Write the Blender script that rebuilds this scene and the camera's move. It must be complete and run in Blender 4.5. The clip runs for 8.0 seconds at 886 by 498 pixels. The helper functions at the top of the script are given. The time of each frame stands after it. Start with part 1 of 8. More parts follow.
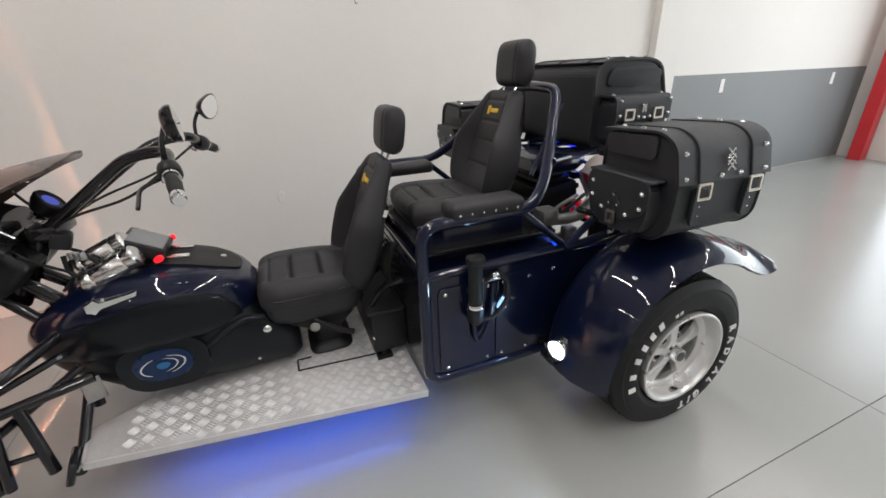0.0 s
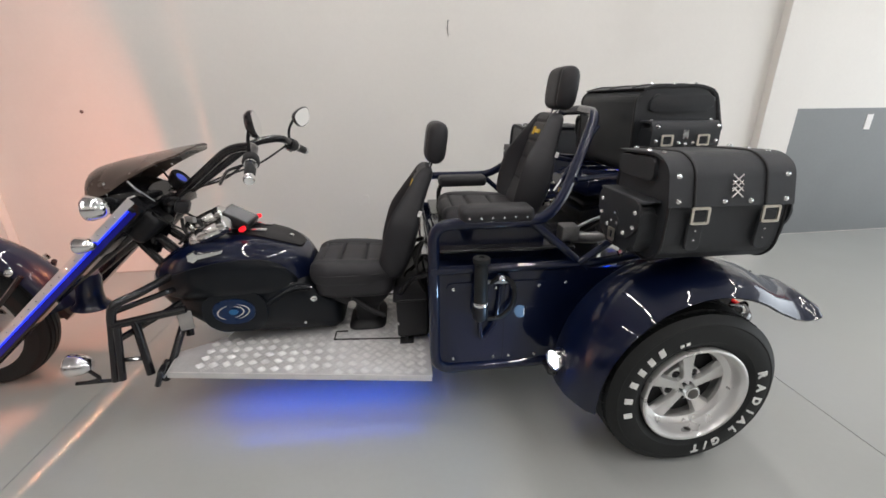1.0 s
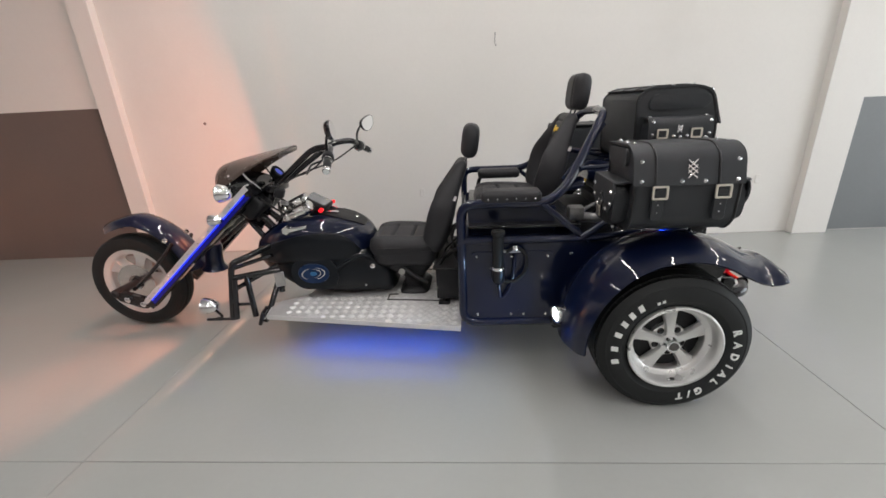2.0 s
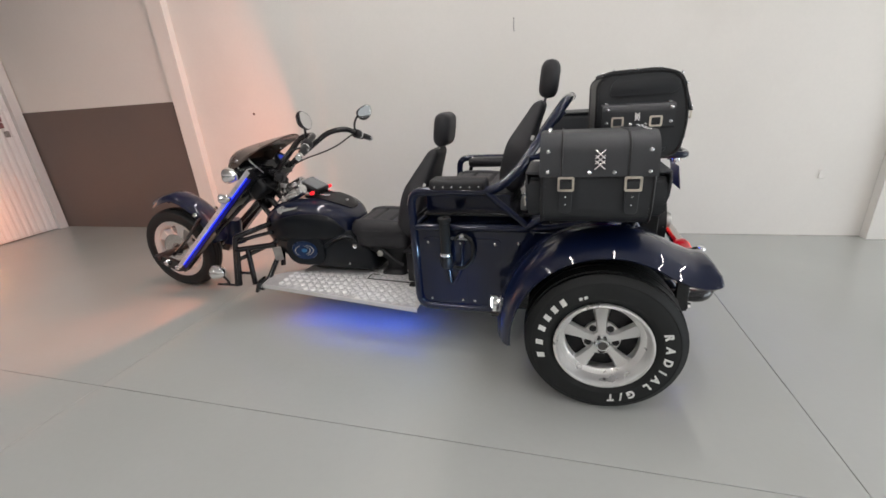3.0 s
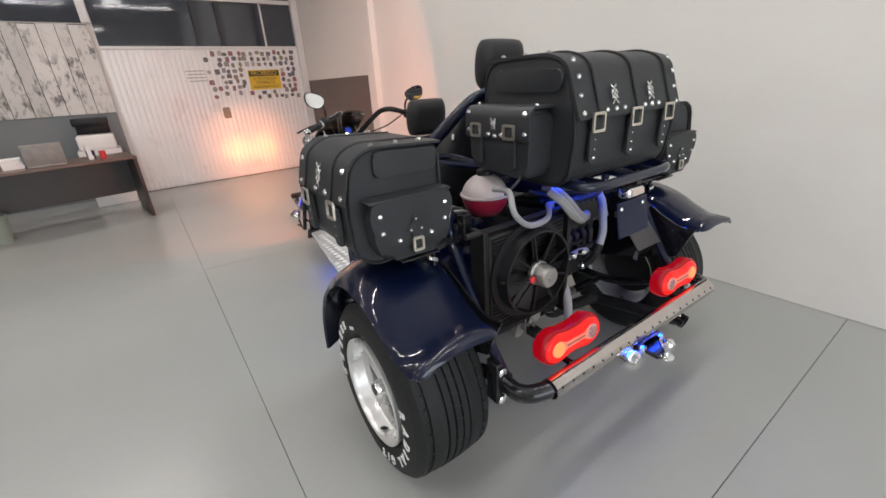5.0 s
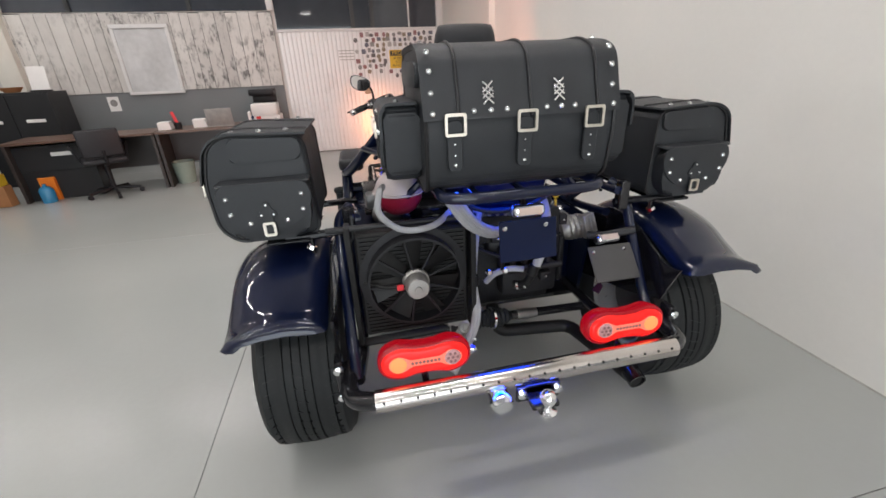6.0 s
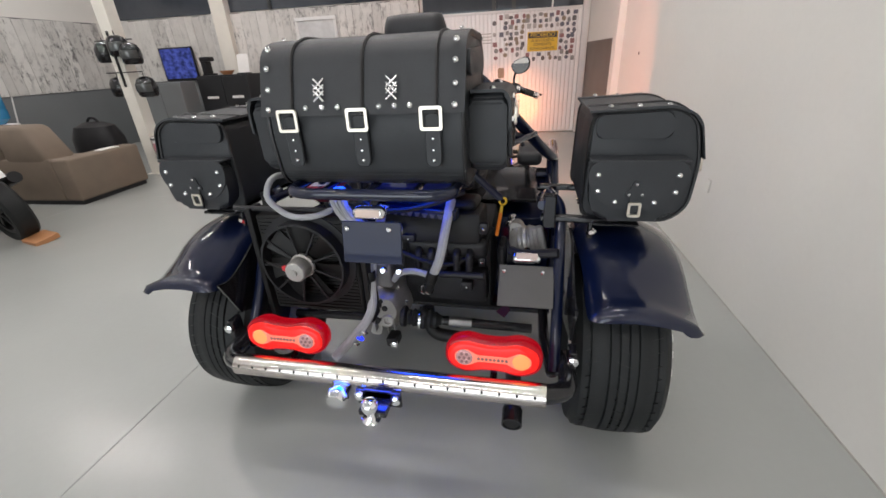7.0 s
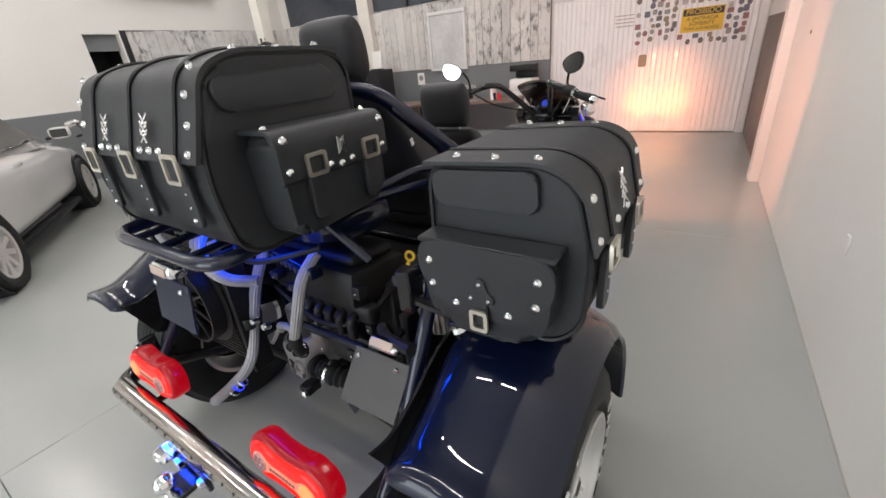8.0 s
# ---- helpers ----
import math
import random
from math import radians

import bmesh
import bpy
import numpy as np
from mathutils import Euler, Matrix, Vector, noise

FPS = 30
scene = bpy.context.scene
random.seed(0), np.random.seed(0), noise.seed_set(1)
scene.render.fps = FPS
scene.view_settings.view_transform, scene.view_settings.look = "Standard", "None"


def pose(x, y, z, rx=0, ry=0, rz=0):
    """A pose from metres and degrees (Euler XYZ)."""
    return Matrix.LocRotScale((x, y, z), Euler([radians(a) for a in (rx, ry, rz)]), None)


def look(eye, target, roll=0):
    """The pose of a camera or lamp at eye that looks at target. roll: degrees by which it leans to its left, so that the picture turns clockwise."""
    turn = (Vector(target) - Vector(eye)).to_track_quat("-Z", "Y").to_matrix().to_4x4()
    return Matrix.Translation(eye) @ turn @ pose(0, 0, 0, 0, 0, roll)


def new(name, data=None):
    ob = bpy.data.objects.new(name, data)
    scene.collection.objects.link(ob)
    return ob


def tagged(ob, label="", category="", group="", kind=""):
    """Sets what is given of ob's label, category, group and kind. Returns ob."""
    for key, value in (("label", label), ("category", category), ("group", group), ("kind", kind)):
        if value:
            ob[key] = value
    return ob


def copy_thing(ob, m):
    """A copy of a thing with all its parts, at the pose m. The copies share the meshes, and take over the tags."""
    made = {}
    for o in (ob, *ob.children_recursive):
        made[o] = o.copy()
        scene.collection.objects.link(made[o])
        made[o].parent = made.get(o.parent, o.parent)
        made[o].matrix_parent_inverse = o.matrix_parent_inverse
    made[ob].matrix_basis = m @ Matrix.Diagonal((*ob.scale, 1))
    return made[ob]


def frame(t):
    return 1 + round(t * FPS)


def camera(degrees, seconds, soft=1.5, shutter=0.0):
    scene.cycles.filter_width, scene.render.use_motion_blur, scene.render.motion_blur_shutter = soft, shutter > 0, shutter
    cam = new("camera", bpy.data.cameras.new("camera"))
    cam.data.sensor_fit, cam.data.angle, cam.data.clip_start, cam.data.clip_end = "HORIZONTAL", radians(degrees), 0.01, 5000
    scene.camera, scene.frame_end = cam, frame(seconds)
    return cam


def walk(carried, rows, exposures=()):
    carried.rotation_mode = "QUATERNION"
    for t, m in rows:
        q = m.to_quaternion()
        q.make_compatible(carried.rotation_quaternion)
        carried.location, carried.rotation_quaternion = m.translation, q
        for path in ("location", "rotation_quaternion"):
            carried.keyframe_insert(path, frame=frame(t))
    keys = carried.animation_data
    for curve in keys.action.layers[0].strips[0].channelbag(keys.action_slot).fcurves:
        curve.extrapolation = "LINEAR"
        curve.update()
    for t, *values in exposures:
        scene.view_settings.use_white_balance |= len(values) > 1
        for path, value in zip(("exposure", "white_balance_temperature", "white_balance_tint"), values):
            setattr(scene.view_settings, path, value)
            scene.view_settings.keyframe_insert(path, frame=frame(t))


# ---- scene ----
cam = camera(95.3, 8.0, 1.6)
PATH = [
    (0, (-1.362, -1.783, 1.443), (-0.704, -0.074, 0.639), -2.1),
    (0.2, (-1.248, -1.79, 1.42), (-0.66, -0.042, 0.645), -0.8),
    (0.5, (-1.153, -1.799, 1.405), (-0.735, 0.015, 0.675), -0.4),
    (0.8, (-1.103, -1.907, 1.415), (-0.831, -0.058, 0.702), -0.3),
    (1, (-1.072, -2.063, 1.414), (-0.894, -0.194, 0.724), -0.5),
    (1.2, (-1.064, -2.208, 1.455), (-0.98, -0.336, 0.755), -1.1),
    (1.5, (-1.039, -2.367, 1.467), (-1.056, -0.487, 0.785), -1.6),
    (1.7, (-1.015, -2.455, 1.452), (-1.08, -0.572, 0.781), -2.0),
    (2.8, (-0.343, -2.59, 1.433), (-0.804, -0.782, 0.712), -4.2),
    (3, (-0.205, -2.517, 1.419), (-0.752, -0.729, 0.708), -3.9),
    (3.2, (-0.062, -2.404, 1.403), (-0.704, -0.644, 0.701), -3.7),
    (3.5, (0.161, -2.256, 1.438), (-0.653, -0.569, 0.738), -4.0),
    (3.8, (0.422, -2.147, 1.417), (-0.555, -0.545, 0.724), -3.9),
    (4, (0.608, -2.047, 1.432), (-0.474, -0.523, 0.721), -4.0),
    (4.2, (0.751, -1.953, 1.433), (-0.43, -0.504, 0.721), -3.7),
    (4.5, (0.903, -1.731, 1.394), (-0.417, -0.414, 0.671), -3.4),
    (4.7, (1.006, -1.567, 1.414), (-0.404, -0.36, 0.669), -3.4),
    (5.8, (1.454, -0.663, 1.396), (-0.307, -0.162, 0.59), -2.5),
    (6, (1.469, -0.463, 1.408), (-0.323, -0.115, 0.591), -2.4),
    (6.2, (1.489, -0.273, 1.417), (-0.328, -0.078, 0.605), -2.5),
    (6.5, (1.524, 0.025, 1.408), (-0.295, -0.019, 0.577), -2.6),
    (6.8, (1.514, 0.3, 1.41), (-0.289, 0.024, 0.589), -2.9),
    (7, (1.428, 0.455, 1.405), (-0.335, 0.051, 0.552), -3.0),
    (7.2, (1.306, 0.623, 1.386), (-0.424, 0.071, 0.548), -3.3),
    (7.5, (1.12, 0.81, 1.423), (-0.526, 0.054, 0.576), -4.1),
    (7.8, (0.902, 1.003, 1.391), (-0.658, 0.064, 0.565), -4.9),
    (8, (0.737, 1.087, 1.419), (-0.734, 0.033, 0.568), -5.6),
]
walk(cam, [(t, look(eye, target, roll)) for t, eye, target, roll in PATH], [(0.0, 0.0), (0.5, -0.05), (1.0, 0.0), (4.5, 0.0), (6.0, 0.07), (7.5, 0.12), (8.0, 0.20)])

# ---- world and lights ----
ROOM = pose(0, 0, 0, 0, 0, 2.5)          # the hall stands a little askew to the trike
scene.view_settings.exposure = 0.0
world = bpy.data.worlds.new("sky")
scene.world = world
world.use_nodes = True
wn = world.node_tree
sky = wn.nodes.new("ShaderNodeTexSky")
sky.sky_type, sky.sun_disc = "NISHITA", False
sky.sun_elevation, sky.sun_rotation = radians(50), radians(270)
wn.links.new(sky.outputs[0], wn.nodes["Background"].inputs[0])
wn.nodes["Background"].inputs[1].default_value = 0.12


sun = bpy.data.lights.new("sun", "SUN")
sun.energy, sun.angle, sun.color = 3.0, radians(0.5), (1.0, 0.96, 0.90)
new("sun", sun).matrix_world = look((-8.4, 0, 10), (0, 0, 0))


def area(name, m, sx, sy, power, colour):
    la = bpy.data.lights.new(name, "AREA")
    la.shape, la.size, la.size_y, la.energy, la.color = "RECTANGLE", sx, sy, power, colour
    ob = new(name, la)
    ob.matrix_world = m
    return ob


def spot(name, eye, target, power, colour, angle, blend=0.6, radius=0.03):
    la = bpy.data.lights.new(name, "SPOT")
    la.energy, la.color, la.spot_size, la.spot_blend, la.shadow_soft_size = power, colour, radians(angle), blend, radius
    ob = new(name, la)
    ob.matrix_world = look(eye, target)
    return ob


# daylight through the open gate of the east wall
area("gate_daylight", ROOM @ pose(6.9, -2.0, 1.7, 0, 90, 0) , 3.3, 5.6, 190, (0.93, 0.97, 1.0))
# the hall's ceiling lamps
CEILING = 4.6
LAMPS = [(x, y) for x in (-5.2, -2.3, 0.5, 4.2) for y in (-6.0, -2.9, 0.1) if x > -5 or y < 0]
for x, y in LAMPS:
    area("ceiling_lamp_light", ROOM @ pose(x, y, CEILING - 0.256), 0.045, 2.30, 38, (1.0, 0.950, 0.935))
# lamps of the trike
WARM = (1.0, 0.29, 0.15)
for s in (-1, 1):
    spot("headlight_beam", (-2.450, s * 0.242, 0.994), (-6.95, s * 0.23 + 0.10, 0.47), 620, (1.0, 0.50, 0.15), 8, 1.0)
    spot("headlight_halo", (-2.450, s * 0.242, 0.994), (-6.95, s * 0.15 + 0.12, 0.45), 330, (1.0, 0.32, 0.14), 24, 1.0)
    spot("headlight_spill", (-2.450, s * 0.242, 0.994), (-6.0, s * 0.242, 0.994), 40, WARM, 137, 0.12)
    spot("fog_beam", (-2.58, s * 0.438, 0.345), (-4.58, s * 0.438, 0.345), 4, WARM, 112, 0.5)
# extra pin-point spots before the fog lamps, only for the floor streaks
for s in (-1, 1):
    spot("fog_streak_light", (-2.572, s * 0.418, 0.333), (-3.572, s * 0.418, 0.333), 24, (1.0, 0.42, 0.24), 174, 0.0, 0.0003)
spot("side_beam", (-0.530, -0.755, 0.440), (-1.5, -0.72, 0.44), 4, (0.30, 0.58, 1.0), 160, 1.0)
for s in (-1, 1):
    area("underglow", pose(-1.50, s * 0.36, 0.225), 0.95, 0.04, 1.25, (0.0, 0.10, 1.0)).data.spread = radians(125)
area("tail_underglow", pose(0.546, -0.04, 0.476, 0, -12, 0), 0.016, 0.30, 0.35, (0.0, 0.045, 1.0))
area("engine_glow", pose(0.20, 0.0, 1.045), 0.05, 0.4, 1.25, (0.0, 0.05, 1.0))

# ---- materials ----
def material(name, colour, rough=0.5, metal=0.0, vary=0.12, scale=6.0, fine=90.0, bump=0.0, coat=0.0, rvary=0.1, stain=None, random_tint=0.0, spec=0.5):
    m = bpy.data.materials.new(name)
    m.use_nodes = True
    nt = m.node_tree
    b = nt.nodes["Principled BSDF"]
    tc = nt.nodes.new("ShaderNodeTexCoord")
    n1 = nt.nodes.new("ShaderNodeTexNoise")
    n2 = nt.nodes.new("ShaderNodeTexNoise")
    for n, s, d in ((n1, scale, 4.0), (n2, fine, 3.0)):
        n.inputs["Scale"].default_value, n.inputs["Detail"].default_value = s, d
        nt.links.new(tc.outputs["Object"], n.inputs["Vector"])
    ad = nt.nodes.new("ShaderNodeMath")
    ad.operation = "MULTIPLY_ADD"
    nt.links.new(n2.outputs["Fac"], ad.inputs[0])
    ad.inputs[1].default_value = 0.45
    nt.links.new(n1.outputs["Fac"], ad.inputs[2])
    rp = nt.nodes.new("ShaderNodeMapRange")
    rp.inputs["From Min"].default_value, rp.inputs["From Max"].default_value = 0.35, 1.1
    rp.inputs["To Min"].default_value, rp.inputs["To Max"].default_value = 1 - vary, 1 + vary
    nt.links.new(ad.outputs[0], rp.inputs["Value"])
    mul = nt.nodes.new("ShaderNodeMix")
    mul.data_type, mul.blend_type = "RGBA", "MULTIPLY"
    mul.inputs["Factor"].default_value = 1.0
    mul.inputs["A"].default_value = (*colour, 1)
    nt.links.new(rp.outputs["Result"], mul.inputs["B"])
    out = mul.outputs["Result"]
    if stain:
        n3 = nt.nodes.new("ShaderNodeTexNoise")
        n3.inputs["Scale"].default_value, n3.inputs["Detail"].default_value = stain[1], 6.0
        nt.links.new(tc.outputs["Object"], n3.inputs["Vector"])
        r3 = nt.nodes.new("ShaderNodeMapRange")
        r3.inputs["From Min"].default_value, r3.inputs["From Max"].default_value = stain[2], stain[3]
        nt.links.new(n3.outputs["Fac"], r3.inputs["Value"])
        mx = nt.nodes.new("ShaderNodeMix")
        mx.data_type = "RGBA"
        nt.links.new(r3.outputs["Result"], mx.inputs["Factor"])
        nt.links.new(out, mx.inputs["A"])
        mx.inputs["B"].default_value = (*stain[0], 1)
        out = mx.outputs["Result"]
    if random_tint:
        oi = nt.nodes.new("ShaderNodeObjectInfo")
        rr = nt.nodes.new("ShaderNodeMapRange")
        rr.inputs["To Min"].default_value, rr.inputs["To Max"].default_value = 1 - random_tint, 1 + random_tint
        nt.links.new(oi.outputs["Random"], rr.inputs["Value"])
        m2 = nt.nodes.new("ShaderNodeMix")
        m2.data_type, m2.blend_type = "RGBA", "MULTIPLY"
        m2.inputs["Factor"].default_value = 1.0
        nt.links.new(out, m2.inputs["A"])
        nt.links.new(rr.outputs["Result"], m2.inputs["B"])
        out = m2.outputs["Result"]
    nt.links.new(out, b.inputs["Base Color"])
    rg = nt.nodes.new("ShaderNodeMapRange")
    rg.inputs["To Min"].default_value, rg.inputs["To Max"].default_value = max(0.02, rough - rvary), min(1, rough + rvary)
    nt.links.new(n1.outputs["Fac"], rg.inputs["Value"])
    nt.links.new(rg.outputs["Result"], b.inputs["Roughness"])
    b.inputs["Metallic"].default_value = metal
    b.inputs["Coat Weight"].default_value = coat
    b.inputs["Coat Roughness"].default_value = 0.04
    b.inputs["Specular IOR Level"].default_value = spec
    if bump:
        bp = nt.nodes.new("ShaderNodeBump")
        bp.inputs["Strength"].default_value, bp.inputs["Distance"].default_value = 1.0, bump
        nt.links.new(ad.outputs[0], bp.inputs["Height"])
        nt.links.new(bp.outputs["Normal"], b.inputs["Normal"])
    return m


def glow(name, colour, power, base=(0.2, 0.2, 0.2)):
    m = bpy.data.materials.new(name)
    m.use_nodes = True
    b = m.node_tree.nodes["Principled BSDF"]
    b.inputs["Base Color"].default_value = (*base, 1)
    b.inputs["Roughness"].default_value = 0.15
    b.inputs["Emission Color"].default_value = (*colour, 1)
    b.inputs["Emission Strength"].default_value = power
    b.inputs["Specular IOR Level"].default_value = 0.3
    return m


NAVY = material("navy_gloss_paint", (0.0021, 0.0052, 0.023), 0.40, 0.0, 0.25, 4, 400, 0, 1.0, 0.05, spec=0.10)
NAVY.node_tree.nodes["Principled BSDF"].inputs["Coat Roughness"].default_value = 0.012
BLACK = material("black_gloss_paint", (0.010, 0.010, 0.012), 0.22, 0, 0.2, 5, 120, 0, 0.7, 0.06, spec=0.2)
DARKBLUE = material("dark_side_cover_paint", (0.007, 0.009, 0.012), 0.34, 0, 0.2, 5, 120, 0, 0.25, 0.06, spec=0.15)
SATIN = material("satin_black_plastic", (0.013, 0.013, 0.015), 0.42, 0, 0.25, 12, 220, 0.0006, 0, spec=0.3)
LEATHER = material("black_leather", (0.022, 0.0245, 0.028), 0.50, 0, 0.30, 9, 330, 0.0012, 0, 0.10, spec=0.45)
LEATHER2 = material("seat_vinyl", (0.022, 0.022, 0.025), 0.50, 0, 0.25, 7, 260, 0.0009, 0, 0.10, spec=0.36)
WELT = material("leather_welt", (0.008, 0.008, 0.009), 0.45, 0, 0.2, 20, 200)
RUBBER = material("tyre_rubber", (0.015, 0.0165, 0.017), 0.60, 0, 0.3, 14, 160, 0.0008, 0, 0.1, spec=0.3)
WHITE_RUBBER = material("white_tyre_lettering", (0.75, 0.76, 0.74), 0.6, 0, 0.08, 20, 200)
CHROME = material("chrome", (0.86, 0.87, 0.88), 0.07, 1.0, 0.05, 10, 200, 0, 0, 0.04)
NICKEL = material("brushed_nickel_buckle", (0.74, 0.69, 0.60), 0.36, 1.0, 0.1, 40, 300, 0, 0, 0.08)
ALLOY = material("polished_alloy", (0.80, 0.80, 0.79), 0.20, 1.0, 0.10, 18, 260, 0, 0, 0.10)
BUMPER = material("bright_bumper_sheet", (0.60, 0.56, 0.53), 0.16, 1.0, 0.12, 8, 200, 0, 0, 0.06)
RIMALLOY = material("machined_rim_alloy", (0.74, 0.74, 0.73), 0.30, 0.65, 0.06, 12, 240, 0, 0, 0.08)
CHEQUER = material("chequer_plate_aluminium", (0.60, 0.60, 0.60), 0.50, 0.45, 0.2, 9, 140, 0, 0, 0.10)
CHEQUERBAR = material("worn_chequer_bars", (0.74, 0.74, 0.73), 0.42, 0.45, 0.12, 9, 140, 0, 0, 0.10)
CAST = material("cast_aluminium", (0.42, 0.41, 0.39), 0.50, 0.9, 0.25, 14, 160, 0.001)
IRON = material("dark_engine_metal", (0.03, 0.03, 0.032), 0.5, 0.6, 0.4, 14, 120, 0.001)
HOSE = material("grey_braided_hose", (0.36, 0.36, 0.37), 0.45, 0.25, 0.2, 20, 300, 0.0012)
CABLE = material("black_cable", (0.010, 0.010, 0.010), 0.5, spec=0.3)
REDLENS = glow("red_tail_lens", (1.0, 0.004, 0.02), 0.30, (0.06, 0.001, 0.003))
REDCORE = glow("red_tail_lens_core", (1.0, 0.018, 0.014), 1.0, (0.05, 0.002, 0.002))
PINKLENS = glow("pale_inner_lens", (1.0, 0.20, 0.11), 0.75, (0.45, 0.12, 0.10))
AMBER = glow("amber_tail_lens", (1.0, 0.17, 0.07), 1.3, (0.6, 0.2, 0.05))
# grey lens; the lighter pinkish tone is the lamp's backlight put into the colour
BACKLITGREY = material("grey_lens_with_backlight_tone", (0.55, 0.30, 0.30), 0.25, 0.1, 0.3, 60, 200)
REDLAMP = glow("red_pilot_lamp", (1.0, 0.015, 0.025), 1.6, (0.5, 0.0, 0.0))
BLUELED = glow("blue_led_strip", (0.01, 0.03, 1.0), 2.2, (0.02, 0.02, 0.3))
# weak glow that stands in for strip light falling on the fork leg
BLUELITFACE = glow("blue_lit_leg_face", (0.02, 0.02, 1.0), 0.12, (0.01, 0.01, 0.04))
HOTLENS = glow("lit_headlight_lens", (1.0, 0.60, 0.26), 6.0, (0.8, 0.8, 0.8))
WHITELENS = glow("lit_side_lamp_lens", (0.85, 0.93, 1.0), 22.0, (0.8, 0.8, 0.8))
PLATELENS = glow("plate_lamp_lens", (1.0, 0.75, 0.6), 0.12, (0.42, 0.34, 0.30))
SCREENBLUE = glow("instrument_screen", (0.05, 0.10, 0.8), 0.5, (0.02, 0.02, 0.05))
SCREENGLASS = material("grey_display_glass", (0.20, 0.21, 0.23), 0.08, 0.35, 0.1, 8, 60, 0, 0.6, 0.03)
SMOKE = material("brown_smoked_screen", (0.075, 0.055, 0.046), 0.28, 0, 0.2, 4, 60, 0, 0.4, 0.06)
MIRROR = material("mirror_glass", (0.9, 0.9, 0.9), 0.02, 1.0, 0.01, 4, 40, 0, 0, 0.0)
COOLANT = material("red_coolant_in_tank", (0.30, 0.015, 0.04), 0.3, 0, 0.1)
TANKPLASTIC = material("translucent_white_plastic", (0.52, 0.45, 0.44), 0.35, 0, 0.1)
YELLOW = material("yellow_print", (0.72, 0.46, 0.03), 0.5, 0, 0.06)
ORANGE = material("orange_tube", (0.80, 0.22, 0.02), 0.45, 0, 0.08)
BADGECORE = material("badge_core_blue", (0.02, 0.14, 0.34), 0.3, 0.2, 0.1)
DIODE = material("lamp_diodes", (0.22, 0.10, 0.10), 0.4, 0, 0.1)
BLUEBADGE = material("blue_badge", (0.003, 0.020, 0.075), 0.3, 0.1, 0.15, 30, 200, 0, 0.25, spec=0.3)
PLATEBLUE = material("blank_plate_blue", (0.003, 0.007, 0.032), 0.35, 0, 0.2, 6, 200, 0, 0.30, 0.05, spec=0.15)
PLATEGREY = material("blank_grey_plate", (0.075, 0.072, 0.068), 0.42, 0.2, 0.12, 10, 200)

FLOOR = material("grey_epoxy_floor", (0.356, 0.366, 0.352), 0.25, 0, 0.05, 1.4, 35, 0.0, 0.0, 0.0, ((0.338, 0.348, 0.330), 0.9, 0.30, 0.80), 0.012)
floor_shader = FLOOR.node_tree.nodes["Principled BSDF"]
floor_shader.inputs["Coat Weight"].default_value, floor_shader.inputs["Coat Roughness"].default_value = 0.14, 0.22
JOINT = material("floor_joint_dirt", (0.13, 0.13, 0.125), 0.8)
YARD = material("pale_concrete_yard", (0.36, 0.35, 0.33), 0.8, 0, 0.2, 0.5, 12)
FOOTDIRT = material("wall_foot_dirt", (0.42, 0.40, 0.37), 0.8, 0, 0.4, 3, 30)
WALL = material("white_wall_paint", (0.74, 0.72, 0.68), 0.55, 0, 0.035, 1.1, 40, 0.0006, 0, 0.06, ((0.66, 0.635, 0.59), 0.7, 0.60, 0.85))
WAINBROWN = material("brown_wainscot_paint", (0.135, 0.105, 0.092), 0.5, 0, 0.08, 2, 40, 0.0004)
WAINGREY = material("grey_wainscot_paint", (0.17, 0.18, 0.185), 0.5, 0, 0.08, 2, 40, 0.0004)
SHEET = material("white_corrugated_sheet", (0.80, 0.79, 0.78), 0.30, 0, 0.05, 3, 60, 0, 0.2)
FRAMEWHITE = material("white_frame_paint", (0.66, 0.66, 0.65), 0.45, 0, 0.06)
DARKGLASS = material("dark_transom_glass", (0.035, 0.042, 0.055), 0.05, 0, 0.3, 0.6, 6, 0, 0.6, 0.02)
PALEALLOY = material("pale_painted_alloy", (0.66, 0.64, 0.62), 0.34, 0.35, 0.06, 12, 200, 0, 0.2, 0.06)
ROOFING = material("dark_roof_sheeting", (0.42, 0.425, 0.43), 0.6, 0, 0.15, 2, 30)
CREAM = material("cream_column_paint", (0.72, 0.69, 0.62), 0.5, 0, 0.06)
DARKWOOD = material("dark_desk_wood", (0.035, 0.027, 0.024), 0.4, 0, 0.3, 6, 80)
DESKTOP = material("brown_desktop_wood", (0.12, 0.07, 0.05), 0.35, 0, 0.3, 6, 80)
# laminate and other black parts; also the passage sheets, where it replaces shade
BLACKBOARD = material("black_laminate_and_passage_shade", (0.014, 0.015, 0.017), 0.4, 0, 0.2)
SUEDE = material("brown_suede", (0.185, 0.145, 0.11), 0.85, 0, 0.14, 5, 120, 0.001)
PAPER = material("white_paper", (0.78, 0.77, 0.75), 0.6, 0, 0.05)
TVBLUE = glow("blue_tv_picture", (0.035, 0.06, 0.38), 0.75, (0.01, 0.01, 0.03))
tvt = TVBLUE.node_tree
tvn, tvr = tvt.nodes.new("ShaderNodeTexNoise"), tvt.nodes.new("ShaderNodeValToRGB")
tvn.inputs["Scale"].default_value, tvn.inputs["Detail"].default_value = 7.0, 3.0
tvr.color_ramp.elements[0].position, tvr.color_ramp.elements[0].color = 0.35, (0.01, 0.02, 0.10, 1)
tvr.color_ramp.elements[1].position, tvr.color_ramp.elements[1].color = 0.62, (0.06, 0.09, 0.42, 1)
tvt.links.new(tvn.outputs["Fac"], tvr.inputs["Fac"])
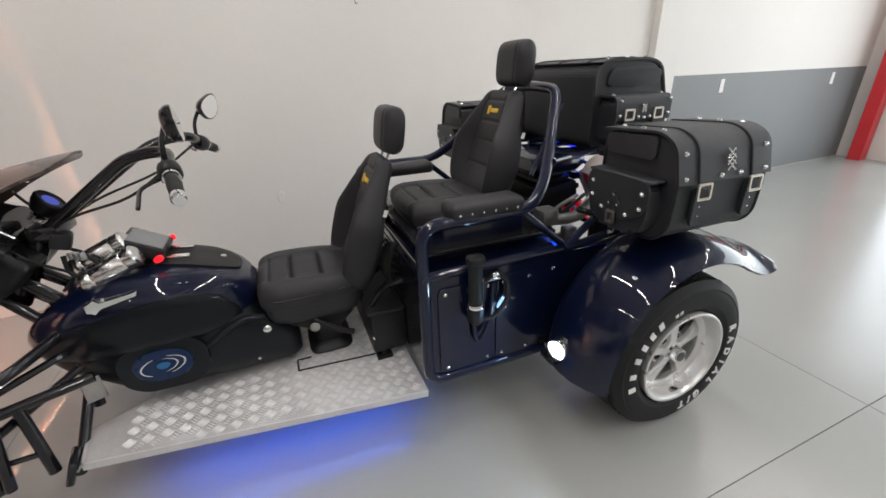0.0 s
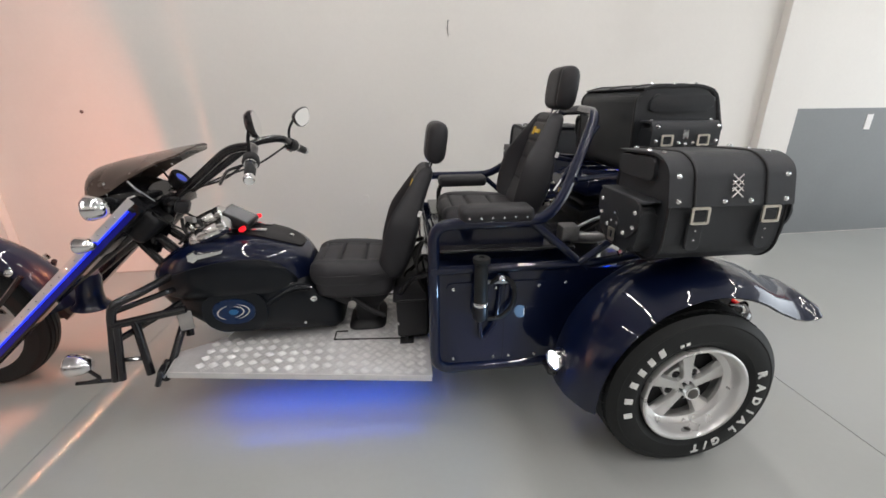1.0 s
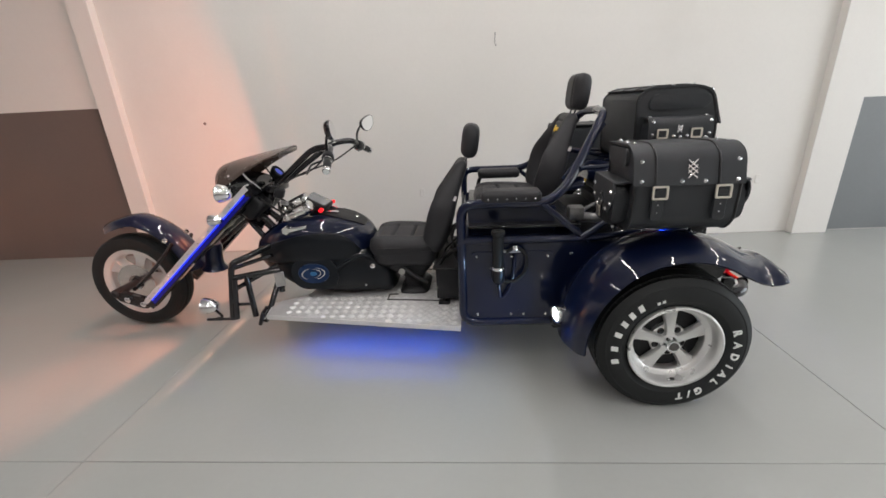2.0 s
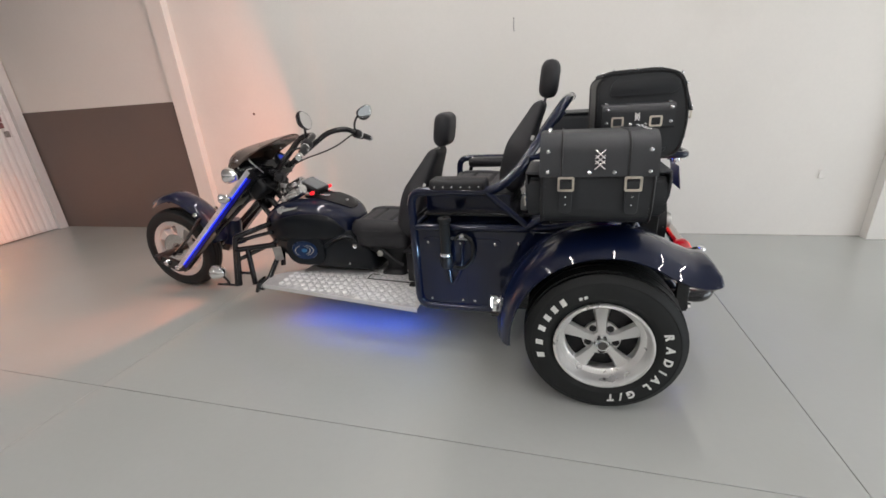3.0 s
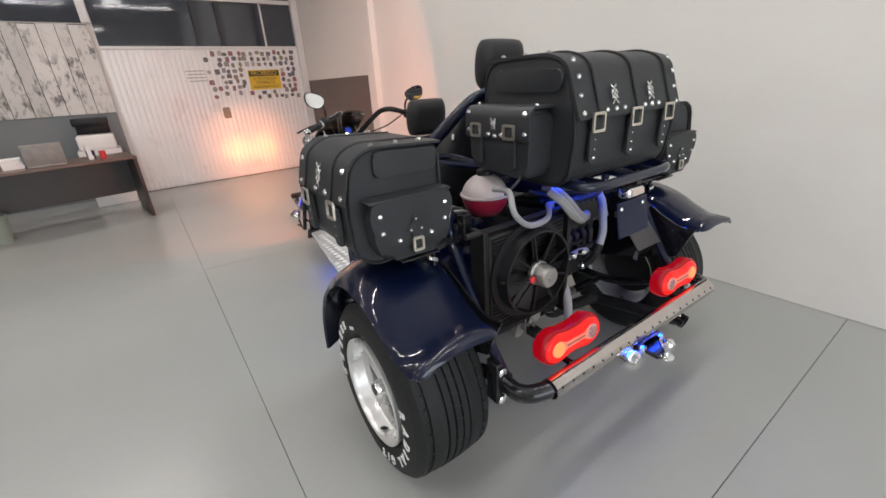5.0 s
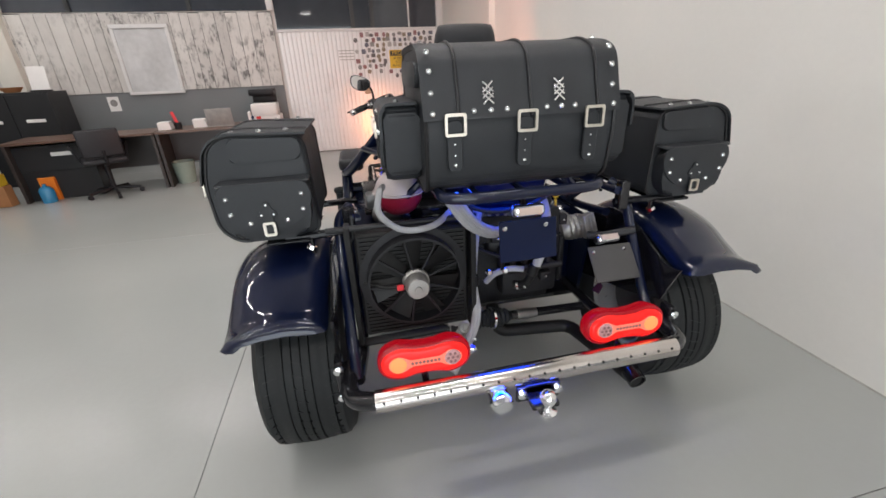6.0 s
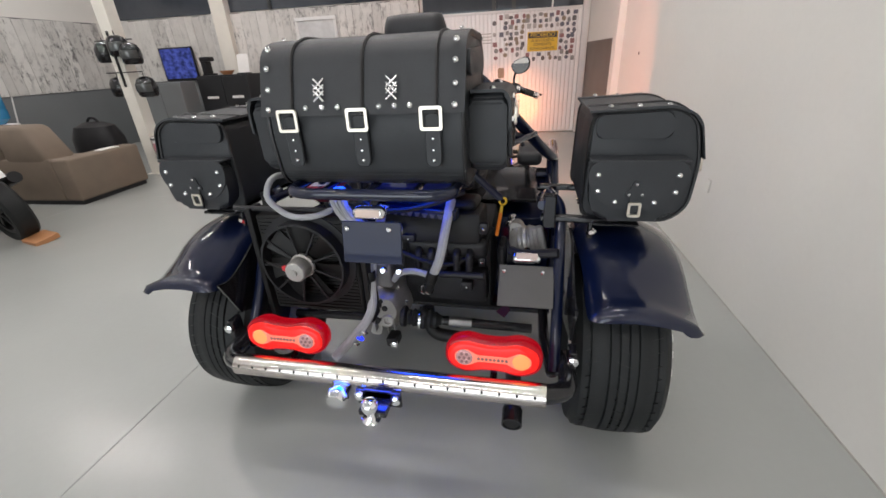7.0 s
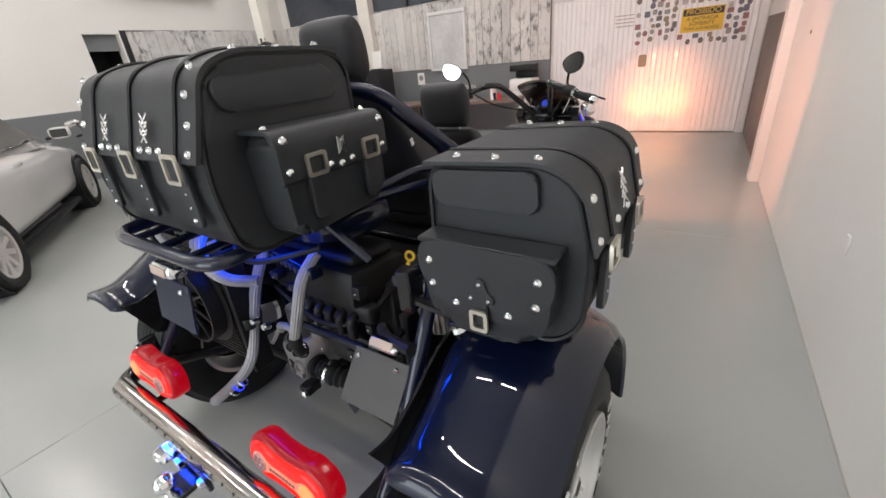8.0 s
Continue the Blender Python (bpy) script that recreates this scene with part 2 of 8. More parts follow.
tvt.links.new(tvr.outputs["Color"], tvt.nodes["Principled BSDF"].inputs["Emission Color"])
CARPAINT = material("silver_car_paint", (0.74, 0.74, 0.73), 0.25, 0.1, 0.04, 3, 300, 0, 0.8, 0.05)
CARGLASS = material("tinted_car_glass", (0.05, 0.055, 0.055), 0.05, 0, 0.1, 3, 30, 0, 0.6, 0.02)
PAILPRINT = material("faded_pink_print", (0.55, 0.24, 0.27), 0.5, 0, 0.5, 20, 60)
STEEL = material("bare_steel", (0.30, 0.30, 0.30), 0.38, 0.9, 0.3, 20, 160)
RED = material("red_paint", (0.62, 0.03, 0.04), 0.4, 0, 0.1)
BLUEPLASTIC = material("blue_water_bottle_plastic", (0.03, 0.22, 0.42), 0.2, 0, 0.1, 8, 60, 0, 0.5)
GREENPLASTIC = material("pale_green_plastic", (0.26, 0.33, 0.28), 0.5, 0, 0.1)
BROWNPLASTIC = material("orange_brown_wood", (0.45, 0.21, 0.09), 0.6, 0, 0.15)
LAMPLENS = glow("lit_lamp_lens", (1.0, 0.97, 0.93), 14, (0.8, 0.8, 0.8))
LAMPHOUSING = material("white_lamp_housing", (0.75, 0.75, 0.74), 0.4)
BOARDGLASS = material("framed_board_gloss", (0.56, 0.57, 0.57), 0.15, 0, 0.25, 2.0, 12, 0, 0.5, 0.05)
STICKERS = [material("sticker_" + n, c, 0.5, 0, 0.45, 60, 160) for n, c in (("grey", (0.26, 0.25, 0.24)), ("dark", (0.13, 0.12, 0.12)), ("maroon", (0.27, 0.13, 0.13)),
            ("pale", (0.42, 0.40, 0.38)), ("blue", (0.13, 0.13, 0.16)), ("ochre", (0.26, 0.21, 0.15)))]


def weathered_wood():
    m = material("weathered_white_boards", (0.60, 0.585, 0.555), 0.7, 0, 0.10, 3, 60, 0.002, random_tint=0.12)
    nt = m.node_tree
    b = nt.nodes["Principled BSDF"]
    src = b.inputs["Base Color"].links[0].from_socket
    tc = nt.nodes.new("ShaderNodeTexCoord")
    oi = nt.nodes.new("ShaderNodeObjectInfo")
    mp = nt.nodes.new("ShaderNodeMapping")
    mp.inputs["Scale"].default_value = (13, 13, 6.5)
    nt.links.new(tc.outputs["Object"], mp.inputs["Vector"])
    off = nt.nodes.new("ShaderNodeMath")
    off.operation = "MULTIPLY"
    off.inputs[1].default_value = 40
    nt.links.new(oi.outputs["Random"], off.inputs[0])
    nz = nt.nodes.new("ShaderNodeTexNoise")
    nz.noise_dimensions = "4D"
    nt.links.new(mp.outputs["Vector"], nz.inputs["Vector"])
    nt.links.new(off.outputs[0], nz.inputs["W"])
    nz.inputs["Scale"].default_value, nz.inputs["Detail"].default_value = 1.0, 9
    nz.inputs["Roughness"].default_value = 0.72
    r = nt.nodes.new("ShaderNodeMapRange")
    r.inputs["From Min"].default_value, r.inputs["From Max"].default_value = 0.50, 0.62
    nt.links.new(nz.outputs["Fac"], r.inputs["Value"])
    mx = nt.nodes.new("ShaderNodeMix")
    mx.data_type = "RGBA"
    big = nt.nodes.new("ShaderNodeTexNoise")
    big.inputs["Scale"].default_value, big.inputs["Detail"].default_value = 1.1, 2.0
    nt.links.new(tc.outputs["Object"], big.inputs["Vector"])
    br = nt.nodes.new("ShaderNodeMapRange")
    br.inputs["From Min"].default_value, br.inputs["From Max"].default_value = 0.40, 0.60
    br.inputs["To Min"].default_value, br.inputs["To Max"].default_value = 0.15, 1.0
    nt.links.new(big.outputs["Fac"], br.inputs["Value"])
    both = nt.nodes.new("ShaderNodeMath")
    both.operation = "MULTIPLY"
    nt.links.new(r.outputs["Result"], both.inputs[0])
    nt.links.new(br.outputs["Result"], both.inputs[1])
    nt.links.new(both.outputs[0], mx.inputs["Factor"])
    nt.links.new(src, mx.inputs["A"])
    mx.inputs["B"].default_value = (0.13, 0.125, 0.12, 1)
    nt.links.new(mx.outputs["Result"], b.inputs["Base Color"])
    return m


BOARDS = weathered_wood()

# ---- building helpers ----
PLACE = {}


def thing(name, at, label, category, group="", kind=""):
    """An Empty at the base of a thing."""
    ob = new(name)
    ob.empty_display_size = 0.05
    ob.matrix_basis = at if isinstance(at, Matrix) else Matrix.Translation(at)
    PLACE[ob] = ob.matrix_basis.copy()
    return tagged(ob, label, category, group, kind)


def to_mesh(name, bm, mat, sharp=38):
    bmesh.ops.recalc_face_normals(bm, faces=bm.faces)
    me = bpy.data.meshes.new(name)
    bm.to_mesh(me)
    bm.free()
    me.materials.append(mat)
    me.polygons.foreach_set("use_smooth", [True] * len(me.polygons))
    me.set_sharp_from_angle(angle=radians(sharp))
    return me


def place(name, me, parent=None, at=None, label=""):
    """One object on a mesh, at a world pose, under a thing or part."""
    ob = new(name, me)
    at = at or Matrix()
    if parent:
        ob.parent = parent
        ob.matrix_parent_inverse = PLACE[parent].inverted()
    ob.matrix_basis = at
    PLACE[ob] = at.copy()
    return tagged(ob, label)


def part(name, bm, mat, parent=None, label="", sharp=38, at=None):
    return place(name, to_mesh(name, bm, mat, sharp), parent, at, label)


def setting(name, bm, mat, label, category, sharp=38):
    ob = part(name, bm, mat, None, "", sharp, ROOM)
    return tagged(ob, label, category, "", "structure")


def box(x0, x1, y0, y1, z0, z1, bev=0.0, seg=2, bm=None):
    bm = bm or bmesh.new()
    r = bmesh.ops.create_cube(bm, size=1)
    for v in r["verts"]:
        v.co = Vector(((x0 + x1) / 2 + v.co.x * (x1 - x0), (y0 + y1) / 2 + v.co.y * (y1 - y0), (z0 + z1) / 2 + v.co.z * (z1 - z0)))
    if bev:
        edges = list({e for v in r["verts"] for e in v.link_edges})
        bmesh.ops.bevel(bm, geom=edges, offset=bev, segments=seg, profile=0.5, affect="EDGES")
    return bm


def turned(bm, m):
    bmesh.ops.transform(bm, matrix=m, verts=bm.verts)
    return bm


def mirrored(bm):
    return turned(bm, Matrix.Diagonal((1, -1, 1, 1)))


def rings(secs, bm=None, caps=True, closed=False):
    """Skin a list of rings of equally many points."""
    bm = bm or bmesh.new()
    vs = [[bm.verts.new(p) for p in s] for s in secs]
    n = len(vs[0])
    pairs = list(zip(vs, vs[1:])) + ([(vs[-1], vs[0])] if closed else [])
    for a, b in pairs:
        for k in range(n):
            bm.faces.new((a[k], a[(k + 1) % n], b[(k + 1) % n], b[k]))
    if caps and not closed:
        bm.faces.new(vs[0][::-1])
        bm.faces.new(vs[-1])
    return bm


def rounded_path(pts, bend, steps=5):
    pts = [Vector(p) for p in pts]
    out = [pts[0]]
    for a, b, c in zip(pts, pts[1:], pts[2:]):
        d = min(bend, (b - a).length * 0.48, (c - b).length * 0.48)
        p, q = b + (a - b).normalized() * d, b + (c - b).normalized() * d
        for k in range(steps + 1):
            t = k / steps
            out.append(p * (1 - t) ** 2 + b * 2 * t * (1 - t) + q * t * t)
    return out + [pts[-1]]


def tube(pts, r, bend=0.06, seg=10, bm=None, flute=0.0):
    """A round tube along a path with rounded bends; flute gives it lengthwise ribs."""
    path = rounded_path(pts, bend) if bend else [Vector(p) for p in pts]
    secs, up = [], Vector((0.3, 0.2, 1))
    for i, p in enumerate(path):
        d = (path[min(i + 1, len(path) - 1)] - path[max(i - 1, 0)]).normalized()
        up = (up - d * up.dot(d))
        if up.length < 1e-4:
            up = d.orthogonal()
        up.normalize()
        side = d.cross(up)
        secs.append([p + (up * math.cos(a) + side * math.sin(a)) * r * (1 - flute * (k % 2)) for k, a in enumerate(2 * math.pi * k / seg for k in range(seg))])
    return rings(secs, bm)




def lathe(profile, at=(0, 0, 0), axis=(0, 0, 1), seg=24, bm=None, closed=False):
    """Turn (radius, height) pairs round an axis."""
    q = Vector((0, 0, 1)).rotation_difference(Vector(axis)).to_matrix()
    secs = [[Vector(at) + q @ Vector((max(r, 1e-4) * math.cos(2 * math.pi * k / seg), max(r, 1e-4) * math.sin(2 * math.pi * k / seg), h)) for k in range(seg)] for r, h in profile]
    return rings(secs, bm, not closed, closed)


def prism(poly, axis, a0, a1, bev=0.0, seg=2, bm=None):
    """A polygon drawn in the two other axes, in their order, carried along an axis."""
    bm = bm or bmesh.new()

    def at(p, a):
        return {"x": (a, p[0], p[1]), "y": (p[0], a, p[1]), "z": (p[0], p[1], a)}[axis]
    lo = [bm.verts.new(at(p, a0)) for p in poly]
    hi = [bm.verts.new(at(p, a1)) for p in poly]
    n = len(poly)
    faces = [bm.faces.new(lo[::-1]), bm.faces.new(hi)] + [bm.faces.new((lo[k], lo[(k + 1) % n], hi[(k + 1) % n], hi[k])) for k in range(n)]
    if bev:
        edges = list({e for f in faces for e in f.edges})
        bmesh.ops.bevel(bm, geom=edges, offset=bev, segments=seg, profile=0.5, affect="EDGES")
    return bm


def rounded_poly(poly, r, steps=4):
    """A polygon in 2D with rounded corners."""
    pts = [Vector((*p, 0)) for p in poly]
    out = []
    for a, b, c in zip(pts[-1:] + pts[:-1], pts, pts[1:] + pts[:1]):
        d = min(r, (b - a).length * 0.48, (c - b).length * 0.48)
        p, q = b + (a - b).normalized() * d, b + (c - b).normalized() * d
        for k in range(steps + 1):
            t = k / steps
            v = p * (1 - t) ** 2 + b * 2 * t * (1 - t) + q * t * t
            out.append((v.x, v.y))
    return out


def oval(cy, cz, w, h, p=2.6, n=24):
    """A squared-off oval as (y, z) pairs."""
    out = []
    for k in range(n):
        c, s = math.cos(2 * math.pi * k / n), math.sin(2 * math.pi * k / n)
        out.append((cy + w * math.copysign(abs(c) ** (2 / p), c), cz + h * math.copysign(abs(s) ** (2 / p), s)))
    return out


def hull_along_x(secs, p=2.6, n=28):
    """Skin sections (x, centre y, half width, z0, z1)."""
    return rings([[(x, y, z) for y, z in oval(cy, (z0 + z1) / 2, w, (z1 - z0) / 2, p, n)] for x, cy, w, z0, z1 in secs])


def letters(text, size, mat_depth=0.002, bold=0.0, slant=0.0):
    cu = bpy.data.curves.new("lettering", "FONT")
    cu.body, cu.size, cu.extrude, cu.align_x, cu.align_y = text, size, mat_depth, "CENTER", "CENTER"
    cu.offset, cu.shear = bold, slant
    ob = bpy.data.objects.new("lettering", cu)
    me = bpy.data.meshes.new_from_object(ob)
    bpy.data.objects.remove(ob)
    return me


def stud_mesh(r=0.009):
    return to_mesh("stud", lathe([(r, 0), (r * 0.92, r * 0.35), (r * 0.6, r * 0.7), (0.0005, r * 0.85)], seg=10), CHROME, 60)


def facing(at, normal, roll=0.0):
    """A pose whose z looks along the normal."""
    return Matrix.Translation(at) @ Vector(normal).to_track_quat("Z", "Y").to_matrix().to_4x4() @ pose(0, 0, 0, 0, 0, roll)


STUD = stud_mesh()
BOLT = to_mesh("bolt", lathe([(0.008, 0), (0.008, 0.004), (0.005, 0.007), (0.0005, 0.0075)], seg=8), CHROME, 40)
BIGBOLT = to_mesh("bolt", lathe([(0.017, 0), (0.017, 0.012), (0.011, 0.016), (0.0005, 0.017)], seg=8), CHROME, 40)

# ---- the hall ----
WN = 1.663                                 # inner face of the long wall
XG = -6.95                                 # face of the sheet gate and the office wall
YS = -8.08                                 # far long wall
XE = 7.0
setting("ground", box(-60, 60, -60, 60, -0.30, -0.012), YARD, "pale concrete yard around the hall", "ground")
floor = setting("floor", box(XG - 0.3, XE + 2, YS - 0.2, WN + 0.3, -0.011, -0.005), JOINT, "dark dirty joints under a grey epoxy floor", "floor")


def slabs():
    xs = [-7.4, -6.27, -2.70, 0.87, 4.44, 9.0]
    ys = [-8.4, -4.8, -1.214, 2.0]
    for x0, x1 in zip(xs, xs[1:]):
        for y0, y1 in zip(ys, ys[1:]):
            part("slab", box(x0 + 0.0015, x1 - 0.0015, y0 + 0.0015, y1 - 0.0015, -0.009, 0, 0.0012, 1), FLOOR, floor, at=pose(0, 0, 0, 0, 0, 1.1))


wall_n = setting("wall_north", box(-7.3, XE + 0.3, WN, WN + 0.2, 0, CEILING), WALL, "cream-white painted long wall behind the trike", "wall")
for x0, x1 in ((-4.44, -4.24), (2.46, 2.81)):
    part("pilaster", box(x0, x1, WN - 0.085, WN + 0.001, 0, CEILING, 0.004, 1), WALL, wall_n, at=ROOM)
part("wainscot", box(-6.93, -4.442, WN - 0.006, WN + 0.001, 0, 1.545), WAINBROWN, wall_n, "dark brown painted lower wall", at=ROOM)
part("wainscot", box(2.812, XE - 0.02, WN - 0.006, WN + 0.001, 0, 1.31), WAINGREY, wall_n, "grey painted lower wall", at=ROOM)
tagged(part("wall_outlet", box(-1.375, -1.325, WN - 0.010, WN - 0.0005, 0.53, 0.615, 0.004, 1), WALL, None, at=ROOM), "small white power outlet on the long wall", "outlet")
tagged(part("wall_outlet", box(2.03, 2.08, WN - 0.010, WN - 0.0005, 0.53, 0.615, 0.004, 1), WALL, None, at=ROOM), "small white power outlet on the long wall", "outlet")
for x in (3.72, 6.1):
    tagged(part("notice", box(x, x + 0.07, WN - 0.012, WN - 0.0065, 1.10, 1.25), PAPER, None, at=ROOM), "small white notice stuck on the grey wainscot", "notice")

hook = thing("wall_hook", ROOM @ pose(-0.592, WN, 1.965), "thin dark wire hook hanging from a nail in the wall", "hook")
part("nail", lathe([(0.005, 0), (0.005, 0.018), (0.001, 0.02)], ROOM @ Vector((-0.592, WN, 2.02)), (0, -1, 0), 8), IRON, hook)
part("wire", turned(tube([(-0.592, WN - 0.012, 2.02), (-0.596, WN - 0.006, 1.96), (-0.590, WN - 0.006, 1.915), (-0.580, WN - 0.010, 1.925)], 0.0022, 0.01, 6), ROOM), CABLE, hook)
plug = thing("wall_plug", ROOM @ pose(-3.475, WN, 1.356), "small dark plug hole in the white painted wall", "wall plug")
part("plug", lathe([(0.001, 0), (0.014, 0), (0.012, 0.006), (0.001, 0.007)], ROOM @ Vector((-3.475, WN, 1.356)), (0, -1, 0), 12), WAINBROWN, plug)
WEST = ROOM @ pose(0, 0.30, 0)             # along the west wall
SOUTH = ROOM @ pose(-0.35, 0, 0)           # along the south wall
setting("baseboard", box(-4.24, 2.46, WN - 0.003, WN + 0.001, 0, 0.007), FOOTDIRT, "thin dirty joint at the foot of the long wall", "joint")
setting("baseboard_east", box(2.81, XE - 0.02, WN - 0.010, WN - 0.006, 0, 0.007), FOOTDIRT, "thin dirty joint at the foot of the long wall", "joint")
# gate wall and office wall, one plane
wall_w = setting("wall_west", box(XG - 0.25, XG - 0.05, YS, WN, 0, CEILING), WALL, "office end wall of the hall", "wall")
part("wainscot", box(XG - 0.049, XG, YS, -1.36, 0, 1.235), WAINGREY, wall_w, "grey painted lower wall", at=ROOM)
part("door_jamb", box(XG - 0.049, XG + 0.05, 1.24, 1.34, 0, CEILING - 0.002), FRAMEWHITE, wall_w, "white door jamb", at=WEST)
part("return", box(XG - 0.049, XG + 0.02, 1.342, WN - 0.301, 0, CEILING - 0.002), WALL, wall_w, at=WEST)


def sheet_gate():
    g = thing("door_1", WEST @ pose(XG, -0.15, 0), "white corrugated sheet gate covered with small stickers", "gate", kind="structure")
    poly, y = [], -1.60
    front, k = [], 0
    while y < 1.235:
        front += [(XG - 0.012, y), (XG - 0.012, y + 0.018), (XG - 0.001, y + 0.026), (XG - 0.001, y + 0.058)]
        y += 0.075
    poly = front + [(XG - 0.028, y - 0.017), (XG - 0.028, -1.60)]
    part("sheet", prism(poly, "z", 0.015, 2.08), SHEET, g, at=WEST, sharp=25)
    part("top_rail", box(XG - 0.03, XG + 0.012, -1.62, 1.238, 2.081, 2.125, 0.003, 1), FRAMEWHITE, g, at=WEST)
    rnd = random.Random(4)
    spots = []
    for i in range(15):
        for j in range(9):
            y, z = -0.27 + i * 0.098 + rnd.uniform(-0.02, 0.02), 2.02 - j * 0.088 + rnd.uniform(-0.015, 0.015)
            low = 1.50 - 0.28 * max(0, (y + 0.1)) if y < 0.95 else 1.22
            if 0.27 < y < 0.86 and 1.40 < z < 1.80 or z < low + rnd.uniform(-0.08, 0.10) - 0.05 or (y < -0.1 and rnd.random() < 0.45):
                continue
            spots.append((y, z))
    spots += [(-0.16, 1.10), (-0.26, 1.36)]
    for y, z in spots:
        w, h = rnd.uniform(0.026, 0.040), rnd.uniform(0.028, 0.042)
        if z < 1.2:
            w, h = 0.06, 0.09
        shape = oval(y, z, w, h, rnd.choice((2, 2, 6, 8)), 14)
        part("sticker", prism(shape, "x", XG, XG + 0.0015), rnd.choice(STICKERS), g, at=WEST)
    for k in range(4):
        part("paper_strip", box(XG, XG + 0.001, -0.62 + 0.02 * (k % 2), -0.34, 1.76 - 0.05 * k, 1.775 - 0.05 * k), STICKERS[3], g, at=WEST)
    sign = tagged(part("warning_sign", box(XG + 0.0005, XG + 0.004, 0.31, 0.845, 1.44, 1.755, 0.001, 1), YELLOW, None, at=WEST), "yellow warning sign with black lettering on the gate", "sign")
    part("sign_band", box(XG + 0.0042, XG + 0.005, 0.325, 0.83, 1.655, 1.742), BLACKBOARD, sign, at=WEST)
    for text, size, z, m in (("PROIBIDO", 0.096, 1.70, YELLOW), ("A ENTRADA", 0.072, 1.612, BLACKBOARD), ("SOMENTE", 0.072, 1.548, BLACKBOARD), ("FUNCIONÁRIOS", 0.060, 1.484, BLACKBOARD)):
        me = letters(text, size, 0.0008)
        me.materials.append(m)
        place("sign_line", me, sign, WEST @ pose(XG + 0.0062, 0.578, z, 90, 0, 90))


sheet_gate()


def transom():
    t = thing("window_1", WEST @ pose(XG, -2, 2.4), "dark glazed band above the gate and office boards with white bars", "window", kind="structure")
    part("pane", box(XG - 0.045, XG - 0.035, -1.60, 1.24, 2.13, CEILING - 0.3), DARKGLASS, t, at=WEST)
    part("pane", box(XG - 0.045, XG - 0.035, -8.1, -1.70, 2.42, CEILING - 0.3), DARKGLASS, t, at=WEST)
    part("crossbar", box(XG - 0.034, XG + 0.01, -1.60, 1.238, 2.77, 2.83, 0.003, 1), FRAMEWHITE, t, at=WEST)
    for y, w, m in ((-1.66, 0.05, FRAMEWHITE), (0.72, 0.012, FRAMEWHITE), (-0.30, 0.035, BLACKBOARD), (0.05, 0.035, BLACKBOARD), (-2.9, 0.03, BLACKBOARD), (-4.6, 0.03, BLACKBOARD)):
        z0 = 2.13 if y > -1.65 else 2.42
        part("mullion", box(XG - 0.034, XG + 0.005, y - w, y + w, z0, 2.768 if y > -1.65 else CEILING - 0.3), m, t, at=WEST)


transom()


def boards():
    panel = setting("cladding", box(XG - 0.049, XG - 0.002, -8.0, -1.36, 1.236, 2.40), BLACKBOARD, "weathered whitewashed boards above the grey wainscot", "cladding")
    y, rnd = -1.36, random.Random(2)
    while y > -7.9:
        w = rnd.uniform(0.13, 0.22)
        part("plank", box(XG - 0.002, XG + 0.012 + rnd.uniform(0, 0.006), y - w + 0.007, y, 1.238, 2.395 + rnd.uniform(-0.01, 0.01), 0.002, 1), BOARDS, panel, at=ROOM)
        y -= w
    south = setting("cladding_south", box(-6.9, -3.33, YS - 0.001, YS + 0.004, 1.16, 2.38), BLACKBOARD, "weathered whitewashed boards on the far wall", "cladding")
    x = -6.9
    while x < -3.45:
        w = rnd.uniform(0.13, 0.22)
        part("plank", box(x, min(x + w - 0.007, -3.34), YS + 0.004, YS + 0.018 + rnd.uniform(0, 0.006), 1.162, 2.37 + rnd.uniform(-0.01, 0.01), 0.002, 1), BOARDS, south, at=ROOM)
        x += w


boards()
wall_s = setting("wall_south", prism([(-7.2, 0), (-3.30, 0), (-3.30, 2.32), (-2.75, 2.32), (-2.75, 0), (XE + 0.3, 0), (XE + 0.3, CEILING), (-7.2, CEILING)], "y", YS - 0.2, YS - 0.002), WALL, "far white wall of the hall with a dark doorway", "wall")
part("wainscot", box(-6.9, -3.31, YS - 0.001, YS + 0.003, 0, 1.158), WAINGREY, wall_s, at=ROOM)
part("wainscot", box(-2.74, XE, YS - 0.001, YS + 0.003, 0, 1.158), WAINGREY, wall_s, at=ROOM)
# black sheets line the passage: its shade is put into their colour
part("passage", box(-3.0, -2.35, YS - 0.9, YS - 0.86, 0, 2.4), BLACKBOARD, wall_s, "passage behind the doorway, its shade put into black sheets", at=SOUTH)
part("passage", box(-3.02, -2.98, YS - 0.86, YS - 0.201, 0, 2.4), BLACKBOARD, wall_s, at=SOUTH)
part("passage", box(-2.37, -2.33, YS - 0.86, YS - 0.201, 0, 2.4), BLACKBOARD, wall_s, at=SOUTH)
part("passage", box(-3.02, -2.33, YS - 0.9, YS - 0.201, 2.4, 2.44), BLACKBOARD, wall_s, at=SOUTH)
part("lintel_box", box(-2.95, -2.40, YS - 0.15, YS - 0.10, 2.06, 2.32), WAINGREY, wall_s, at=SOUTH)
wall_e = setting("wall_east", prism([(YS, 0), (-4.85, 0), (-4.85, 3.4), (0.9, 3.4), (0.9, 0), (WN - 0.001, 0), (WN - 0.001, CEILING), (YS, CEILING)], "x", XE, XE + 0.25), WALL, "street-side wall with a wide open gate", "wall")
tagged(part("gate_post", box(XE - 0.22, XE - 0.04, 1.28, 1.44, 0, 2.6, 0.006, 1), RED, None, at=ROOM), "red painted steel gate post by the open gate", "post")
setting("ceiling", box(-7.2, XE + 0.25, YS - 0.2, WN + 0.2, CEILING, CEILING + 0.15), ROOFING, "plain dark grey hall ceiling", "ceiling")


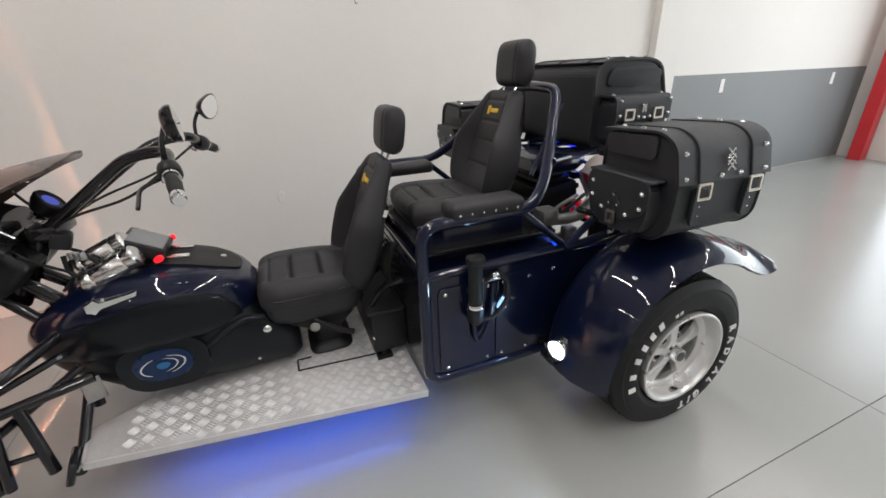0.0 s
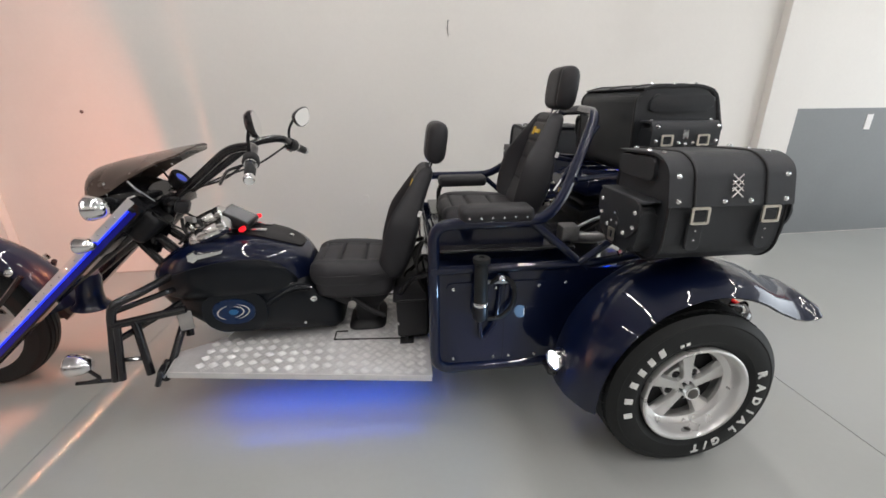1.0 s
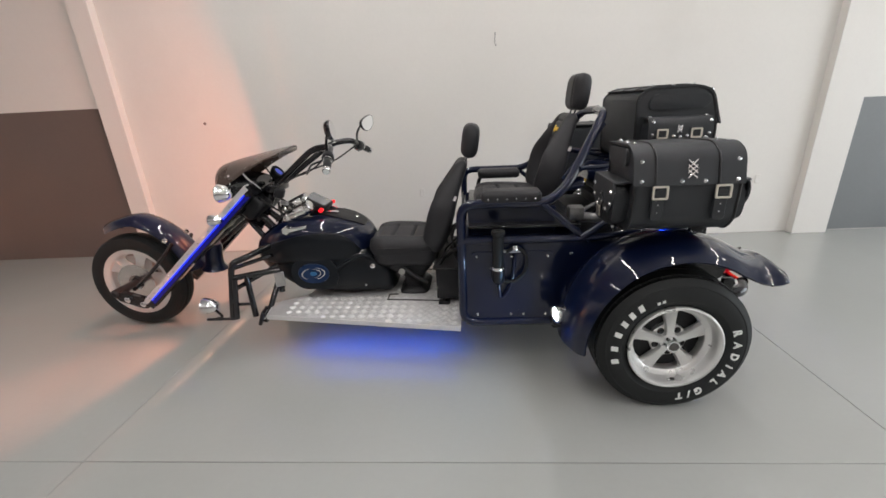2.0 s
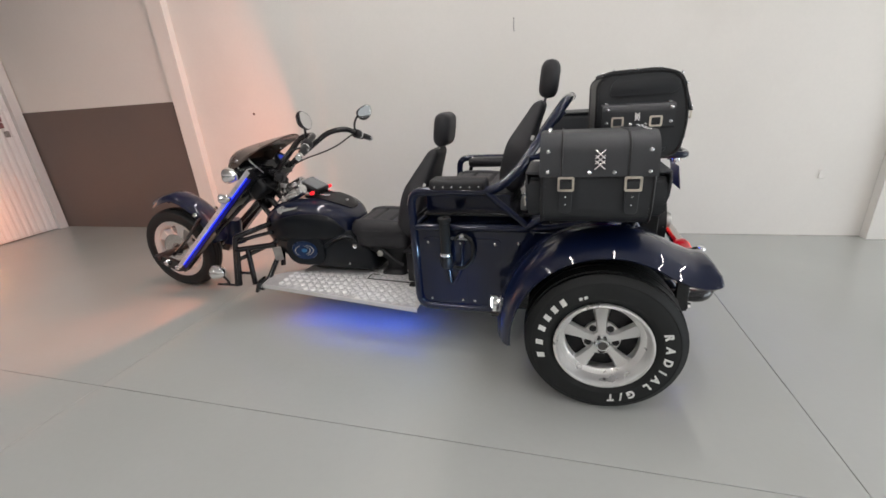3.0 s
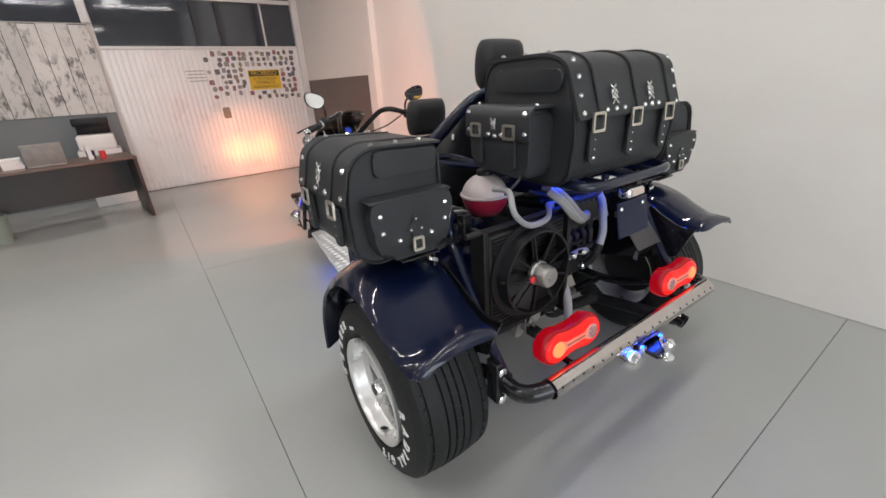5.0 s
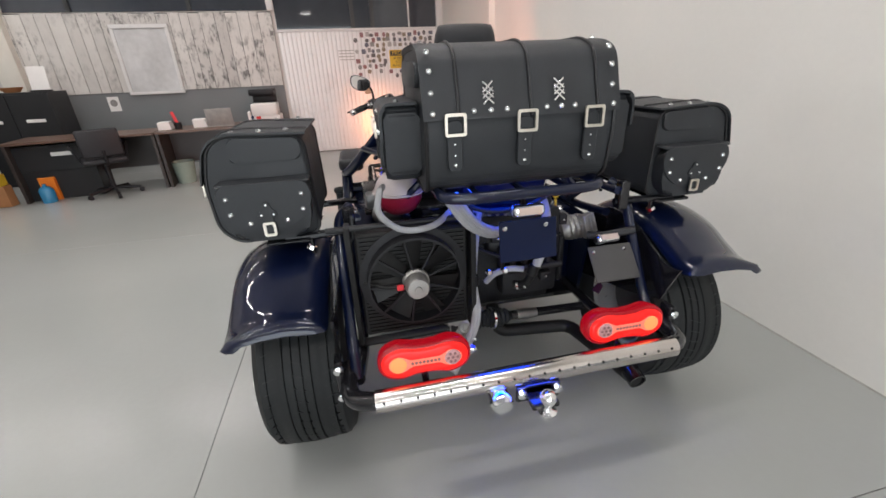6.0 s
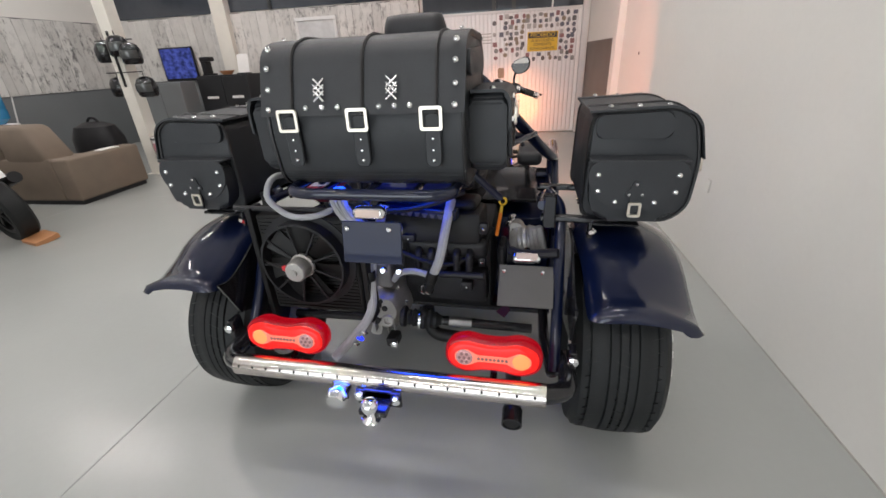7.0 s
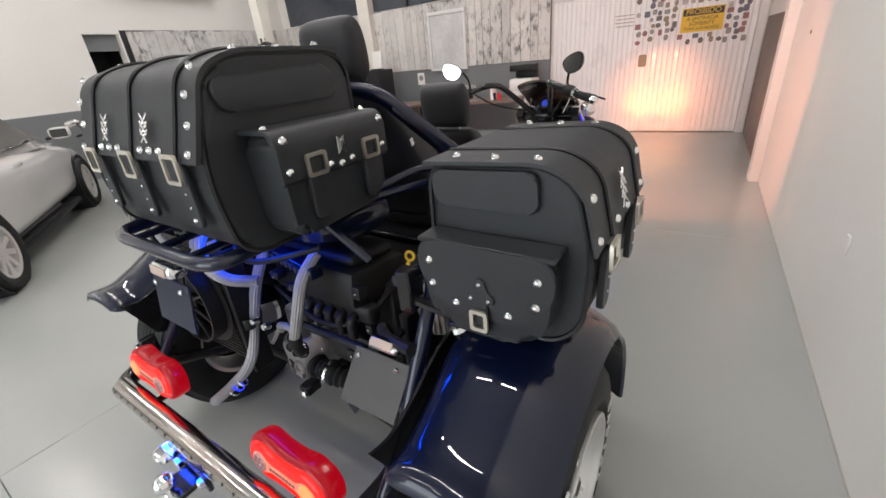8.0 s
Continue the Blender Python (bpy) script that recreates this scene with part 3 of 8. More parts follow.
def ceiling_lights():
    first = None
    for x, y in LAMPS:
        m = ROOM @ pose(x, y, CEILING - 0.25)
        if first is None:
            first = thing("ceiling_light", m, "long white linear lamp under the ceiling", "ceiling light", "hall lamps")
            part("housing", turned(box(-0.05, 0.05, -1.17, 1.17, 0.0, 0.05, 0.01, 2), m), LAMPHOUSING, first)
            for u in (-0.85, 0.85):
                part("rod", turned(tube([(0, u, 0.05), (0, u, 0.25)], 0.006, 0, 6), m), LAMPHOUSING, first)
        else:
            copy_thing(first, m)


ceiling_lights()


def pendant_lamps():
    first = None
    for x, y in ((-1.30, -0.72), (3.96, -1.13)):
        m = ROOM @ pose(x, y, 3.60)
        if first is None:
            first = thing("pendant_lamp", m, "round pendant lamp with a wide white shade", "pendant lamp", "pendant lamps")
            part("shade", turned(lathe([(0.21, 0.0), (0.215, 0.004), (0.12, 0.07), (0.05, 0.10), (0.045, 0.16), (0.001, 0.165)], seg=28), m), LAMPHOUSING, first)
            part("lens", turned(lathe([(0.20, 0.004), (0.19, -0.006), (0.001, -0.012)], seg=28), m), LAMPLENS, first)
            part("rod", turned(tube([(0, 0, 0.16), (0, 0, CEILING - 3.60)], 0.008, 0, 6), m), LAMPHOUSING, first)
        else:
            copy_thing(first, m)


pendant_lamps()


def purlins():
    for k in range(12):
        y = 1.02 - 0.78 * k
        b = thing("purlin", ROOM @ pose(0, y, CEILING - 0.14), "long pale steel purlin under the roof sheeting", "purlin", "roof purlins", "structure")
        part("web", turned(box(-7.0, XE, -0.055, 0.055, 0, 0.139, 0.006, 1), ROOM @ pose(0, y, CEILING - 0.14)), LAMPHOUSING, b)


purlins()


def columns():
    for x, y, w in ((-3.79, -5.20, 0.09), (-6.72, -5.62, 0.15)):
        m = pose(x, y, 0, 0, 0, 2.5)
        c = thing("column", m, "slender cream-painted steel column", "column", "hall columns", "structure")
        part("shaft", turned(box(-w, w, -w, w, 0.012, CEILING, 0.004, 1), m), CREAM, c)
        part("foot", turned(box(-w - 0.04, w + 0.04, -w - 0.04, w + 0.04, 0, 0.012, 0.003, 1), m), CREAM, c)


columns()

# ---- the trike ----
trike = thing("trike", (-1.4, 0, 0), "dark blue custom motor trike with chrome fittings on the hall floor", "trike")
SIDES = (-1, 1)


def side(bm, s):
    """Built for the near side (negative y); mirrored for the other."""
    return bm if s < 0 else mirrored(bm)


def smooth(a, b, x):
    t = max(0.0, min(1.0, (x - a) / (b - a)))
    return t * t * (3 - 2 * t)


def rear_wheel(s):
    R, yc, zc = 0.349, 0.754 if s < 0 else 0.782, 0.347
    q = Matrix.Translation((0, s * yc, zc))
    ax = (0, s, 0)
    half = 0.160
    prof = [(0.200, -half + 0.035), (0.225, -half + 0.012), (0.275, -half), (0.316, -half + 0.010), (0.335, -half + 0.032)]
    for k in range(9):
        a = -half + 0.042 + k * (2 * half - 0.084) / 8
        r = R - 0.010 * (abs(k - 4) / 4) ** 2
        prof += [(r, a - 0.011), (r, a + 0.011)]
        if k in (0, 2, 3, 4, 5, 7):
            prof += [(r - 0.009, a + 0.0125), (r - 0.009, a + 0.0165)]
    prof += [(0.336, half - 0.030), (0.3165, half - 0.0115), (0.308, half - 0.008), (0.304, half - 0.009), (0.275, half), (0.240, half - 0.003), (0.236, half - 0.006), (0.225, half - 0.010), (0.200, half - 0.035)]
    tyre = part("rear_wheel", lathe(prof, (0, s * yc, zc), ax, 72, None, True), RUBBER, trike, "wide rear tyre with white sidewall lettering on a polished five-spoke rim", 30)
    # slanting cuts of the tread
    cut = {}
    for lean in (0.35, -0.35):
        cut[lean] = to_mesh("tread_cut", turned(box(-0.0009, 0.0009, -0.022, 0.022, -0.006, 0.0005), Matrix.Rotation(lean, 4, "Z")), WELT)
    for k in range(48):
        a = 2 * math.pi * k / 48
        for off, lean in ((-0.095, 0.35), (0.0, -0.35), (0.095, 0.35)):
            place("tread_cut", cut[lean], tyre, q @ Matrix.Rotation(a, 4, "Y") @ Matrix.Translation((0, off, R - 0.0062 * abs(off) / 0.095)))
    o = half - 0.006
    part("rim", lathe([(0.200, -half + 0.04), (0.202, o - 0.03), (0.208, o - 0.012), (0.210, o - 0.002), (0.209, o + 0.006), (0.203, o + 0.009), (0.197, o + 0.006), (0.192, o - 0.004), (0.189, o - 0.014), (0.1885, o - 0.040),
                       (0.183, o - 0.052), (0.168, o - 0.058), (0.160, o - 0.066), (0.160, o - 0.080), (0.176, o - 0.10), (0.184, -half + 0.05)], (0, s * yc, zc), ax, 72, None, True), RIMALLOY, tyre, "polished alloy rim with a deep stepped lip", 30)
    face = o - 0.052
    part("hub", lathe([(0.001, face - 0.05), (0.080, face - 0.05), (0.084, face - 0.03), (0.083, face - 0.024), (0.078, face - 0.020), (0.046, face - 0.018), (0.042, face - 0.004), (0.034, face)], (0, s * yc, zc), ax, 36), RIMALLOY, tyre)
    part("hub_cap", lathe([(0.032, face - 0.004), (0.032, face + 0.030), (0.030, face + 0.033), (0.030, face + 0.037), (0.027, face + 0.041), (0.001, face + 0.042)], (0, s * yc, zc), ax, 24), CHROME, tyre)
    part("cap_badge", lathe([(0.021, face + 0.0415), (0.020, face + 0.0435), (0.001, face + 0.044)], (0, s * yc, zc), ax, 20), PLATEGREY, tyre)
    part("brake_drum", lathe([(0.001, -0.02), (0.158, -0.02), (0.158, face - 0.055), (0.150, face - 0.050), (0.001, face - 0.050)], (0, s * yc, zc), ax, 40), IRON, tyre)
    spoke = rings([[(w * c, h, r) for c, h in ((-1, d0), (-0.72, d1 - 0.002), (-0.3, d1), (0.3, d1), (0.72, d1 - 0.002), (1, d0), (0.7, d0 - 0.02), (-0.7, d0 - 0.02))] for r, w, d0, d1 in
                   ((0.030, 0.024, -0.020, 0.000), (0.055, 0.0215, -0.018, 0.002), (0.080, 0.0235, -0.020, 0.000), (0.115, 0.030, -0.024, -0.004), (0.145, 0.037, -0.028, -0.008), (0.168, 0.043, -0.032, -0.012), (0.186, 0.047, -0.034, -0.016))])
    turned(spoke, Matrix.Translation((0, face, 0)))
    me = to_mesh("spoke", spoke, RIMALLOY, 50)
    for k in range(5):
        m = q @ (Matrix() if s > 0 else Matrix.Rotation(math.pi, 4, "Z")) @ Matrix.Rotation(2 * math.pi * k / 5 + 0.06, 4, "Y")
        place("spoke", me, tyre, m)
    well = to_mesh("nut_well", lathe([(0.0165, face - 0.03), (0.0165, face - 0.0185), (0.0145, face - 0.0178), (0.001, face - 0.0178)], (0, 0, 0), ax, 14), IRON, 40)
    nut = to_mesh("lug_nut", lathe([(0.009, face - 0.03), (0.009, face - 0.016), (0.005, face - 0.012), (0.001, face - 0.012)], (0, 0, 0), ax, 6), IRON, 40)
    for k in range(5):
        a = 2 * math.pi * (k + 0.5) / 5 + (0.06 if s > 0 else -0.06)
        c = (0.062 * math.sin(a), s * yc, zc + 0.062 * math.cos(a))
        place("lug_nut", nut, tyre, Matrix.Translation(c))
        place("nut_well", well, tyre, Matrix.Translation(c))
    part("valve", tube([(0.02, s * (yc + o - 0.030), zc - 0.186), (0.02, s * (yc + o - 0.008), zc - 0.172)], 0.0055, 0, 8), CABLE, tyre)
    # raised white sidewall letters, tops outward; the maker's words are plain blocks
    yl = s * (yc + half + 0.0003)

    def on_sidewall(deg, r):
        t = radians(deg)
        p = Vector((s * -1 * math.cos(t) * r, yl, zc + math.sin(t) * r)) if s > 0 else Vector((math.cos(t) * r, yl, zc + math.sin(t) * r))
        base = Matrix.Rotation(math.pi / 2, 4, "X") if s < 0 else Matrix.Rotation(math.pi, 4, "Z") @ Matrix.Rotation(math.pi / 2, 4, "X")
        return Matrix.Translation(p) @ base @ Matrix.Rotation(t - math.pi / 2, 4, "Z")
    for ch, deg in list(zip("RADIAL", (18.5, 4.5, -9, -20.5, -31, -42))) + list(zip("G/T", (-59.5, -69, -78.5))):
        m2 = letters(ch, 0.047, 0.0018, 0.0018, 0.14)
        m2.materials.append(WHITE_RUBBER)
        place("letter", m2, tyre, on_sidewall(deg, 0.262))
    block = to_mesh("letter_block", prism([(-0.014, -0.016), (0.009, -0.016), (0.014, 0.016), (-0.009, 0.016)], "z", -0.001, 0.002), WHITE_RUBBER)
    for deg in (194, 179.5, 164, 151.5, 140.5, 130):
        place("letter_block", block, tyre, on_sidewall(deg, 0.270))
    small = to_mesh("letter_block", prism([(-0.008, -0.006), (0.006, -0.006), (0.008, 0.006), (-0.006, 0.006)], "z", -0.001, 0.002), WHITE_RUBBER)
    for deg in (114, 109):
        place("letter_block", small, tyre, on_sidewall(deg, 0.254))


for s in SIDES:
    rear_wheel(s)


def rear_fender(s):
    cx, cz = 0.0, 0.338
    path = []
    for k in range(23):
        a = radians(182 - k * 6.2)
        path.append((cx + 0.455 * math.cos(a) * 0.93, cz + 0.455 * math.sin(a), a))
    # the tail leaves the arc and flips up
    path = [p for p in path if p[2] > radians(52)]
    x, z, a = path[-1]
    path += [(0.300, 0.690, radians(64)), (0.340, 0.681, radians(80)), (0.372, 0.684, radians(93)), (0.392, 0.690, radians(99)), (0.402, 0.6935, radians(101)), (0.408, 0.696, radians(102))]
    secs = []
    for i, (x, z, a) in enumerate(path):
        n = Vector((math.cos(a), 0, math.sin(a)))
        tail = (0.0, 0.10, 0.32, 0.62, 1.0)[max(0, i - (len(path) - 5))]
        out = -0.925 + 0.036 * tail ** 2
        inn = -0.600 - 0.022 * smooth(0.0, 0.25, x) - 0.030 * tail ** 2
        crown = 0.062 * (1 - tail * 0.7)
        pts = [(inn + 0.002, crown * 0.06), (inn - 0.008, crown * 0.42), (inn - 0.030, crown * 0.74), (inn - 0.066, crown * 0.92), (-0.74, crown), (-0.81, crown * 0.88), (-0.87, crown * 0.52), (out + 0.012, 0.010), (out, -0.006), (out - 0.008, -0.014), (out, -0.022),
               (out + 0.012, -0.016), (-0.865, crown * 0.52 - 0.016), (-0.81, crown * 0.88 - 0.013), (-0.74, crown - 0.012), (inn - 0.066, crown * 0.92 - 0.012), (inn - 0.034, crown * 0.74 - 0.012), (inn - 0.014, crown * 0.42 - 0.008), (inn - 0.006, crown * 0.06)]
        shift = 0.003 if s < 0 else 0.022
        pts = [(y - shift, h) for y, h in pts]
        secs.append([(x + n.x * h, y, z + n.z * h) for y, h in pts])
    f = part("rear_fender", side(rings(secs), s), NAVY, trike, "glossy dark blue rear mudguard with a flipped tail", 50)
    # inner cheek that closes the guard to the tub
    poly = [(p[0] * 0.97, (p[1] - cz) * 0.99 + cz + 0.03) for p in path[:-1]] + [(0.36, 0.655), (0.32, 0.56), (0.15, 0.50), (-0.40, 0.36)]
    part("cheek", side(prism(poly, "y", -0.612, -0.604), s), BLACK, f)


for s in SIDES:
    rear_fender(s)


def tubside(bm, s):
    """The near side of the tub stands a little further in."""
    return turned(bm, Matrix.Translation((0, 0.025, 0))) if s < 0 else mirrored(bm)


def tub():
    """The body tub behind the rider."""
    body = part("tub", box(-0.965, -0.30, -0.530, 0.555, 0.30, 0.745, 0.012, 2), NAVY, trike, "dark blue steel tub", 40)
    part("tub_floor", box(-0.32, -0.20, -0.55, 0.56, 0.30, 0.33, 0.006, 1), BLACK, trike)
    for s in SIDES:
        part("side_panel", tubside(prism(rounded_poly([(-0.955, 0.30), (-0.20, 0.30), (-0.12, 0.74), (-0.955, 0.745)], 0.02), "y", -0.571, -0.556, 0.002, 1), s), NAVY, trike)
        part("frame_loop", tubside(tube([(-0.42, -0.57, 0.292), (-0.966, -0.57, 0.282), (-0.966, -0.57, 0.955), (-0.52, -0.565, 0.955), (-0.42, -0.50, 1.03), (-0.19, -0.235, 1.355), (-0.165, 0.0, 1.365)], 0.0235, 0.075, 14), s), NAVY, trike, "blue bent steel tube of the body frame")
        part("mid_rail", tubside(tube([(-0.955, -0.572, 0.76), (-0.30, -0.572, 0.762), (-0.05, -0.575, 0.80)], 0.019, 0.1, 12), s), NAVY, trike)
        part("brace", tubside(tube([(-0.560, -0.57, 0.950), (-0.318, -0.575, 0.745)], 0.016, 0, 10), s), NAVY, trike)
        part("hoop_strut", tubside(tube([(-0.20, -0.28, 1.30), (-0.43, -0.42, 1.04)], 0.010, 0, 8), s), NAVY, trike)
        part("deck_rail", tubside(tube([(-0.36, -0.47, 1.10), (0.02, -0.30, 1.09), (0.10, -0.24, 1.075)], 0.012, 0.05, 8), s), NAVY, trike)
        if s < 0:
            part("inner_panel", box(-0.93, -0.46, -0.40, -0.388, 0.745, 0.90, 0.003, 1), NAVY, trike)
        for x0, x1, z1 in ((-0.915, -0.678, 0.700), (-0.665, -0.492, 0.700)):
            hatch = part("hatch", tubside(prism(rounded_poly([(x0, 0.312), (x1, 0.312), (x1, z1), (x0, z1)], 0.022), "y", -0.578, -0.5705, 0.0025, 1), s), NAVY, trike, "screwed blue service hatch")
            for x in (x0 + 0.028, x1 - 0.028):
                for z in (0.335, z1 - 0.025):
                    place("screw", BOLT, hatch, facing((x, s * 0.578 + (0.025 if s < 0 else 0), z), (0, s, 0)))
        place("screw", BOLT, trike, facing((-0.40, s * 0.571 + (0.025 if s < 0 else 0), 0.68), (0, s, 0)))
    part("cross_tube", tube([(-0.966, -0.57, 0.76), (-0.966, 0.57, 0.76)], 0.016, 0, 10), NAVY, trike)
    part("front_bulkhead", box(-0.980, -0.966, -0.55, 0.55, 0.30, 0.80, 0.004, 1), BLACK, trike)
    part("seat_deck", box(-0.93, -0.34, -0.47, 0.49, 0.800, 0.816, 0.004, 1), BLACK, trike)
    part("seat_riser", box(-0.925, -0.36, -0.30, 0.30, 0.745, 0.800, 0.01, 1), BLACK, trike)
    part("seat_box", box(-1.135, -0.982, -0.30, 0.30, 0.300, 0.500, 0.012, 2), SATIN, trike, "black box between rider seat and tub")
    part("seat_box_lid", box(-1.150, -0.982, -0.31, 0.31, 0.500, 0.512, 0.004, 1), SATIN, trike)
    part("seat_stay", tube([(-1.12, -0.24, 0.505), (-1.06, -0.26, 0.60), (-0.975, -0.28, 0.63)], 0.013, 0.04, 8), BLACK, trike)
    part("seat_stay", tube([(-1.12, 0.24, 0.505), (-1.06, 0.26, 0.60), (-0.975, 0.28, 0.63)], 0.013, 0.04, 8), BLACK, trike)
    for k in range(7):
        y = -0.27 + 0.025 * k
        part("wire", tube([(-0.99, y, 0.80 - 0.01 * k), (-1.03 - 0.004 * k, y - 0.01, 0.70), (-1.02, y + 0.012, 0.58), (-0.992, y, 0.53)], 0.0055, 0.06, 6), CABLE, trike)
    part("battery_box", box(-1.02, -0.985, -0.16, 0.10, 0.34, 0.46, 0.008, 2), SATIN, trike)
    for k, (y, z) in enumerate(((-0.14, 0.60), (-0.05, 0.64), (0.06, 0.58), (0.14, 0.66))):
        part("wire", tube([(-0.985, y, z), (-1.05, y - 0.02, z - 0.06), (-1.10, y + 0.03, z - 0.12), (-1.06, y, z - 0.20)], 0.006, 0.05, 6), CABLE, trike)
    return body


tub()


def lerp_table(tab, f):
    """A smooth curve through the rows of a table."""
    k = max(i for i in range(len(tab) - 1) if f >= tab[i][0] or i == 0)
    a, b = tab[k], tab[k + 1]
    before, after = tab[max(k - 1, 0)], tab[min(k + 2, len(tab) - 1)]
    h = b[0] - a[0]
    t = (f - a[0]) / h
    out = []
    for c in range(1, len(a)):
        m0 = (b[c] - before[c]) / (b[0] - before[0]) * h
        m1 = (after[c] - a[c]) / (after[0] - a[0]) * h
        out.append((2 * t ** 3 - 3 * t * t + 1) * a[c] + (t ** 3 - 2 * t * t + t) * m0 + (3 * t * t - 2 * t ** 3) * b[c] + (t ** 3 - t * t) * m1)
    return out


def padded(nu, nv, front, back):
    """A closed cushion: two grids over the unit square that meet at their rim."""
    us = [math.sin(math.pi / 2 * (-1 + 2 * k / nu)) * 0.35 + (-1 + 2 * k / nu) * 0.65 for k in range(nu + 1)]
    vs = [math.sin(math.pi / 2 * (-1 + 2 * k / nv)) * 0.35 + (-1 + 2 * k / nv) * 0.65 for k in range(nv + 1)]
    bm = bmesh.new()
    top, low = {}, {}
    for i, u in enumerate(us):
        for j, v in enumerate(vs):
            top[i, j] = bm.verts.new(front(u, v))
            low[i, j] = top[i, j] if i in (0, nu) or j in (0, nv) else bm.verts.new(back(u, v))
    for i in range(nu):
        for j in range(nv):
            bm.faces.new((top[i, j], top[i + 1, j], top[i + 1, j + 1], top[i, j + 1]))
            q = (low[i, j], low[i, j + 1], low[i + 1, j + 1], low[i + 1, j])
            if any(a is not b for a, b in zip(q, (top[i, j], top[i, j + 1], top[i + 1, j + 1], top[i + 1, j]))):
                bm.faces.new(q)
    return bm


def furrow(d, w):
    return math.exp(-(d / w) ** 2)


def edge(u, p):
    return max(0.0, 1 - abs(u) ** p) ** 0.5


def seat(name, x, z, tilt, wide, H, drop, label):
    """A bucket seat: cushion, bolstered back with stitched furrows and head restraint."""
    m = pose(x, 0, z)
    root = part(name, turned(box(-0.30, 0.04, -0.15, 0.15, -0.135, -0.095, 0.01, 1), m), SATIN, trike, label)
    xa, xb = -0.395, 0.055
    mc = pose(x, 0, z - drop)

    def outline(u, v):
        w = wide - 0.03 * smooth(0.2, 1, u) - 0.022 * smooth(0.55, 1, -u)
        return (xa + xb) / 2 + (xb - xa) / 2 * u * (1 - 0.05 * v * v), w * v * (1 - 0.07 * u ** 6)

    def cushion_top(u, v):
        px, py = outline(u, v)
        h = 0.052 * edge(u, 9) * edge(v, 8) + 0.014 * smooth(0.45, 0.75, abs(v)) * (1 - smooth(0.85, 1.0, abs(v))) - 0.012 * smooth(-0.3, 0.8, u)
        inside = 1 - smooth(0.125, 0.137, abs(py))
        h -= 0.017 * inside * (furrow(px + 0.245, 0.008) + furrow(px + 0.120, 0.008)) * edge(u, 9)
        h -= 0.008 * furrow(abs(py) - 0.132, 0.005) * (1 - smooth(0.75, 0.85, abs(u)))
        h -= 0.007 * furrow(px + 0.335, 0.005) * inside
        return (px, py, -0.012 + h)

    def cushion_low(u, v):
        px, py = outline(u, v)
        return (px, py, -0.012 - 0.075 * edge(u, 12) * edge(v, 12))
    part("cushion", turned(padded(72, 64, cushion_top, cushion_low), mc), LEATHER2, root, sharp=70)
    part("cushion_welt", turned(tube([(*outline(math.cos(a) * (abs(math.cos(a)) ** -0.75 if abs(math.cos(a)) > 0.01 else 0), math.copysign(abs(math.sin(a)) ** 0.25, math.sin(a))), -0.013) for a in np.linspace(0.02, 2 * math.pi + 0.02, 64)], 0.0035, 0, 6), mc), WELT, root)
    skirt = rings([[(-0.17 + dx * lx, dy * w, zz) for dx, dy in oval(0, 0, 1, 1, 6, 32)] for lx, w, zz in ((0.205, wide - 0.012, -0.04), (0.203, wide - 0.014, -0.10), (0.195, wide - 0.024, -0.13), (0.16, wide - 0.060, -0.158))])
    part("skirt", turned(skirt, mc), LEATHER2, root, sharp=60)
    lean = m @ pose(0.06 - 0.50 * (math.tan(radians(tilt + 5)) - math.tan(radians(tilt))), 0, -0.06, 0, tilt + 5, 0)
    shape = [(0.0, wide - 0.045, 0.040, 0.030), (0.10, wide - 0.010, 0.046, 0.056), (0.30, wide + 0.008, 0.044, 0.082), (0.50, wide + 0.002, 0.042, 0.084), (0.68, wide - 0.035, 0.042, 0.050), (0.85, wide - 0.072, 0.042, 0.018), (1.0, wide - 0.105, 0.042, 0.004)]

    def back_line(u, v):
        f = (u + 1) / 2
        w, t, b = lerp_table(shape, f)
        return f, w * (1 - 0.10 * smooth(0.9, 1, u) ** 2), t, b

    def back_front(u, v):
        f, w, t, b = back_line(u, v)
        rim = edge(u, 14) * edge(v, 7)
        d = t * rim + b * smooth(0.50, 0.84, abs(v)) * edge(v, 9) * edge(u, 10)
        mid = 1 - smooth(0.50, 0.54, abs(v))
        for g in (0.30, 0.52, 0.70, 0.89):
            d -= 0.009 * mid * furrow((f - g) * H, 0.006)
        d -= 0.009 * furrow((abs(v) - 0.54) * w, 0.005) * (1 - smooth(0.84, 0.92, abs(u)))
        return (-d + 0.010 * math.sin(f * 5.5), v * w, f * H)

    def back_rear(u, v):
        f, w, t, b = back_line(u, v)
        return ((0.034 + 0.02 * smooth(0.5, -0.8, u)) * edge(u, 14) * edge(v, 6) + 0.010 * math.sin(f * 5.5), v * w, f * H)
    part("backrest", turned(padded(96, 72, back_front, back_rear), lean), LEATHER2, root, sharp=70)
    for s in SIDES:
        part("head_post", turned(tube([(0, s * 0.05, H - 0.03), (0, s * 0.05, H + 0.05)], 0.006, 0, 8), lean), CHROME, root)
        part("side_tag", turned(box(0.006, 0.022, s * (wide - 0.02) - 0.001, s * (wide - 0.02) + 0.001, 0.62 * H, 0.67 * H), lean), PAPER, root)

    def head_front(u, v):
        w = 0.126 - 0.012 * u * u
        d = 0.052 * edge(u, 5) * edge(v, 5) - 0.006 * furrow((abs(v) - 0.62) * w, 0.005) * edge(u, 6)
        return (-d, v * w * (1 - 0.06 * u ** 4), 0.100 * u * (1 - 0.06 * v ** 4))

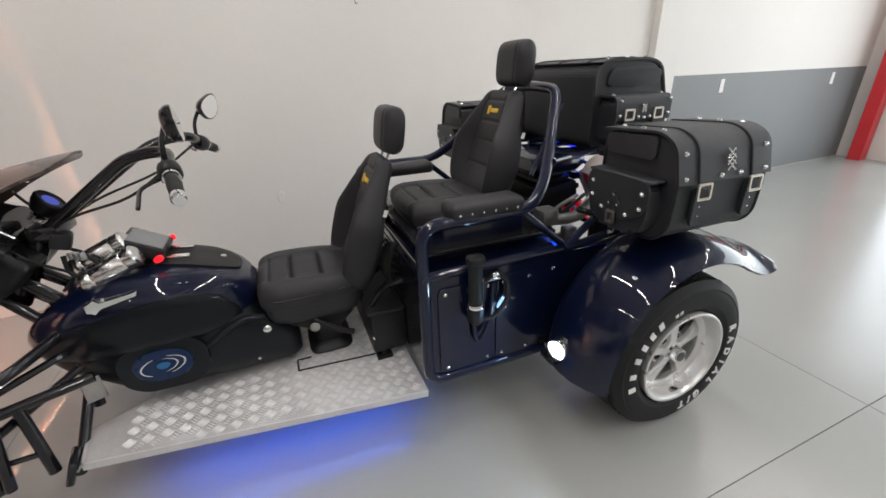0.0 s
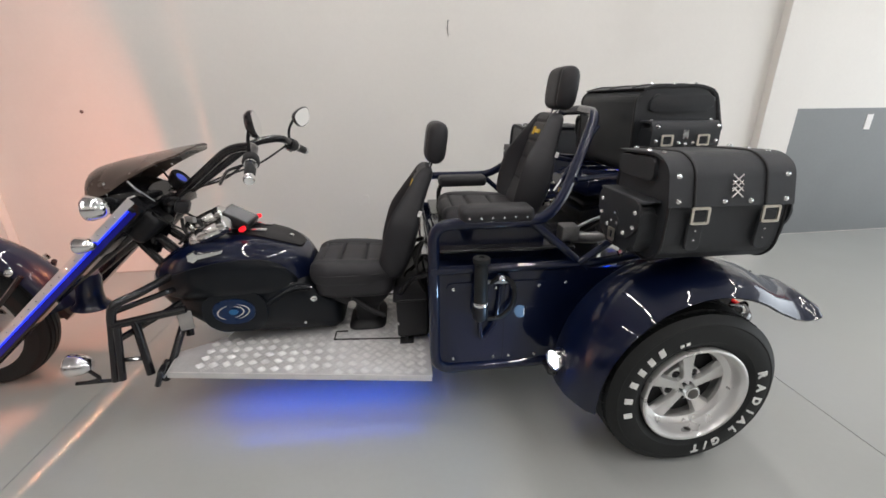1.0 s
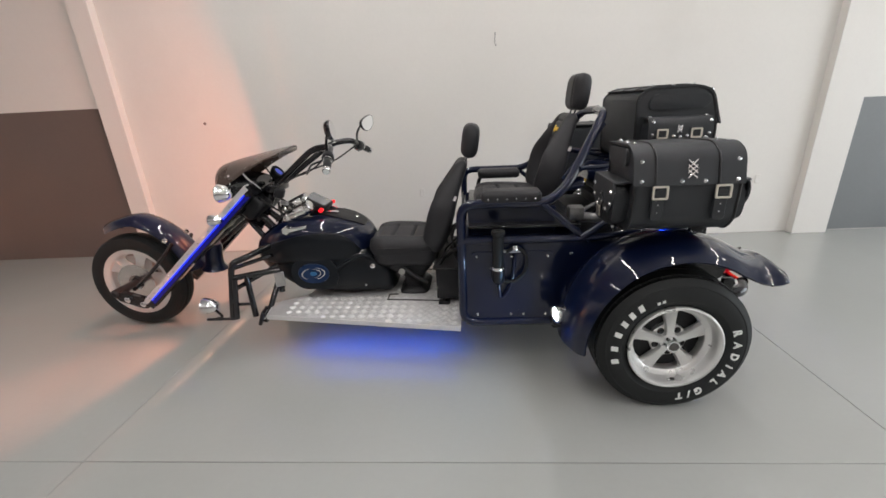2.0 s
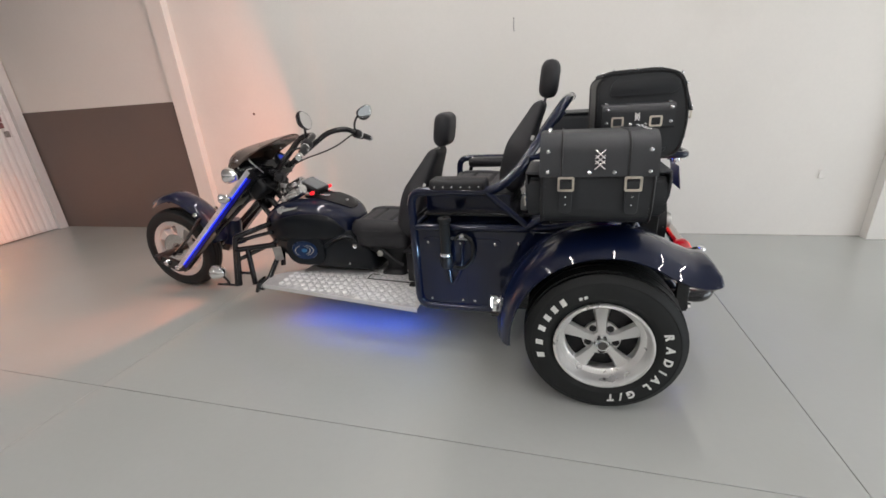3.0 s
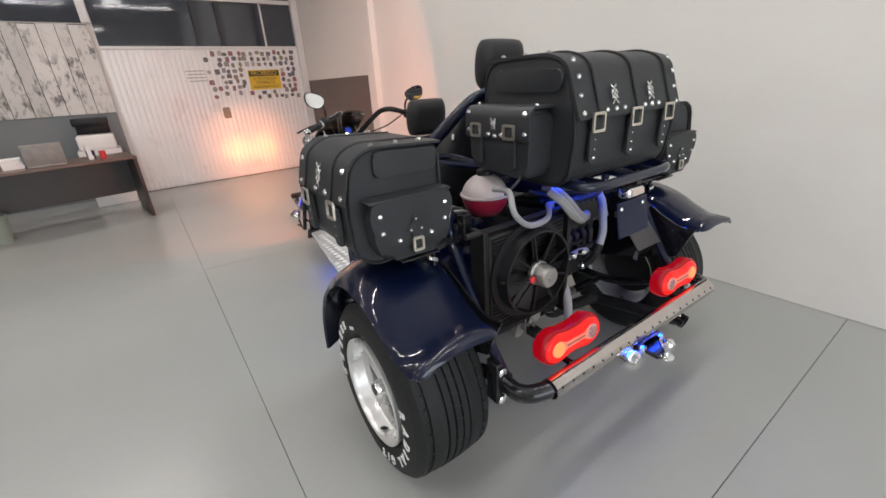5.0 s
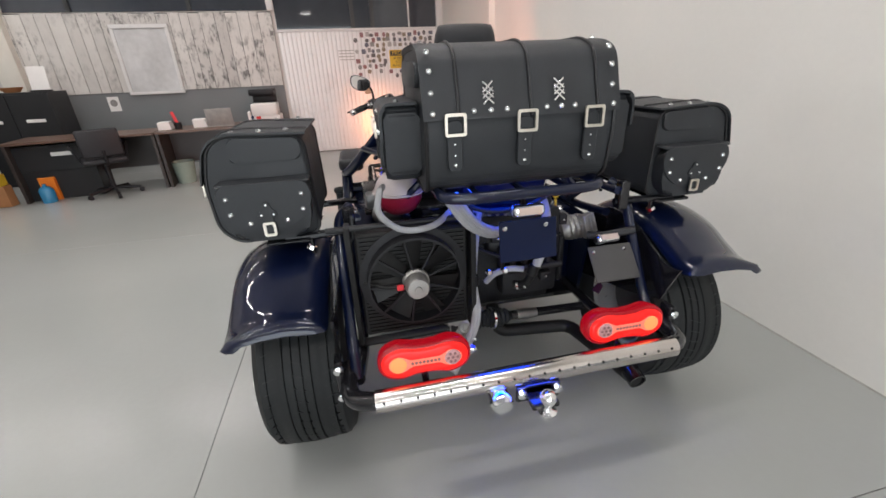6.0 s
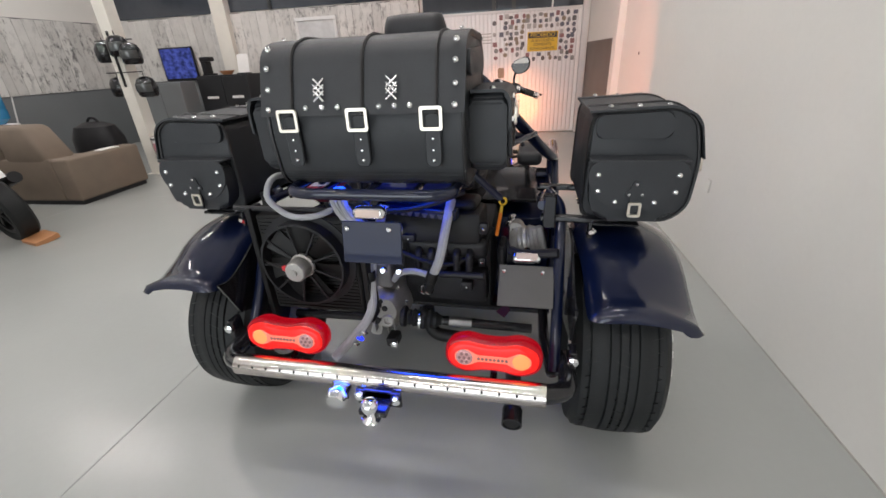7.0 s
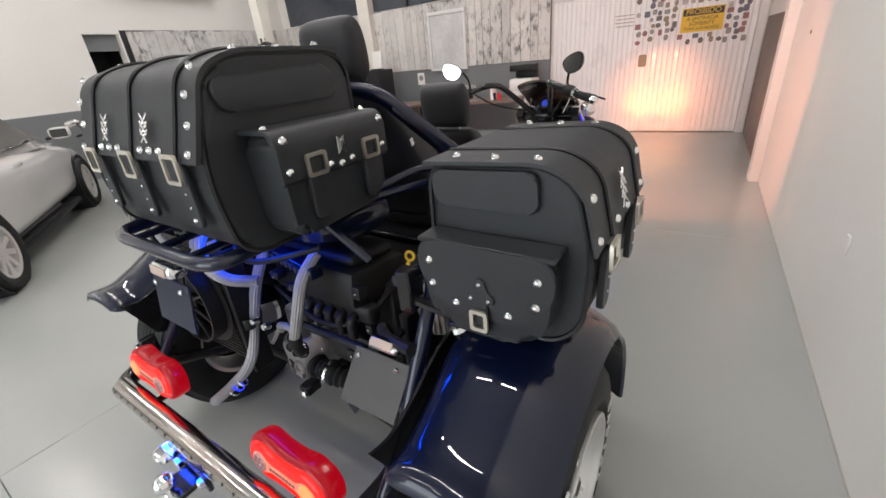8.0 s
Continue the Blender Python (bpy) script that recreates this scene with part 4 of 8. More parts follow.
    def head_rear(u, v):
        w = 0.126 - 0.012 * u * u
        return (0.052 * edge(u, 5) * edge(v, 5), v * w * (1 - 0.06 * u ** 4), 0.100 * u * (1 - 0.06 * v ** 4))
    upright = lean @ pose(-0.014, 0, H + 0.118, 0, -14, 0)
    part("head_restraint", turned(padded(36, 44, head_front, head_rear), upright), LEATHER2, root, sharp=70)
    # embroidered maker's mark as plain yellow shapes
    for y0, y1, h in ((0.022, 0.046, 0.020), (-0.050, 0.014, 0.010)):
        part("embroidery", turned(box(-0.0565, -0.048, y0, y1, 0.795 * H - h, 0.795 * H + h, 0.003, 1), lean), YELLOW, root, "yellow embroidered mark")
    return root


seat("driver_seat", -1.170, 0.625, 17, 0.225, 0.585, 0.0, "black vinyl bucket seat on a pedestal")
seat("passenger_seat", -0.50, 0.925, 15, 0.235, 0.515, 0.045, "black vinyl rear bucket seat")
ped = part("pedestal", rings([[(x0 + dx, y, z) for dx, y in oval(0, 0, w, d, 5, 20)] for x0, w, d, z in ((-1.30, 0.10, 0.16, 0.272), (-1.30, 0.095, 0.155, 0.285), (-1.30, 0.060, 0.12, 0.31), (-1.30, 0.065, 0.125, 0.37), (-1.31, 0.105, 0.155, 0.415), (-1.325, 0.155, 0.175, 0.455), (-1.33, 0.165, 0.18, 0.50))]), SATIN, trike, "black ribbed seat pedestal boot")
for s in SIDES:
    part("slide_lever", side(tube([(-1.36, -0.18, 0.475), (-1.26, -0.19, 0.40), (-1.20, -0.19, 0.37)], 0.014, 0.03, 8), s), SATIN, ped)
    part("round_badge", side(lathe([(0.021, 0.0), (0.021, 0.006), (0.018, 0.008), (0.001, 0.008)], (-1.36, -0.198, 0.447), (0, -1, 0), 20), s), CAST, ped)


def armrest(s):
    dy, dz = (0.0, 0.0) if s < 0 else (0.085, 0.045)
    pad = part("armrest", tubside(box(-0.86, -0.560, -0.595 + dy, -0.475 + dy, 0.955 - dz, 1.020 - dz, 0.026, 4), s), LEATHER2, trike, "padded black armrest with a row of studs")
    for k in range(6):
        place("stud", STUD, pad, facing((-0.825 + 0.046 * k, s * (0.595 - dy) + (0.025 if s < 0 else 0), 0.982 - dz), (0, s, 0)) @ Matrix.Scale(0.6, 4))
    if s > 0:
        part("arm_bracket", tubside(tube([(-0.84, -0.535 + dy, 0.965 - dz), (-0.86, -0.535 + dy, 0.92 - dz), (-0.86, -0.52 + dy, 0.82)], 0.014, 0.03, 10), s), BLACK, pad)


for s in SIDES:
    armrest(s)


def engine_front():
    """The tank, its console and the dark side covers over the front engine bay."""
    shape = [(-2.385, 0.012, 0.530, 0.560), (-2.335, 0.075, 0.49, 0.640), (-2.23, 0.158, 0.48, 0.725), (-2.09, 0.226, 0.48, 0.792), (-1.92, 0.240, 0.48, 0.808), (-1.78, 0.228, 0.48, 0.792), (-1.67, 0.194, 0.49, 0.755), (-1.60, 0.150, 0.49, 0.710), (-1.56, 0.090, 0.52, 0.660)]
    fine = [(x, 0, *lerp_table(shape, x)) for x in np.linspace(-2.385, -1.56, 36)]
    tank = part("fuel_tank", hull_along_x(fine, 3.6, 48), NAVY, trike, "glossy dark blue fuel tank", 70)

    def tank_top(x, y):
        w, z0, z1 = lerp_table(shape, x)
        return (z0 + z1) / 2 + (z1 - z0) / 2 * max(0.0, 1 - (abs(y) / w) ** 3.6) ** (1 / 3.6)
    cover = part("side_cover", hull_along_x([(-2.345, 0, 0.05, 0.47, 0.555), (-2.25, 0, 0.135, 0.415, 0.625), (-2.10, 0, 0.200, 0.330, 0.685), (-1.95, 0, 0.216, 0.290, 0.700), (-1.80, 0, 0.222, 0.278, 0.690), (-1.66, 0, 0.212, 0.276, 0.65), (-1.55, 0, 0.19, 0.275, 0.575), (-1.46, 0, 0.178, 0.274, 0.50), (-1.43, 0, 0.14, 0.29, 0.46)], 3.2, 40), DARKBLUE, trike, "dark satin side cover between tank and footboard", 60)
    split = [(-2.33, 0.575), (-2.20, 0.640), (-2.05, 0.695), (-1.90, 0.722), (-1.76, 0.716), (-1.68, 0.680), (-1.62, 0.600)]

    def tank_side(x, z):
        w, z0, z1 = lerp_table(shape, x)
        u = min(1.0, abs(z - (z0 + z1) / 2) / ((z1 - z0) / 2))
        return w * max(0.02, 1 - u ** 3.6) ** (1 / 3.6)
    for s in SIDES:
        secs = []
        for x in np.linspace(-2.33, -1.62, 30):
            top = lerp_table(split, x)[0]
            zs = np.linspace(0.505, top, 9)
            puff = [0.004 + 0.006 * edge(2 * k / 8 - 1, 3) for k in range(9)]
            secs.append([(x, -tank_side(x, z) - p, z) for z, p in zip(zs, puff)] + [(x, -tank_side(x, z) + 0.012, z) for z in zs[::-1]])
        part("knee_panel", side(rings(secs), s), DARKBLUE, tank, "dark satin knee panel on the tank's flank", 60)
        part("nose_vent", side(tube([(-2.27, -0.125, 0.592), (-2.20, -0.162, 0.588), (-2.10, -0.200, 0.577)], 0.008, 0.04, 8), s), BLACK, tank)
        part("crease", side(tube([(-2.08, -0.196, 0.625), (-1.95, -0.219, 0.655), (-1.80, -0.219, 0.655), (-1.70, -0.205, 0.615)], 0.010, 0.08, 8), s), DARKBLUE, cover)
        part("crease", side(tube([(-1.79, -0.222, 0.47), (-1.70, -0.214, 0.53), (-1.61, -0.202, 0.565), (-1.55, -0.190, 0.545)], 0.014, 0.08, 8), s), DARKBLUE, cover)
        ring = prism(rounded_poly([(-2.065, 0.400), (-2.00, 0.350), (-1.82, 0.350), (-1.765, 0.405), (-1.765, 0.515), (-1.82, 0.565), (-2.00, 0.560), (-2.065, 0.510)], 0.06, 6), "y", -0.236, -0.19, 0.008, 2)
        part("cover_bulge", side(ring, s), DARKBLUE, cover)
        disc = part("round_badge", side(prism(oval(-1.918, 0.462, 0.100, 0.066, 2.2, 32), "y", -0.243, -0.23, 0.003, 1), s), BLUEBADGE, cover, "blue oval badge with silver crescents")
        for w, h, a0, a1, du in ((0.078, 0.040, -75, 75, 0.0), (0.058, 0.030, -80, 80, -0.006), (0.078, 0.040, 110, 235, 0.0)):
            pts = [(-1.918 + du + w * math.cos(radians(a)), 0.462 + h * math.sin(radians(a)) + 0.10 * w * math.cos(radians(a))) for a in np.linspace(a0, a1, 14)]
            inner = [(-1.918 + du + (w - 0.006 * math.cos(radians(a - (a0 + a1) / 2)) - 0.001) * math.cos(radians(a)), 0.462 + (h - 0.004 * math.cos(radians(a - (a0 + a1) / 2)) - 0.001) * math.sin(radians(a)) + 0.10 * w * math.cos(radians(a))) for a in np.linspace(a1, a0, 14)]
            part("crescent", side(prism(pts + inner, "y", -0.246, -0.2425), s), CHROME, disc)
        part("badge_core", side(prism(oval(-1.918, 0.462, 0.022, 0.014, 2, 14), "y", -0.246, -0.2425), s), BADGECORE, disc)
        # chrome tank emblem
        part("tank_emblem", side(turned(prism([(-0.080, 0.700), (-0.066, 0.702), (-0.058, 0.688), (-0.040, 0.710), (0.070, 0.727), (0.070, 0.741), (-0.038, 0.728), (-0.052, 0.746), (-0.066, 0.732), (-0.080, 0.732)], "y", -0.008, 0.030, 0.002, 1), pose(-1.990, -0.236, 0.033, 0, 0, 7)), s), CHROME, tank, "chrome arrow-shaped tank emblem")
        place("bolt", BOLT, cover, facing((-1.60, s * 0.197, 0.36), (0, s, 0)))
        place("bolt", BIGBOLT, cover, facing((-1.545, s * 0.188, 0.49), (0, s, 0)))
    secs = []
    for x, w in ((-1.955, 0.070), (-1.94, 0.085), (-1.86, 0.098), (-1.78, 0.108), (-1.70, 0.104), (-1.65, 0.085), (-1.615, 0.060), (-1.605, 0.040)):
        ys = np.linspace(-w, w, 13)
        secs.append([(x, y, tank_top(x, y) + 0.010) for y in ys] + [(x, y, tank_top(x, y) - 0.015) for y in ys[::-1]])
    con = part("console", rings(secs), SATIN, trike, "black tank console with chrome keys", 50)
    place("console_badge", BOLT, con, facing((-1.665, 0, tank_top(-1.665, 0) + 0.009), (0.3, 0, 1)) @ Matrix.Scale(1.6, 4))
    for y in (-0.050, 0.055):
        part("key", turned(box(-0.045, 0.045, -0.012, 0.012, 0.0, 0.014, 0.004, 2), pose(-1.815, y, tank_top(-1.815, y) + 0.010, 0, 6, 0)), CHROME, con)
    part("plug", lathe([(0.014, 0), (0.014, 0.02), (0.010, 0.024), (0.001, 0.024)], (-1.83, -0.035, 0.79), (0.1, 0, 1), 12), RUBBER, con)
    disp = part("display", turned(box(-0.075, 0.075, -0.085, 0.085, 0.0, 0.05, 0.010, 2), pose(-1.925, 0.0, 0.845, 0, 28, 0)), SATIN, trike, "small black instrument display")
    part("screen", turned(box(-0.06, 0.062, -0.07, 0.07, 0.0495, 0.0515, 0.001, 1), pose(-1.925, 0, 0.845, 0, 28, 0)), SCREENGLASS, disp)
    part("stalk", tube([(-1.94, 0, 0.78), (-1.93, 0, 0.86)], 0.025, 0, 10), SATIN, disp)
    for y in (-0.130, 0.105):
        part("pilot_lamp", lathe([(0.006, -0.02), (0.010, -0.016), (0.0125, 0.0), (0.009, 0.010), (0.001, 0.013)], (-1.848, y, 0.846), (0.8, 0, 0.4), 12), REDLAMP, disp, "small lit red lamp")
    for x, y, z in ((-2.040, -0.050, 0.872), (-1.995, -0.135, 0.838)):
        part("chrome_pipe", lathe([(0.001, -0.105), (0.030, -0.103), (0.040, -0.090), (0.040, -0.062), (0.037, -0.058), (0.040, -0.054), (0.040, 0.048), (0.036, 0.054), (0.040, 0.060), (0.040, 0.090), (0.032, 0.097), (0.001, 0.098)], (x, y, z), (0.90, 0, 0.42), 20), ALLOY, trike, "stubby ribbed chrome pipe")
    for s in SIDES:
        part("down_tube", side(tube([(-2.33, -0.045, 0.85), (-2.14, -0.075, 0.66), (-2.10, -0.12, 0.40)], 0.022, 0.06, 12), s), BLACK, trike)
        part("down_tube", side(tube([(-2.38, -0.05, 0.78), (-2.20, -0.09, 0.56), (-2.19, -0.16, 0.30)], 0.019, 0.06, 12), s), BLACK, trike)


engine_front()


def footboard(s):
    outer, inner = [(-2.175, -0.425), (-1.00, -0.578)], -0.155
    z = 0.268
    plate = part("footboard", side(prism([(-2.205, -0.26), (-2.175, -0.425), (-1.00, -0.578), (-0.9815, -0.578), (-0.9815, -0.0005), (-1.98, -0.0005), (-2.02, inner)], "z", z - 0.006, z, 0.0015, 1), s), CHEQUER, trike, "chequer-plate aluminium footboard")
    lip = [(-2.178, -0.427, 0), (-0.985, -0.580, 0)]
    bm = rings([[(x, y, z + 0.001), (x, y + 0.008, z + 0.001), (x, y + 0.008, z - 0.026), (x, y, z - 0.026)] for x, y, _ in lip])
    part("lip", side(bm, s), CHEQUERBAR, plate)
    bm = rings([[(x, y, z + 0.001), (x + 0.008, y, z + 0.001), (x - 0.012, y, z - 0.026), (x - 0.020, y, z - 0.026)] for x, y in ((-2.178, -0.427), (-2.207, -0.262))])
    part("lip", side(bm, s), CHEQUERBAR, plate)
    # raised bars, three to a cell, cells crossed like a weave
    verts, faces = [], []
    c = 0.0415
    q = math.sqrt(0.5)
    for i in range(-30, 30):
        for j in range(-30, 30):
            x, y = -1.55 + (i - j) * c * q, -0.30 + (i + j) * c * q
            rim = -0.425 - (x + 2.175) * (0.153 / 1.175)
            if not (rim + 0.020 < y < (inner - 0.005 if x < -1.47 else -0.01) and -2.05 < x < -1.005):
                continue
            if -1.39 < x < -1.21 and y > -0.15:
                continue
            rot = radians(45 if (i + j) % 2 else -45)
            for k in (-1.5, -0.5, 0.5, 1.5):
                ox, oy = -math.sin(rot) * k * 0.0100, math.cos(rot) * k * 0.0100
                dx, dy = math.cos(rot) * 0.0195, math.sin(rot) * 0.0195
                nx, ny = -math.sin(rot) * 0.0044, math.cos(rot) * 0.0044
                n = len(verts)
                for a, b in ((-1, 0), (0, -1), (1, 0), (0, 1)):
                    verts.append((x + ox + dx * a + nx * b, y + oy + dy * a + ny * b, z))
                verts += [(x + ox - dx * 0.55, y + oy - dy * 0.55, z + 0.0030), (x + ox + dx * 0.55, y + oy + dy * 0.55, z + 0.0030)]
                faces += [(n, n + 1, n + 4), (n + 1, n + 5, n + 4), (n + 1, n + 2, n + 5), (n + 2, n + 3, n + 5), (n + 3, n + 4, n + 5), (n + 3, n, n + 4)]
    me = bpy.data.meshes.new("tread_pattern")
    me.from_pydata([(x, y * -s, zz) for x, y, zz in verts], [], faces if s < 0 else [f[::-1] for f in faces])
    me.materials.append(CHEQUERBAR)
    bars = place("tread_pattern", me, plate)
    tagged(bars, kind="stuff")
    for p, q in (((-1.46, -0.235), (-1.115, -0.26)), ((-1.46, -0.235), (-1.46, -0.16)), ((-1.115, -0.26), (-1.115, -0.16)), ((-1.46, -0.16), (-1.40, -0.16))):
        part("hatch_edge", side(tube([(*p, z + 0.002), (*q, z + 0.002)], 0.0045, 0, 6), s), CABLE, plate)
    return plate


for s in SIDES:
    footboard(s)
pedal = part("pedal", box(-1.125, -1.055, -0.315, -0.270, 0.270, 0.286, 0.003, 1), SATIN, trike, "black foot pedal with a bright arm")
part("pedal_post", tube([(-1.09, -0.292, 0.28), (-1.095, -0.285, 0.345)], 0.010, 0, 8), SATIN, pedal)
part("pedal_tread", turned(box(-0.022, 0.022, -0.014, 0.014, -0.008, 0.05, 0.004, 2), pose(-1.10, -0.285, 0.345, 0, -15, 0)), ALLOY, pedal)


def front_fork():
    fwc = Vector((-3.292, 0, 0.345))
    wheel = part("front_wheel", lathe([(0.245, -0.065), (0.255, -0.072), (0.290, -0.076), (0.322, -0.070), (0.335, -0.052), (0.339, -0.030), (0.331, -0.028), (0.331, -0.022), (0.342, -0.020), (0.344, -0.004), (0.336, -0.003), (0.336, 0.003), (0.344, 0.004),
                                       (0.342, 0.020), (0.331, 0.022), (0.331, 0.028), (0.339, 0.030), (0.335, 0.052), (0.322, 0.070), (0.290, 0.076), (0.255, 0.072), (0.245, 0.065)], fwc, (0, 1, 0), 64, None, True), RUBBER, trike, "slim front tyre on a light alloy wheel", 40)
    part("rim", lathe([(0.246, -0.064), (0.256, -0.070), (0.254, -0.064), (0.238, -0.060), (0.212, -0.052), (0.203, -0.040), (0.203, 0.040), (0.212, 0.052), (0.238, 0.060), (0.254, 0.064), (0.256, 0.070), (0.246, 0.064), (0.228, 0.030), (0.228, -0.030)], fwc, (0, 1, 0), 56, None, True), PALEALLOY, wheel, "", 30)
    part("hub", lathe([(0.001, -0.075), (0.035, -0.075), (0.040, -0.05), (0.055, -0.03), (0.055, 0.03), (0.040, 0.05), (0.035, 0.075), (0.001, 0.075)], fwc, (0, 1, 0), 24), IRON, wheel)
    sp = to_mesh("spoke", rings([[(x * w, y * d, r) for x, y in ((-1, -1), (1, -1), (1, 1), (-1, 1))] for r, w, d in ((0.040, 0.036, 0.042), (0.10, 0.028, 0.038), (0.17, 0.034, 0.038), (0.206, 0.052, 0.040))]), PALEALLOY)
    for k in range(5):
        place("spoke", sp, wheel, Matrix.Translation(fwc) @ Matrix.Rotation(2 * math.pi * k / 5 + 0.3, 4, "Y"))
    for s in SIDES:
        part("brake_disc", side(lathe([(0.055, 0.066), (0.135, 0.066), (0.135, 0.070), (0.055, 0.070)], fwc, (0, -1, 0), 40, None, True), s), ALLOY, wheel)
    # mudguard
    secs = []
    for k in range(19):
        a = radians(108 - k * 5.4)
        r = 0.395 + 0.075 * min(1, k / 6)
        if k < 3:
            r += 0.006 * (3 - k)
        w = 0.100 - (0.03 * (3 - k) / 3 if k < 3 else 0)
        ring = [(u * w, r + 0.030 * (1 - u * u) - 0.03 * abs(u) ** 6 + d) for d, us in ((0, np.linspace(-1, 1, 11)), (-0.006, np.linspace(1, -1, 11))) for u in us]
        secs.append([fwc + Vector((math.cos(a) * h, y, math.sin(a) * h)) for y, h in ring])
    guard = part("front_fender", rings(secs), NAVY, trike, "glossy dark blue front mudguard", 50)
    for s in SIDES:
        low, top = Vector((-3.085, s * 0.232, 0.262)), Vector((-2.235, s * 0.205, 1.005))
        d = (top - low).normalized()
        nrm = Vector((-d.z, 0, d.x))

        def beam(h0, h1, w, t0=0.0, t1=1.0, y=0.0):
            a, b = low.lerp(top, t0) + Vector((0, s * y, 0)), low.lerp(top, t1) + Vector((0, s * y, 0))
            return rings([[p + nrm * h + Vector((0, v * w, 0)) for h, v in ((h0, -1), (h1, -1), (h1, 1), (h0, 1))] for p in (a, b)])
        leg = part("fork_leg", beam(-0.040, 0.030, 0.026), BLACK, trike, "square fork leg with a studded chrome strip and blue light strip")
        part("chrome_strip", beam(0.0305, 0.0375, 0.024, 0.01, 1.0), PALEALLOY, leg)
        part("strip_groove", beam(0.0376, 0.0384, 0.0035, 0.02, 0.99), CABLE, leg)
        part("chrome_side", beam(0.004, 0.034, 0.001, 0.0, 1.0, 0.0265), PALEALLOY, leg)
        part("led_strip", beam(-0.004, 0.003, 0.002, 0.05, 0.96, 0.0285), BLUELED, leg, "lit blue light strip")
        # added glowing band: the strip's blue light on the leg's side face
        part("led_lit_band", beam(-0.030, -0.005, 0.0015, 0.04, 0.97, 0.0275), BLUELITFACE, leg, "dim glowing band for the strip's blue light on the leg")
        for k in range(18):
            p = low.lerp(top, 0.05 + 0.05 * k) + nrm * 0.0375
            place("rivet", BOLT, leg, facing(p, nrm) @ Matrix.Scale(0.6, 4))
            place("rivet", BOLT, leg, facing(low.lerp(top, 0.05 + 0.05 * k) + nrm * 0.019 + Vector((0, s * 0.0275, 0)), Vector((0, s, 0))) @ Matrix.Scale(0.55, 4))
        part("rocker", side(prism(rounded_poly([(-3.30, 0.300), (-3.10, 0.225), (-3.05, 0.262), (-3.07, 0.300), (-3.20, 0.345), (-3.30, 0.360)], 0.025), "y", -0.255, -0.225, 0.005, 1), s), BLACK, leg)
        for x, z in ((-3.205, 0.305), (-3.105, 0.272)):
            place("bolt", BIGBOLT, leg, facing((x, s * 0.256, z), (0, s, 0)) @ Matrix.Scale(1.25, 4))
        part("axle_boss", side(lathe([(0.028, 0.07), (0.028, 0.26), (0.018, 0.27), (0.001, 0.271)], (fwc.x, 0, fwc.z), (0, -1, 0), 16), s), IRON, leg)
        part("guard_stay", side(tube([(-3.24, -0.16, 0.33), (-3.11, -0.15, 0.43), (-2.98, -0.13, 0.56), (-2.92, -0.10, 0.64)], 0.013, 0.08, 8), s), BLACK, guard)
        place("bolt", BIGBOLT, guard, facing((-2.96, s * 0.105, 0.66), (0.4, s * 0.9, 0.3)))
        # rear spring legs of the springer
        part("spring_leg", side(tube([(-3.02, -0.125, 0.35), (-2.23, -0.11, 0.93)], 0.020, 0, 12), s), BLACK, trike)
    part("fork_brace", tube([(-2.86, -0.20, 0.485), (-2.86, 0.20, 0.485)], 0.018, 0, 10), NAVY, trike)
    part("spring", tube([(-2.66 + 0.0046 * k, -0.10 + 0.022 * math.cos(k * 0.9), 0.665 + 0.004 * k + 0.022 * math.sin(k * 0.9)) for k in range(36)], 0.005, 0, 6), CHROME, trike)
    part("horn_bell", lathe([(0.001, 0.11), (0.05, 0.105), (0.058, 0.08), (0.056, 0.0), (0.062, -0.05), (0.085, -0.075), (0.088, -0.082), (0.070, -0.082), (0.001, -0.06)], (-2.72, 0.0, 0.50), (0.15, 0, 1), 28), NAVY, trike, "glossy dark blue bell-shaped cowl under the fork")
    # steering head, yokes and clutter
    part("yoke", turned(box(-0.075, 0.075, -0.235, 0.235, -0.022, 0.022, 0.012, 2), pose(-2.30, 0, 0.935, 0, -42, 0)), BLACK, trike)
    part("yoke", turned(box(-0.085, 0.085, -0.235, 0.235, -0.025, 0.025, 0.012, 2), pose(-2.40, 0, 0.835, 0, -42, 0)), BLACK, trike)
    part("steering_head", tube([(-2.36, 0, 0.72), (-2.20, 0, 0.98)], 0.042, 0, 16), BLACK, trike)
    part("fork_shroud", turned(box(-0.08, 0.08, -0.15, 0.15, -0.09, 0.06, 0.03, 3), pose(-2.32, 0, 0.90, 0, -42, 0)), SATIN, trike, "black plastic fork shroud")
    for k, (y, z) in enumerate(((-0.10, 0.99), (0.06, 1.0), (0.12, 0.96))):
        part("wire", tube([(-2.30, y, z), (-2.20, y - 0.03, z - 0.09), (-2.12, y + 0.02, z - 0.17), (-2.17, y, z - 0.22)], 0.006, 0.06, 6), CABLE, trike)
    clus = part("switch_box", turned(box(-0.030, 0.030, -0.035, 0.035, -0.025, 0.035, 0.012, 2), pose(-2.13, -0.07, 0.945, 0, 20, 15)), SATIN, trike, "black switch box with hanging cables")
    for k in range(3):
        part("cable_sleeve", lathe([(0.010, 0), (0.011, 0.004), (0.011, 0.022), (0.010, 0.026)], (-2.115 + 0.02 * k, -0.085 - 0.012 * k, 0.905), (0.2, -0.2, -1), 10), STEEL, clus)
    part("cable_loop", tube([(-2.13, -0.10, 0.90), (-2.13, -0.11, 0.83), (-2.06, -0.12, 0.80), (-2.03, -0.11, 0.86), (-2.08, -0.10, 0.90)], 0.008, 0.05, 8), CABLE, clus)


front_fork()


